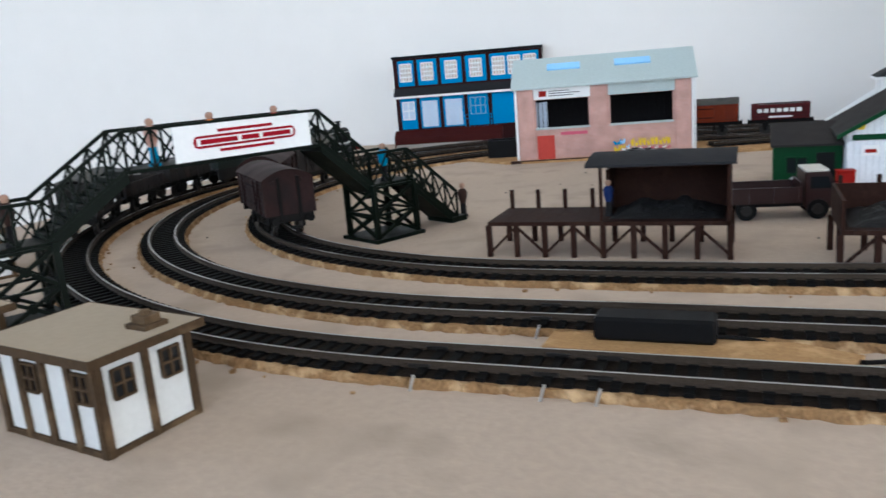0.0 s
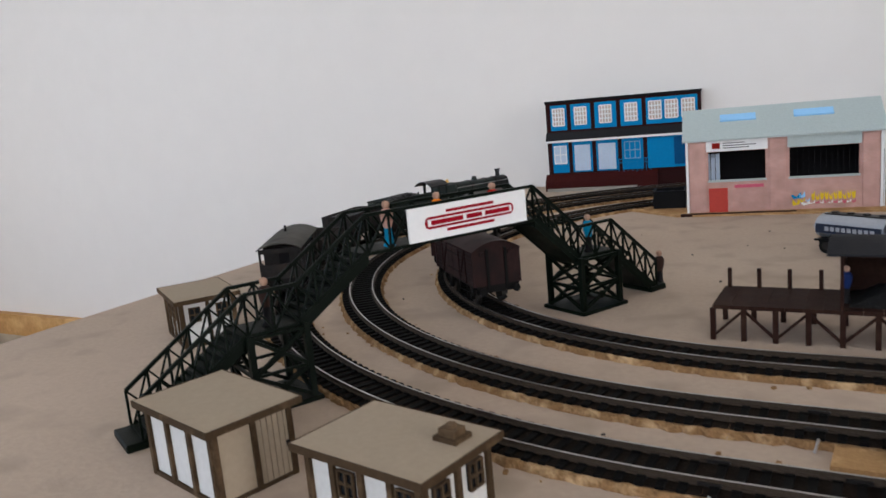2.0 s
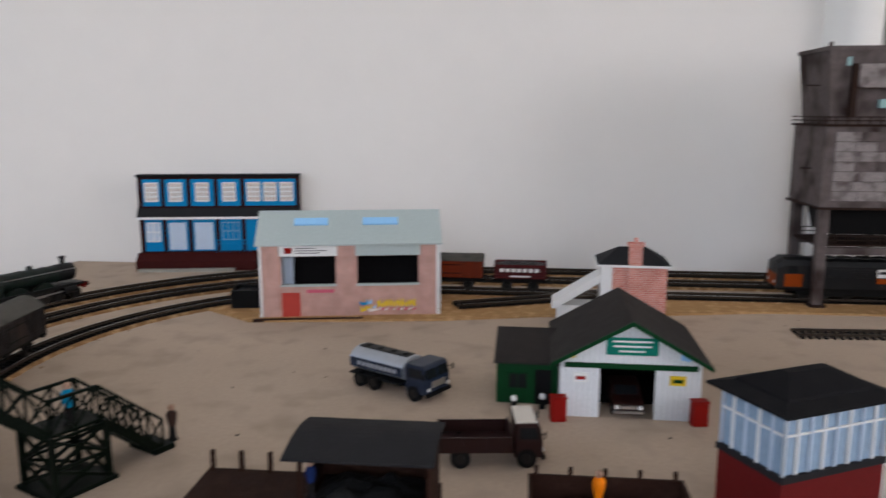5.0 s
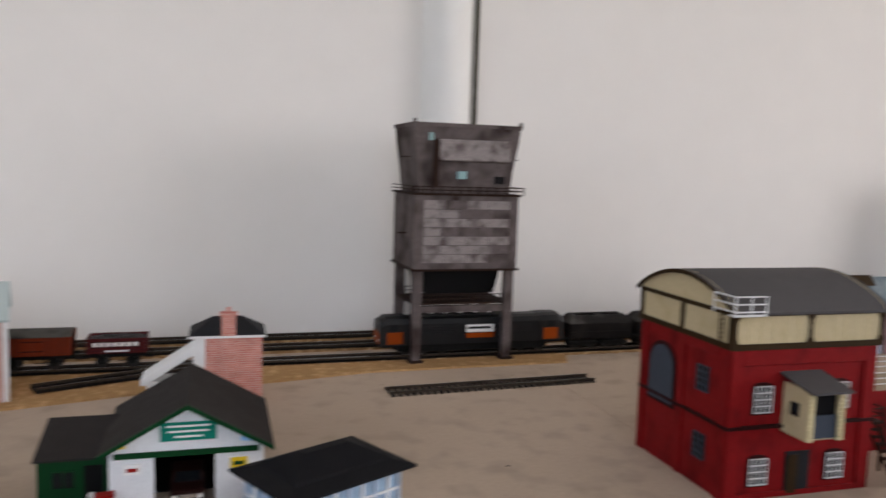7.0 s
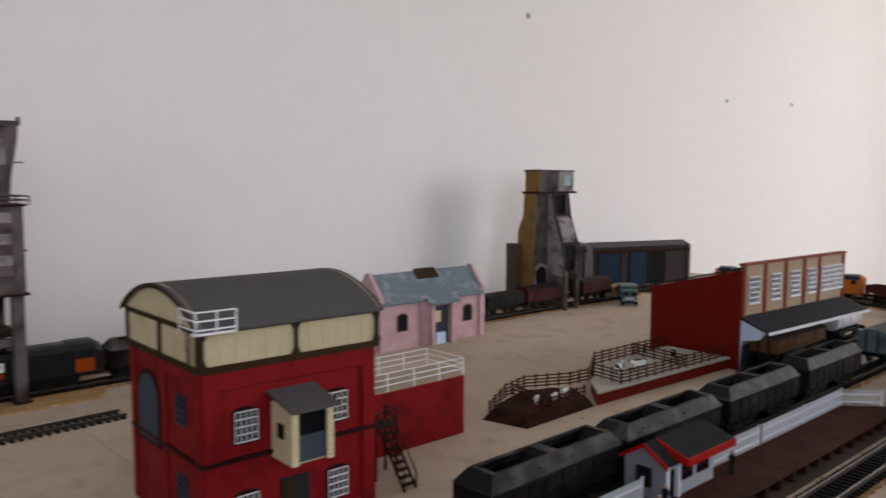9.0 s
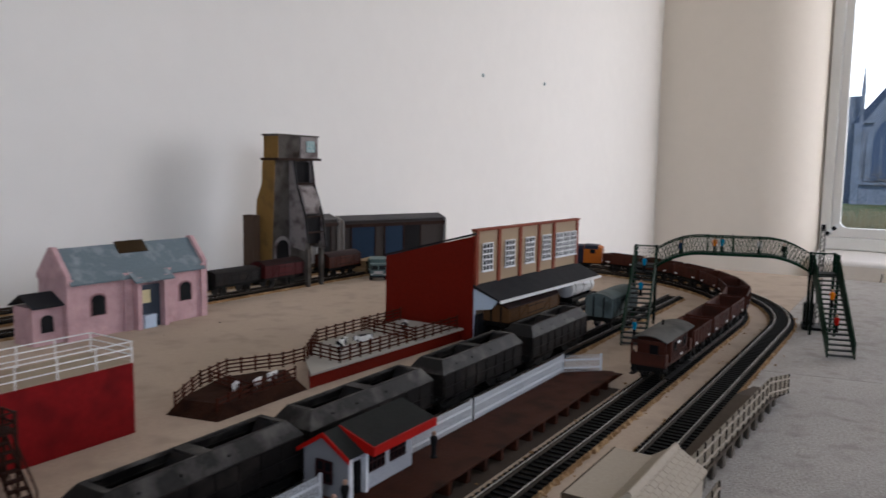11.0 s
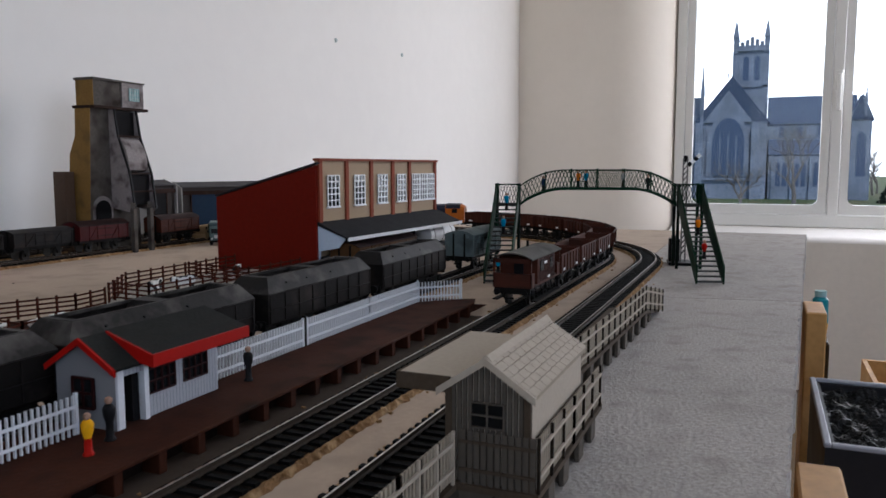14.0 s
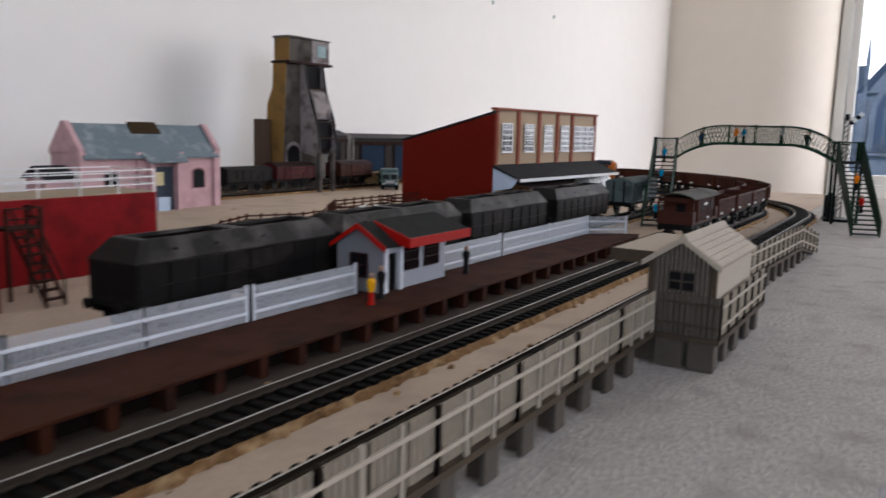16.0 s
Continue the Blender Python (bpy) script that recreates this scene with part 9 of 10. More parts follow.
def tanker(x, y, turn):
    t = thing("tanker_lorry", x, y, 0.0, turn, "silver tanker lorry with a dark blue cab on the yard", "model lorry", "road vehicles")
    bm = nb()
    box(bm, -0.040, 0.036, -0.009, 0.009, 0.0072, 0.0098)
    box(bm, -0.040, 0.014, -0.0155, 0.0155, 0.0098, 0.0112)
    part("chassis", bm, "black", t)
    bm = nb()
    n = 20
    oval = [(0.0145 * math.cos(k * 2 * math.pi / n), 0.0205 + 0.0098 * math.sin(k * 2 * math.pi / n)) for k in range(n)]
    prism(bm, oval, -0.0405, 0.0150, "x")
    tank = part("tank", bm, "lorry_silver", t, "silver oval tank", smooth=True)
    for s in (-1, 1):
        bm = nb()
        y0, y1 = sorted((s * 0.0140, s * 0.0152))
        box(bm, -0.039, 0.0140, y0, y1, 0.0165, 0.0238)
        band = part("side_band", bm, "lorry_blue", tank, "dark blue lettering panel")
        for k in range(9):
            bm = nb()
            y2, y3 = sorted((s * 0.0152, s * 0.0154))
            box(bm, -0.031 + k * 0.0046, -0.0278 + k * 0.0046, y2, y3, 0.0185, 0.0218)
            part("lettering", bm, "lorry_silver", band)
    for k in range(4):
        bm = nb()
        rod(bm, (-0.032 + k * 0.013, 0, 0.0298), (-0.032 + k * 0.013, 0, 0.0318), 0.0028, 12)
        part("manhole", bm, "wheel", tank)
    bm = nb()
    box(bm, -0.038, 0.012, -0.0050, 0.0050, 0.0298, 0.0306)
    part("walkway", bm, "wheel", tank)
    lorry_cab(t, 0.018, 0.0385, 0.0148, "lorry_blue")
    road_wheels(t, (-0.030, -0.015, 0.026), 0.0128)


def dropside(x, y, turn, label, body, cab, roof, L=0.066):
    t = thing("dropside_lorry", x, y, 0.0, turn, label, "model lorry", "road vehicles")
    h = L / 2
    bm = nb()
    box(bm, -h, h - 0.004, -0.008, 0.008, 0.0072, 0.0100)
    part("chassis", bm, "black", t)
    e = h - 0.020
    bm = nb()
    box(bm, -h, e, -0.0150, 0.0150, 0.0105, 0.0122)
    for y0 in (-0.0150, 0.0140):
        box(bm, -h, e, y0, y0 + 0.0010, 0.0122, 0.0205)
    box(bm, -h, -h + 0.001, -0.0140, 0.0140, 0.0122, 0.0205)
    box(bm, e - 0.001, e, -0.0140, 0.0140, 0.0122, 0.0230)
    bed = part("load_bed", bm, body, t)
    for s in (-1, 1):
        for k in range(4):
            bm = nb()
            y0, y1 = sorted((s * 0.0150, s * 0.0156))
            x0 = -h + 0.001 + (e + h - 0.003) * k / 3
            box(bm, x0, x0 + 0.0010, y0, y1, 0.0108, 0.0205)
            part("stanchion", bm, body, bed)
    lorry_cab(t, h - 0.0185, h - 0.001, 0.0140, cab, roof)
    road_wheels(t, (-h + 0.014, h - 0.011), 0.0122)


def van_lorry(x, y, turn, label, colour):
    t = thing("box_lorry", x, y, 0.0, turn, label, "model lorry", "road vehicles")
    bm = nb()
    box(bm, -0.033, 0.028, -0.008, 0.008, 0.0072, 0.0100)
    part("chassis", bm, "black", t)
    bm = nb()
    box(bm, -0.034, 0.012, -0.0150, 0.0150, 0.0102, 0.0350)
    part("box_body", bm, colour, t, bevel=0.0012)
    lorry_cab(t, 0.0125, 0.0310, 0.0138, colour)
    road_wheels(t, (-0.022, 0.021), 0.0122)


def car(x, y, turn):
    t = thing("saloon_car", x, y, 0.0, turn, "dark saloon car standing in the garage doorway", "model car", "road vehicles")
    bm = nb()
    prism(bm, [(-0.028, 0.0042), (0.028, 0.0042), (0.0285, 0.0095), (0.025, 0.0118), (0.012, 0.0126), (0.006, 0.0185), (-0.014, 0.0188), (-0.021, 0.0125), (-0.028, 0.0115)], -0.0110, 0.0110)
    body = part("body", bm, "lorry_maroon", t, bevel=0.0010)
    bm = nb()
    v = [bm.verts.new(p) for p in ((0.0121, -0.0090, 0.0130), (0.0121, 0.0090, 0.0130), (0.0067, 0.0080, 0.0182), (0.0067, -0.0080, 0.0182))]
    bm.faces.new(v)
    part("windscreen", bm, "glass", body)
    for s in (-1, 1):
        bm = nb()
        rod(bm, (0.0278, s * 0.0082, 0.0090), (0.0292, s * 0.0082, 0.0090), 0.0016, 10)
        part("headlight", bm, "panel_white", body)
    for x0 in (0.0285,):
        bm = nb()
        box(bm, x0, x0 + 0.0014, -0.0108, 0.0108, 0.0048, 0.0066)
        part("bumper", bm, "steel", body)
        bm = nb()
        box(bm, x0 - 0.001, x0 + 0.0004, -0.0055, 0.0055, 0.0078, 0.0104)
        part("grille", bm, "steel", body)
    for x0 in (-0.017, 0.018):
        for s in (-1, 1):
            w = again(TYRE, "wheel", t, Matrix.Translation((x0, s * 0.0098, 0.0045)) @ Matrix.Diagonal((0.72, 0.7, 0.72, 1)))
            again(RIM, "rim", w, pose(0, 0, 0, 0, 0, 0 if s < 0 else 180))


tanker(0.138, 0.888, -31)
dropside(0.2145, 0.770, 7, "maroon dropside lorry with a cream cab beside the garage", "lorry_maroon", "lorry_maroon", "lorry_cream")
car(0.311, 0.872, -90)
van_lorry(1.690, 1.158, -142, "dull teal box lorry parked on the yard", "lorry_teal")
dropside(1.742, 1.205, -140, "small olive green lorry parked beside a shed", "lorry_green", "lorry_green", None)

# ---- little figures, as plain pegs ----
def peg(x, y, z, colour, label, size=0.9, legs="p_dark"):
    """A turned peg with a round knob."""
    key = colour + legs
    if key not in PEGS:
        bm = nb()
        prof = [(0.0030, 0.0), (0.0030, 0.0008), (0.0021, 0.002), (0.0019, 0.009), (0.0030, 0.0130), (0.0033, 0.0165), (0.0024, 0.0182), (0.0011, 0.0188),
                (0.0017, 0.0196), (0.0020, 0.0208), (0.0016, 0.0219), (0.0005, 0.0225)]
        n = 10
        rings = [[bm.verts.new((r * math.cos(k * 2 * math.pi / n), r * math.sin(k * 2 * math.pi / n), q)) for k in range(n)] for r, q in prof]
        for lo, hi in zip(rings, rings[1:]):
            for k in range(n):
                bm.faces.new((lo[k], lo[(k + 1) % n], hi[(k + 1) % n], hi[k]))
        bm.faces.new(rings[0][::-1])
        bm.faces.new(rings[-1])
        PEGS[key] = mesh_of(bm, "peg_figure", colour, True)
        M_FLESH = M["peg_knob"]
        PEGS[key].materials.append(M_FLESH)
        PEGS[key].materials.append(M[legs])
        for f in PEGS[key].polygons:
            f.material_index = 1 if f.center.z > 0.0189 else 2 if f.center.z < 0.0100 else 0
    ob = new("peg_figure", PEGS[key])
    ob.matrix_world = pose(x, y, z) @ Matrix.Scale(size, 4)
    return tagged(ob, label, "model figure", "little figures")


PEGS = {}
M["peg_knob"] = mat("peg_knob", (0.42, 0.27, 0.20), 0.6, 0.1, 80, 0.0)
for nm, c in (("p_red", (0.55, 0.03, 0.02)), ("p_orange", (0.75, 0.22, 0.02)), ("p_pink", (0.55, 0.33, 0.27)), ("p_blue", (0.03, 0.30, 0.52)),
              ("p_navy", (0.03, 0.06, 0.22)), ("p_dark", (0.03, 0.028, 0.03)), ("p_yellow", (0.72, 0.36, 0.03)), ("p_white", (0.55, 0.55, 0.55)), ("p_brown", (0.09, 0.05, 0.04))):
    M[nm] = mat(nm, c, 0.55, 0.1, 80, 0.0)


def west(s, y, z):
    u = radians(63.6)
    return -0.1658 + s * math.cos(u) - y * math.sin(u), 0.4439 + s * math.sin(u) + y * math.cos(u), z


for s, y, z, c, words in ((0.222, -0.004, 0.0695, "p_red", "red peg figure standing on the lattice footbridge"), (0.181, -0.004, 0.0695, "p_orange", "orange peg figure standing on the lattice footbridge"),
                          (0.146, -0.006, 0.0695, "p_pink", "pale pink peg figure on the lattice footbridge"), (0.300, -0.004, 0.038, "p_blue", "bright blue peg figure on a footbridge landing"),
                          (0.372, -0.002, 0.0, "p_brown", "dark brown peg figure at the footbridge stair foot"), (0.072, -0.004, 0.041, "p_brown", "dark brown peg figure on a footbridge landing")):
    peg(*west(s, y, z), c, words, 1.12, "p_blue" if c == "p_pink" else "p_dark")
peg(0.126, 0.672, 0.0205, "p_navy", "navy blue peg figure on the timber coal dock")
peg(0.272, 0.664, 0.024, "p_orange", "orange peg figure among the coal", 1.0, "p_orange")
peg(0.909, 0.597, 0.0110, "p_yellow", "yellow and red peg figure waiting on the platform", 0.74, "p_red")
peg(0.9245, 0.602, 0.0110, "p_dark", "dark peg figure waiting on the platform", 0.8)
peg(1.018, 0.604, 0.0110, "p_dark", "black peg figure waiting on the platform", 0.8)


def east(x, y, z):
    u = radians(15.3)
    return 1.6315 + x * math.cos(u) - y * math.sin(u), 0.5486 + x * math.sin(u) + y * math.cos(u), z


for x, y, z, c in ((0, 0.064, 0.0895, "p_navy"), (-0.003, 0.0225, 0.0961, "p_orange"), (0.002, 0.0130, 0.0961, "p_blue"), (0, -0.031, 0.0961, "p_white"), (0, -0.060, 0.0905, "p_dark")):
    peg(*east(x, y, z), c, "small peg figure standing on the arched footbridge")
for f, sy, c in ((0.10, 1, "p_blue"), (0.42, 1, "p_blue"), (0.90, 1, "p_blue"), (0.42, -1, "p_orange"), (0.72, -1, "p_red")):
    run, out = (0.142, 0.107 + 0.0043 * f) if sy > 0 else (0.121, -0.107)
    peg(*east(-0.0135 - run * f, out, 0.0766 * (1 - f) + 0.0008), c, "small peg figure standing on the footbridge stair")



def beast(x, y, z, turn, name, size, patches, label):
    """A plain block on four stubs."""
    bm = nb()
    L, w, h = 0.017 * size, 0.0055 * size, 0.0125 * size
    v = box(bm, -L / 2, L / 2, -w / 2, w / 2, h * 0.42, h)
    box(bm, L / 2, L / 2 + 0.0045 * size, -w * 0.32, w * 0.32, h * 0.62, h * 1.02)
    for sx in (-0.40, 0.40):
        for sy in (-0.3, 0.3):
            rod(bm, (L * sx, w * sy, 0), (L * sx, w * sy, h * 0.45), 0.0010 * size, 6)
    me = mesh_of(bm, name, patches, False, 0.0007 * size)
    ob = new(name, me)
    ob.matrix_world = pose(x, y, z, 0, 0, turn)
    return tagged(ob, label, "model figure", "pen figures")


def piebald():
    m = mat("black_and_white", (0.75, 0.75, 0.73), 0.6, 0.04, 40, 0.0)
    n, li = m.node_tree.nodes, m.node_tree.links
    p = n["Principled BSDF"]
    old = p.inputs["Base Color"].links[0].from_socket
    no, gt, mx, co, info, ad = (n.new(k) for k in ("ShaderNodeTexNoise", "ShaderNodeMath", "ShaderNodeMix", "ShaderNodeTexCoord", "ShaderNodeObjectInfo", "ShaderNodeVectorMath"))
    no.inputs["Scale"].default_value, no.inputs["Detail"].default_value = 110, 1
    li.new(co.outputs["Object"], ad.inputs[0])
    li.new(info.outputs["Random"], ad.inputs[1])
    li.new(ad.outputs[0], no.inputs["Vector"])
    gt.operation = "GREATER_THAN"
    gt.inputs[1].default_value = 0.53
    li.new(no.outputs["Fac"], gt.inputs[0])
    mx.data_type = "RGBA"
    mx.inputs[7].default_value = (0.012, 0.012, 0.013, 1)
    li.new(gt.outputs[0], mx.inputs[0])
    li.new(old, mx.inputs[6])
    li.new(mx.outputs[2], p.inputs["Base Color"])
    return m


M["piebald"] = piebald()
for x, y, turn in ((1.193, 0.828, 20), (1.224, 0.823, 160), (1.298, 0.825, 25)):
    beast(x, y, 0.0145, turn, "block_figure", 1.0, "piebald", "plain black and white block figure in the pen")
for x, y, turn in ((1.050, 0.824, 30), (1.070, 0.818, 200), (1.090, 0.822, 10)):
    beast(x, y, 0.0100, turn, "block_figure", 0.6, "white", "small plain white block figure in the brown pen")

# ---- loose things round the board ----
M["bottle_teal"] = mat("bottle_teal", (0.03, 0.30, 0.36), 0.35, 0.08, 60, 0.0)
M["bottle_yellow"] = mat("bottle_yellow", (0.62, 0.33, 0.03), 0.35, 0.08, 60, 0.0)
M["card_tan"] = mat("cardboard", (0.36, 0.25, 0.15), 0.8, 0.1, 40, 0.2)
M["tub_rim"] = mat("grey_tub_rim", (0.34, 0.34, 0.37), 0.5, 0.1, 30, 0.1)
M["tub_side"] = mat("dark_tub_side", (0.055, 0.05, 0.052), 0.5, 0.1, 20, 0.1)
M["foil"] = mat("black_bag", (0.004, 0.004, 0.005), 0.42, 0.3, 40, 1.0, depth=0.004)
for x0, x1, y0, y1, top in ((1.466, 1.532, 0.3050, 0.3225, -0.012), (1.030, 1.092, 0.324, 0.3435, -0.020)):
    bm = nb()
    box(bm, x0, x1, y0, y1, FLOOR_Z, top)
    solid("timber_post", bm, "pine", "sawn pine post standing against the board's edge", "timber post", group="timber posts", bevel=0.0012)
tray = thing("storage_tub", 1.287, 0.194, FLOOR_Z, 0, "dark grey-rimmed tub of black scraps beside the board", "tub")
bm = nb()
z0, z1 = 0.40, 0.71
for x0, x1, y0, y1 in ((-0.080, 0.080, -0.128, -0.122), (-0.080, 0.080, 0.122, 0.128), (-0.080, -0.074, -0.122, 0.122), (0.074, 0.080, -0.122, 0.122)):
    box(bm, x0, x1, y0, y1, 0.0, z1)
box(bm, -0.074, 0.074, -0.122, 0.122, 0, 0.01)
part("body", bm, "tub_side", tray)
for x0, x1, y0, y1 in ((-0.081, 0.081, -0.1290, -0.1245), (-0.081, 0.081, 0.1245, 0.1290), (-0.081, -0.0765, -0.1245, 0.1245), (0.0765, 0.081, -0.1245, 0.1245)):
    bm = nb()
    box(bm, x0, x1, y0, y1, z1, z1 + 0.003)
    part("rim", bm, "tub_rim", tray, bevel=0.0008)
bm = nb()
bmesh.ops.create_grid(bm, x_segments=60, y_segments=90, size=0.5)
for v in bm.verts:
    c = v.co.copy()
    v.co = Vector((c.x * 0.146, c.y * 0.242, z1 - 0.006 + 0.007 * noise.noise((c.x * 9, c.y * 14, 1)) + 0.005 * noise.noise((c.x * 30, c.y * 44, 2))))
part("scrap_lining", bm, "foil", tray, "crumpled glossy black scraps")
stand = thing("side_stand", 1.64, 0.292, FLOOR_Z, 0, "narrow brown wooden stand beside the board", "stand")
bm = nb()
box(bm, -0.075, 0.06, 0.002, 0.020, 0.0, 0.70)
part("body", bm, "brown", stand, bevel=0.002)
crate = thing("wooden_crate", 2.27, 0.10, -0.52, 0, "open pine crate standing on the floor stand", "crate")
bm = nb()
for x0, x1, y0, y1 in ((-0.09, 0.09, -0.075, -0.067), (-0.09, 0.09, 0.067, 0.075), (-0.09, -0.082, -0.067, 0.067), (0.082, 0.09, -0.067, 0.067)):
    box(bm, x0, x1, y0, y1, -0.24, 0.27)
part("side", bm, "pine", crate)
bm = nb()
box(bm, -0.082, 0.082, -0.067, 0.067, 0.0, 0.01)
part("bottom", bm, "pine", crate)
bottle = thing("glue_bottle", 1.62, 0.301, FLOOR_Z + 0.70, 0, "small teal bottle with a yellow base", "bottle")
bottle.scale = (0.7, 0.7, 0.8)
bm = nb()
rod(bm, (0, 0, 0), (0, 0, 0.014), 0.011, 16, 0.0125)
part("base", bm, "bottle_yellow", bottle, smooth=True)
bm = nb()
rod(bm, (0, 0, 0.014), (0, 0, 0.046), 0.0125, 16, 0.0115)
rod(bm, (0, 0, 0.046), (0, 0, 0.050), 0.0115, 16, 0.007)
part("body", bm, "bottle_teal", bottle, smooth=True)
bm = nb()
rod(bm, (0, 0, 0.050), (0, 0, 0.058), 0.0085, 16)
part("cap", bm, "paleteal", bottle, smooth=True)
bm = nb()
last = Vector((2.6, 0.42, -0.03))
for k in range(1, 26):
    f = k / 25
    p = Vector((2.6 - 0.35 * f, 0.42 + 0.03 * math.sin(f * 7) - 0.10 * f, -0.03 - 0.7 * f))
    rod(bm, last, p, 0.0014, 5)
    last = p
solid("loose_cable", bm, "black", "thin black cable hanging past the board's end", "cable")
for x, y, turn, s in ((1.735, 1.215, 12, 1.0), (1.76, 1.222, -20, 0.8)):
    bm = nb()
    box(bm, -0.035 * s, 0.035 * s, -0.012 * s, 0.012 * s, 0.0, 0.012)
    box(bm, -0.033 * s, 0.030 * s, -0.011 * s, 0.011 * s, 0.012, 0.020 * s + 0.006)
    ob = solid("cardboard_piece", bm, "card_tan", "folded tan cardboard pieces lying by the sheds", "cardboard", group="cardboard pieces", bevel=0.0006)
    ob.matrix_world = pose(x, y, 0, 0, 0, turn)
# nail marks on the wall
for x, z in ((2.426, 0.438), (2.81, 0.452), (1.64, 0.549)):
    bm = nb()
    rod(bm, (x, WALL_Y - 0.004, z), (x, WALL_Y, z), 0.003, 10, 0.006)
    solid("wall_plug", bm, "roof_pale", "small grey wall plug in the plaster", "wall plug", group="wall plugs", smooth=True)
# crumbs and scuffs along the tracks and the board
rng = random.Random(11)
bm = nb()
for k in range(420):
    line = LINES[rng.choice(("outer", "middle", "inner"))]
    p, d = line.at(rng.uniform(0, line.length))
    o = rng.choice((-1, 1)) * rng.uniform(0.0165, 0.026)
    x, y, r = p.x - d.y * o, p.y + d.x * o, rng.uniform(0.0004, 0.0013)
    if y < 0.36:
        continue
    box(bm, -r, r, -r * 0.7, r * 0.7, 0, r, Matrix.Translation((x, y, 0.0001 + (0.0024 if abs(o) < 0.0178 else 0))) @ Matrix.Rotation(rng.uniform(0, 3), 4, "Z"))
tagged(solid("cork_crumbs", bm, "cork", "loose cork crumbs scattered beside the tracks", "crumbs", kind="stuff"))
bm = nb()
for k in range(60):
    x, y, r = rng.uniform(-0.38, 1.3), rng.uniform(0.36, 1.15), rng.uniform(0.0005, 0.0012)
    if x > 0.7 and y < 0.5:
        continue
    box(bm, -r, r, -r * 0.6, r * 0.6, 0, r * 0.6, Matrix.Translation((x, y, 0.0001)) @ Matrix.Rotation(rng.uniform(0, 3), 4, "Z"))
solid("dark_crumbs", bm, "coal", "small dark crumbs lying on the board", "crumbs", kind="stuff")


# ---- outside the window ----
# Distance haze is put into the church colours as a blue tint.
M["hazed_stone"] = mat("hazed_stone", (0.29, 0.335, 0.41), 0.9, 0.3, 2.6, 0.6, second=(0.20, 0.245, 0.32), mix=0.12, depth=0.05, stain=0.3)
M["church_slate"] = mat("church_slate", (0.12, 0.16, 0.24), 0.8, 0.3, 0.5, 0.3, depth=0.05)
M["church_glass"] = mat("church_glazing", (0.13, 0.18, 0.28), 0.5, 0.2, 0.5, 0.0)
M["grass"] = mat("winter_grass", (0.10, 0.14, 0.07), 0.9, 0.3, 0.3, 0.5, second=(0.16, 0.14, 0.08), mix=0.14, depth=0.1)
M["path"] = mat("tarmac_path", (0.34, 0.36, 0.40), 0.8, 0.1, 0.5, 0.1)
M["bark"] = mat("bare_branches", (0.22, 0.205, 0.19), 0.9, 0.2, 2.0, 0.3)
M["reed"] = mat("dry_reeds", (0.34, 0.30, 0.20), 0.9, 0.25, 3.0, 0.2)
M["hedge"] = mat("dark_hedge", (0.04, 0.06, 0.045), 0.9, 0.35, 1.0, 0.6, depth=0.1)


def glow(name, colour, strength):
    m = bpy.data.materials.new(name)
    m.use_nodes = True
    n, li = m.node_tree.nodes, m.node_tree.links
    e = n.new("ShaderNodeEmission")
    e.inputs[0].default_value, e.inputs[1].default_value = (*colour, 1), strength
    n.remove(n["Principled BSDF"])
    li.new(e.outputs[0], n["Material Output"].inputs[0])
    return m


bm = nb()
arcs = [(560 * math.cos(u), 560 * math.sin(u)) for u in [radians(-80 + 160 * k / 40) for k in range(41)]]
prism(bm, arcs + [(x * 1.01, y * 1.01) for x, y in arcs[::-1]], -60, 420, "z")
structure("backdrop", bm, glow("overcast_sky", (0.97, 0.985, 1.0), 2.6), "bright white overcast sky")
GZ = -5.9
bm = nb()
box(bm, -420.0, 555.0, -420, 420, GZ - 0.5, GZ)
structure("ground", bm, "grass", "winter grass outside the window")
K, E0 = 4.0, (0.68, 0.35, 0.16)


def far(y, z, d=0.0):
    """Metres outside, from the view lines at a quarter of the distance."""
    return E0[0] + (39.32 + d) * K, E0[1] + (y - E0[1]) * K, E0[2] + (z - E0[2]) * K


CX = far(0, 0)[0]
church = thing("church", CX, 0, 0, 0, "grey stone church with a pinnacled tower and slate roofs", "church")


def wallbox(y0, y1, z0, z1, d0, d1, nm="wall", material="hazed_stone", parent=None):
    bm = nb()
    a, b = far(y0, z0), far(y1, z1)
    box(bm, d0 * K, d1 * K, min(a[1], b[1]), max(a[1], b[1]), a[2] if z0 > -1.5 else GZ, b[2])
    return part(nm, bm, material, parent or church)


def lancet(y0, y1, z0, z1, d, parent, material="church_glass", nm="window", deep_by=0.05):
    """A pointed window on the face turned to the room."""
    a, b = sorted((far(y0, z0)[1], far(y1, z0)[1]))
    zb, zt = far(0, z0)[2], far(0, z1)[2]
    w = b - a
    sp = zt - w * 0.85
    pts = [(a, zb), (b, zb), (b, sp)]
    for k in range(1, 7):
        u = k / 6 * math.pi / 2
        pts.append((b - (w / 2) * (1 - math.cos(u)), sp + (zt - sp) * math.sin(u)))
    for k in range(5, 0, -1):
        u = k / 6 * math.pi / 2
        pts.append((a + (w / 2) * (1 - math.cos(u)), sp + (zt - sp) * math.sin(u)))
    pts.append((a, sp))
    bm = nb()
    prism(bm, pts, d * K - deep_by, d * K + 0.02, "x")
    return part(nm, bm, material, parent)


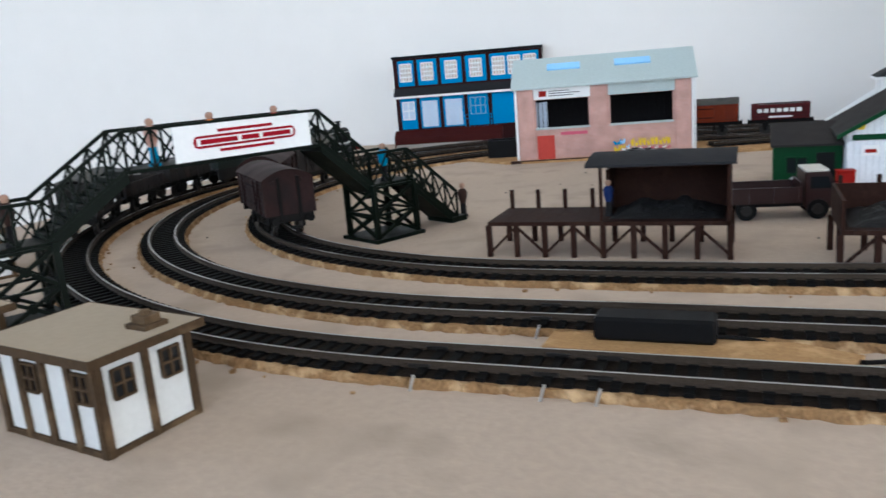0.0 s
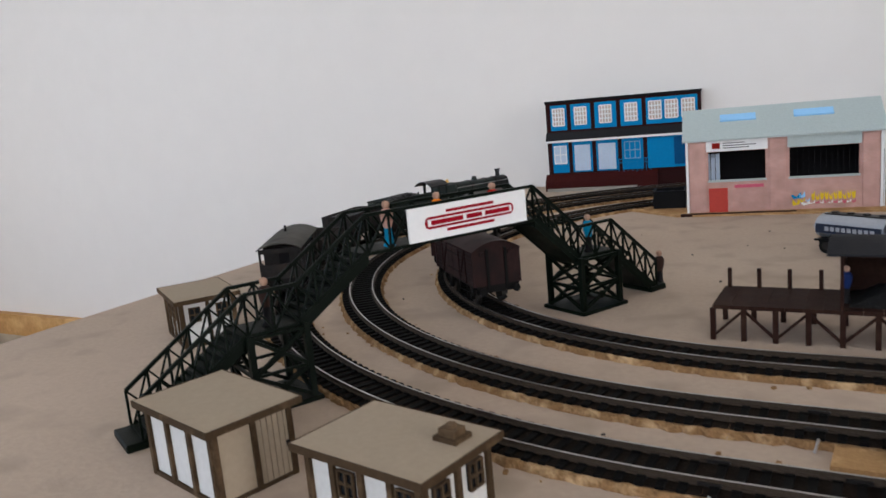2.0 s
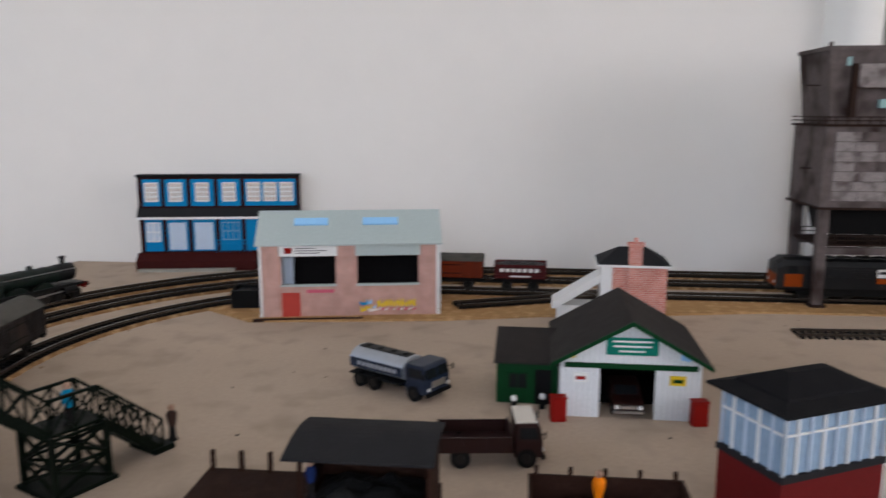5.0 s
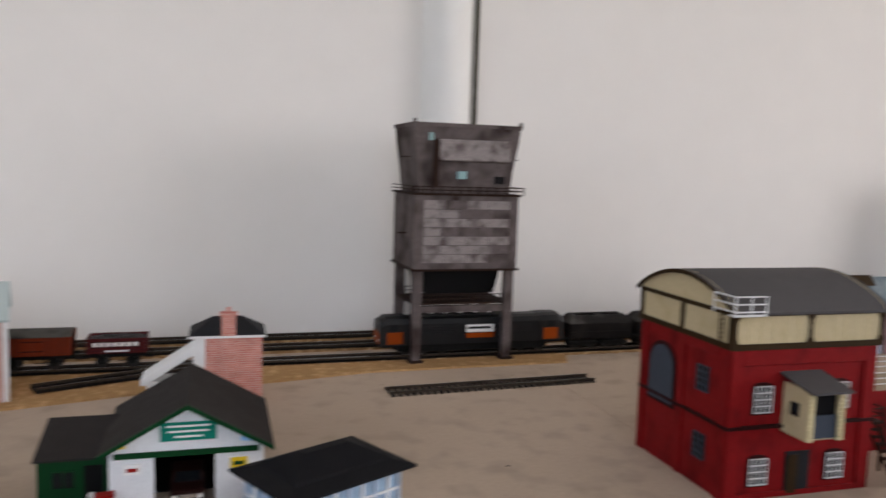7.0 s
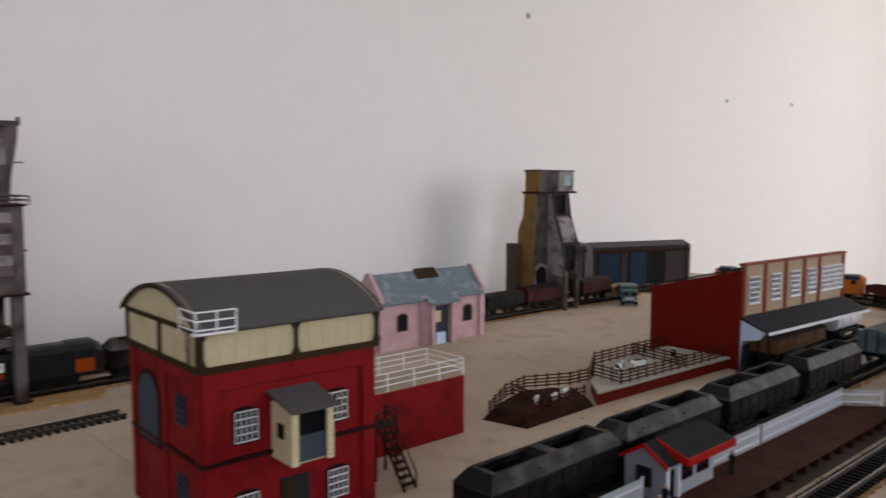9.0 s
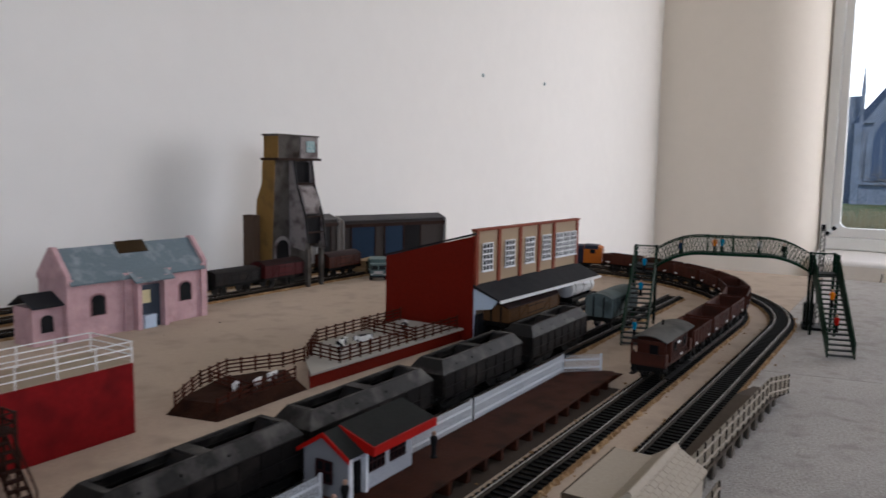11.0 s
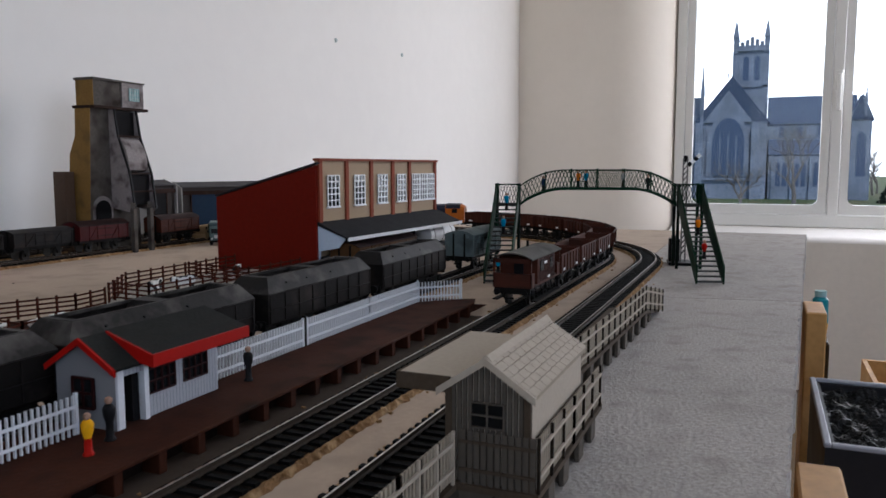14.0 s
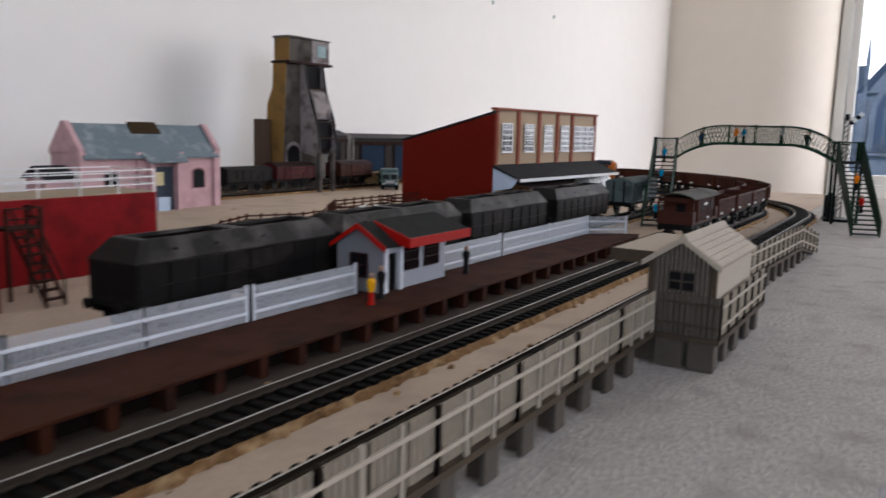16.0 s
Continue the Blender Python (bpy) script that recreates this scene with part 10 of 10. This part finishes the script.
def spire(y, z0, z1, w, d, parent):
    x, yy, za = far(y, z0)
    zb = far(y, z1)[2]
    bm = nb()
    m = za + (zb - za) * 0.45
    box(bm, d * K - w, d * K + w, yy - w, yy + w, za, m)
    v = [bm.verts.new((d * K + sx * w * 1.3, yy + sy * w * 1.3, m)) for sx, sy in ((-1, -1), (1, -1), (1, 1), (-1, 1))]
    tip = bm.verts.new((d * K, yy, zb))
    bm.faces.new(v[::-1])
    for k in range(4):
        bm.faces.new((v[k], v[(k + 1) % 4], tip))
    part("pinnacle", bm, "hazed_stone", parent)


def pitched(y0, y1, z0, z1, d0, d1, material="church_slate", nm="roof"):
    """A gabled roof whose gable faces the room."""
    a, b = sorted((far(y0, z0)[1], far(y1, z0)[1]))
    bm = nb()
    prism(bm, [(a, far(0, z0)[2]), (b, far(0, z0)[2]), ((a + b) / 2, far(0, z1)[2])], d0 * K, d1 * K, "x")
    return part(nm, bm, material, church)


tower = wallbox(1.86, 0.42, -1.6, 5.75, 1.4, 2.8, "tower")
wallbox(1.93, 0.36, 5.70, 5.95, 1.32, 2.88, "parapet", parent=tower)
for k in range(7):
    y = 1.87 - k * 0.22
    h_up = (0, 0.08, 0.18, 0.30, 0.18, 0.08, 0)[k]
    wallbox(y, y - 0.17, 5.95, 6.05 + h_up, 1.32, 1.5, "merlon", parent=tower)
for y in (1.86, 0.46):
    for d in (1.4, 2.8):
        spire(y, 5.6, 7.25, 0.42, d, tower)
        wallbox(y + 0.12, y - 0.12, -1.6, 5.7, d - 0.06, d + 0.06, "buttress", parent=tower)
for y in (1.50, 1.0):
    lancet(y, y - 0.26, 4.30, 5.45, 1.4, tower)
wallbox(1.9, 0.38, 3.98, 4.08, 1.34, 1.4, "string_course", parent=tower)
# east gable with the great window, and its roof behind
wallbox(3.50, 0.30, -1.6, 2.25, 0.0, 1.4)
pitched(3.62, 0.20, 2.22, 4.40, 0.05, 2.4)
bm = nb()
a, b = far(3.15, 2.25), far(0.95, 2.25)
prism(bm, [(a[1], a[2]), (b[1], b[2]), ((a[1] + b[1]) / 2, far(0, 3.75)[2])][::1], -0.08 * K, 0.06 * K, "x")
part("gable", bm, "hazed_stone", church)
lancet(2.96, 1.06, -0.30, 2.72, -0.002, church, "hazed_stone", "window_surround", 0.5)
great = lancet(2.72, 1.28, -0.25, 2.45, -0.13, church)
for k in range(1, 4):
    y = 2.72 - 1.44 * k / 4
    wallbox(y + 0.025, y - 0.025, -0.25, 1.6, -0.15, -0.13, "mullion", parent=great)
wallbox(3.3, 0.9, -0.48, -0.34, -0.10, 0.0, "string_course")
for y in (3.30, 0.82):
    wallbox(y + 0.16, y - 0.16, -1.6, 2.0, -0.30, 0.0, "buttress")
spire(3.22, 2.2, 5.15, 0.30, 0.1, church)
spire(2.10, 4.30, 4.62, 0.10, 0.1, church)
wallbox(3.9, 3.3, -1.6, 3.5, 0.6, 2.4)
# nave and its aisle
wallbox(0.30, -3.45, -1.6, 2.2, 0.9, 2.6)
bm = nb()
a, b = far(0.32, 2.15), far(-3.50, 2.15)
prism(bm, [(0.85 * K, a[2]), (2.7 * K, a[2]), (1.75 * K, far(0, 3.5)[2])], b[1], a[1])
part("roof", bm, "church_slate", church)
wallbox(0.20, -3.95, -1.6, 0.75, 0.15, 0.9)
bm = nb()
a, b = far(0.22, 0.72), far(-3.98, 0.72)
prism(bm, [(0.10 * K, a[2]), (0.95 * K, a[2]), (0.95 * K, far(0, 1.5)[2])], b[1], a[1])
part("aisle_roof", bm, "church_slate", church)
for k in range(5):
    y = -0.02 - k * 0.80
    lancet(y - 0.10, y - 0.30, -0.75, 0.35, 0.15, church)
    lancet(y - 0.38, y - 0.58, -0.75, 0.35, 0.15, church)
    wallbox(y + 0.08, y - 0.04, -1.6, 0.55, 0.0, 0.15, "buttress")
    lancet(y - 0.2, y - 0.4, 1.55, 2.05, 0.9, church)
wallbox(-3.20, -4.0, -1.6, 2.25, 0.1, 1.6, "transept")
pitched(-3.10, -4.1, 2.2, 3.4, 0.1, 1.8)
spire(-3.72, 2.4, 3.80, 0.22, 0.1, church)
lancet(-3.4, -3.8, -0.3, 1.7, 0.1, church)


def bare_tree(name, y, z, d, high, spread, seed, label, levels=6):
    """A short trunk that forks into ever finer limbs."""
    rnd = random.Random(seed)
    t = thing(name, *far(y, z, d)[:2], GZ, 0, label, "tree", "bare trees")
    trunk, crown = nb(), nb()

    def grow(p, d0, length, r, lev):
        bend = Vector((rnd.uniform(-1, 1), rnd.uniform(-1, 1), rnd.uniform(-0.2, 0.6))) * 0.16
        m = p + (d0 + bend).normalized() * length * 0.5
        q = m + (d0 - bend * 0.4).normalized() * length * 0.5
        bm = trunk if lev == 0 else crown
        rod(bm, p, m, r, 8 if lev < 2 else 4, r * 0.85)
        rod(bm, m, q, r * 0.85, 8 if lev < 2 else 4, r * 0.68)
        if lev >= levels:
            return
        for k in range(3 if lev < 4 else 2):
            turn = rnd.uniform(0, 6.28)
            side = d0.orthogonal().normalized()
            side = Matrix.Rotation(turn, 3, d0) @ side
            nd = (d0 + side * spread * rnd.uniform(0.5, 1.2) + Vector((0, 0, 0.18))).normalized()
            grow(m.lerp(q, rnd.uniform(0.1, 1.0)), nd, length * rnd.uniform(0.62, 0.86), r * 0.58, lev + 1)
    grow(Vector((0, 0, 0)), Vector((0.05, 0.08, 1)).normalized(), high * 0.24, high * 0.020, 0)
    part("trunk", trunk, "bark", t)
    ob = part("crown", crown, "bark", t)
    tagged(ob, kind="stuff")


bare_tree("bare_tree", 1.0, -1.5, -14.0, 11.5, 0.85, 4, "bare forked winter tree before the church")
bare_tree("bare_tree", -0.7, -1.5, -8.0, 17.0, 0.6, 9, "tall bare winter tree before the nave")
for k in range(7):
    bare_tree("bare_tree", -4.4 - k * 0.55, -1.5, 4.0 + (k % 3) * 3, 13 + 2 * (k % 2), 0.75, 20 + k, "bare winter tree beyond the church")
for k, (y, w) in enumerate(((-4.5, 2.2), (-5.3, 2.6), (-6.3, 2.4))):
    rnd = random.Random(40 + k)
    bm = nb()
    for _ in range(260):
        u, vv, r = rnd.uniform(0, 6.3), rnd.uniform(0.0, 1.0), rnd.uniform(0.7, 1.0) * w
        c = Vector((r * math.cos(u) * (1 - 0.6 * vv), r * math.sin(u) * (1 - 0.6 * vv), vv * w * 1.3))
        s = rnd.uniform(0.12, 0.3)
        box(bm, -s, s, -s * 0.2, s * 0.2, -s, s, Matrix.Translation(c) @ Euler((rnd.uniform(0, 3), rnd.uniform(0, 3), 0)).to_matrix().to_4x4())
    b = thing("bush", *far(y, 0, -3.0)[:2], GZ, 0, "dark evergreen bush on the grass", "bush", "bushes")
    part("foliage", bm, "hedge", b)
bm = nb()
rnd = random.Random(3)
for k in range(900):
    x, y = far(0, 0, -16)[0] + rnd.uniform(-4, 4), far(rnd.uniform(2.6, -1.9), 0, -16)[1]
    h_up = rnd.uniform(0.6, 2.0)
    bar(bm, (x, y, GZ), (x + rnd.uniform(-0.2, 0.2), y + rnd.uniform(-0.3, 0.3), GZ + h_up), 0.03)
solid("dry_reeds", bm, "reed", "dry pale reeds growing before the church", "reeds", kind="stuff")
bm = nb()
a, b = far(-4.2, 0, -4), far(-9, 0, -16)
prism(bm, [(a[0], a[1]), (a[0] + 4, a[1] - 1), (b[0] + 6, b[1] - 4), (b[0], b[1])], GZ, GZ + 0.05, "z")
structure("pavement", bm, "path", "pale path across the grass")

# ---- track fittings ----
bm = nb()
prism(bm, [(0.126, 0.512), (0.127, 0.530), (0.215, 0.529), (0.235, 0.520), (0.230, 0.510)], 0.0, 0.0026, "z")
solid("cork_patch", bm, "cork_sheet", "ragged patch of cork between two tracks", "cork patch")
clip = thing("power_clip", 0.166, 0.5275, 0.0, 0, "black plastic power clip on the track's edge", "power clip")
bm = nb()
box(bm, -0.022, 0.022, -0.0065, 0.0065, 0.0026, 0.0118)
part("cover", bm, "black", clip, bevel=0.0012)
bm = nb()
box(bm, -0.016, 0.016, 0.0065, 0.0105, 0.0046, 0.0062)
part("tongue", bm, "steel", clip)
bm = nb()
last = Vector((0.022, -0.003, 0.005))
for k in range(1, 17):
    p = Vector((0.022 + 0.075 * k / 16, -0.003 + 0.006 * math.sin(k * 0.5) - 0.004 * k / 16, 0.005 - 0.0035 * min(1, k / 4)))
    rod(bm, last, p, 0.0009, 6)
    last = p
part("lead", bm, "black", clip)
# pins and rail joiners along the front of the oval
for name, xs in (("outer", (0.09, 0.1366, 0.1535, 0.34, 0.53, 0.72, 0.90, 1.08, 1.27)), ("middle", (0.12, 0.30, 0.49, 0.68, 0.87, 1.06, 1.25))):
    line = LINES[name]
    for k, x in enumerate(xs):
        s = line.near(x, C_Y - 0.427 if name == "outer" else C_Y - 0.370)
        p, d = line.at(s)
        for off in (-0.00895, 0.00895):
            bm = nb()
            box(bm, -0.0042, 0.0042, off - 0.0014, off + 0.0014, 0.0047, 0.0060)
            j = solid("rail_joiner", bm, "wheel", "bright metal rail joiner between two track lengths", "rail joiner", group="rail joiners")
            j.matrix_world = pose(p.x, p.y, 0, 0, 0, math.degrees(math.atan2(d.y, d.x)))
        if k < 3:
            bm = nb()
            rod(bm, (p.x, p.y - 0.0195, 0.0), (p.x + 0.0015, p.y - 0.0185, 0.0055), 0.0006, 6)
            solid("track_pin", bm, "steel", "bright bent pin beside the track bed", "track pin", group="track pins")
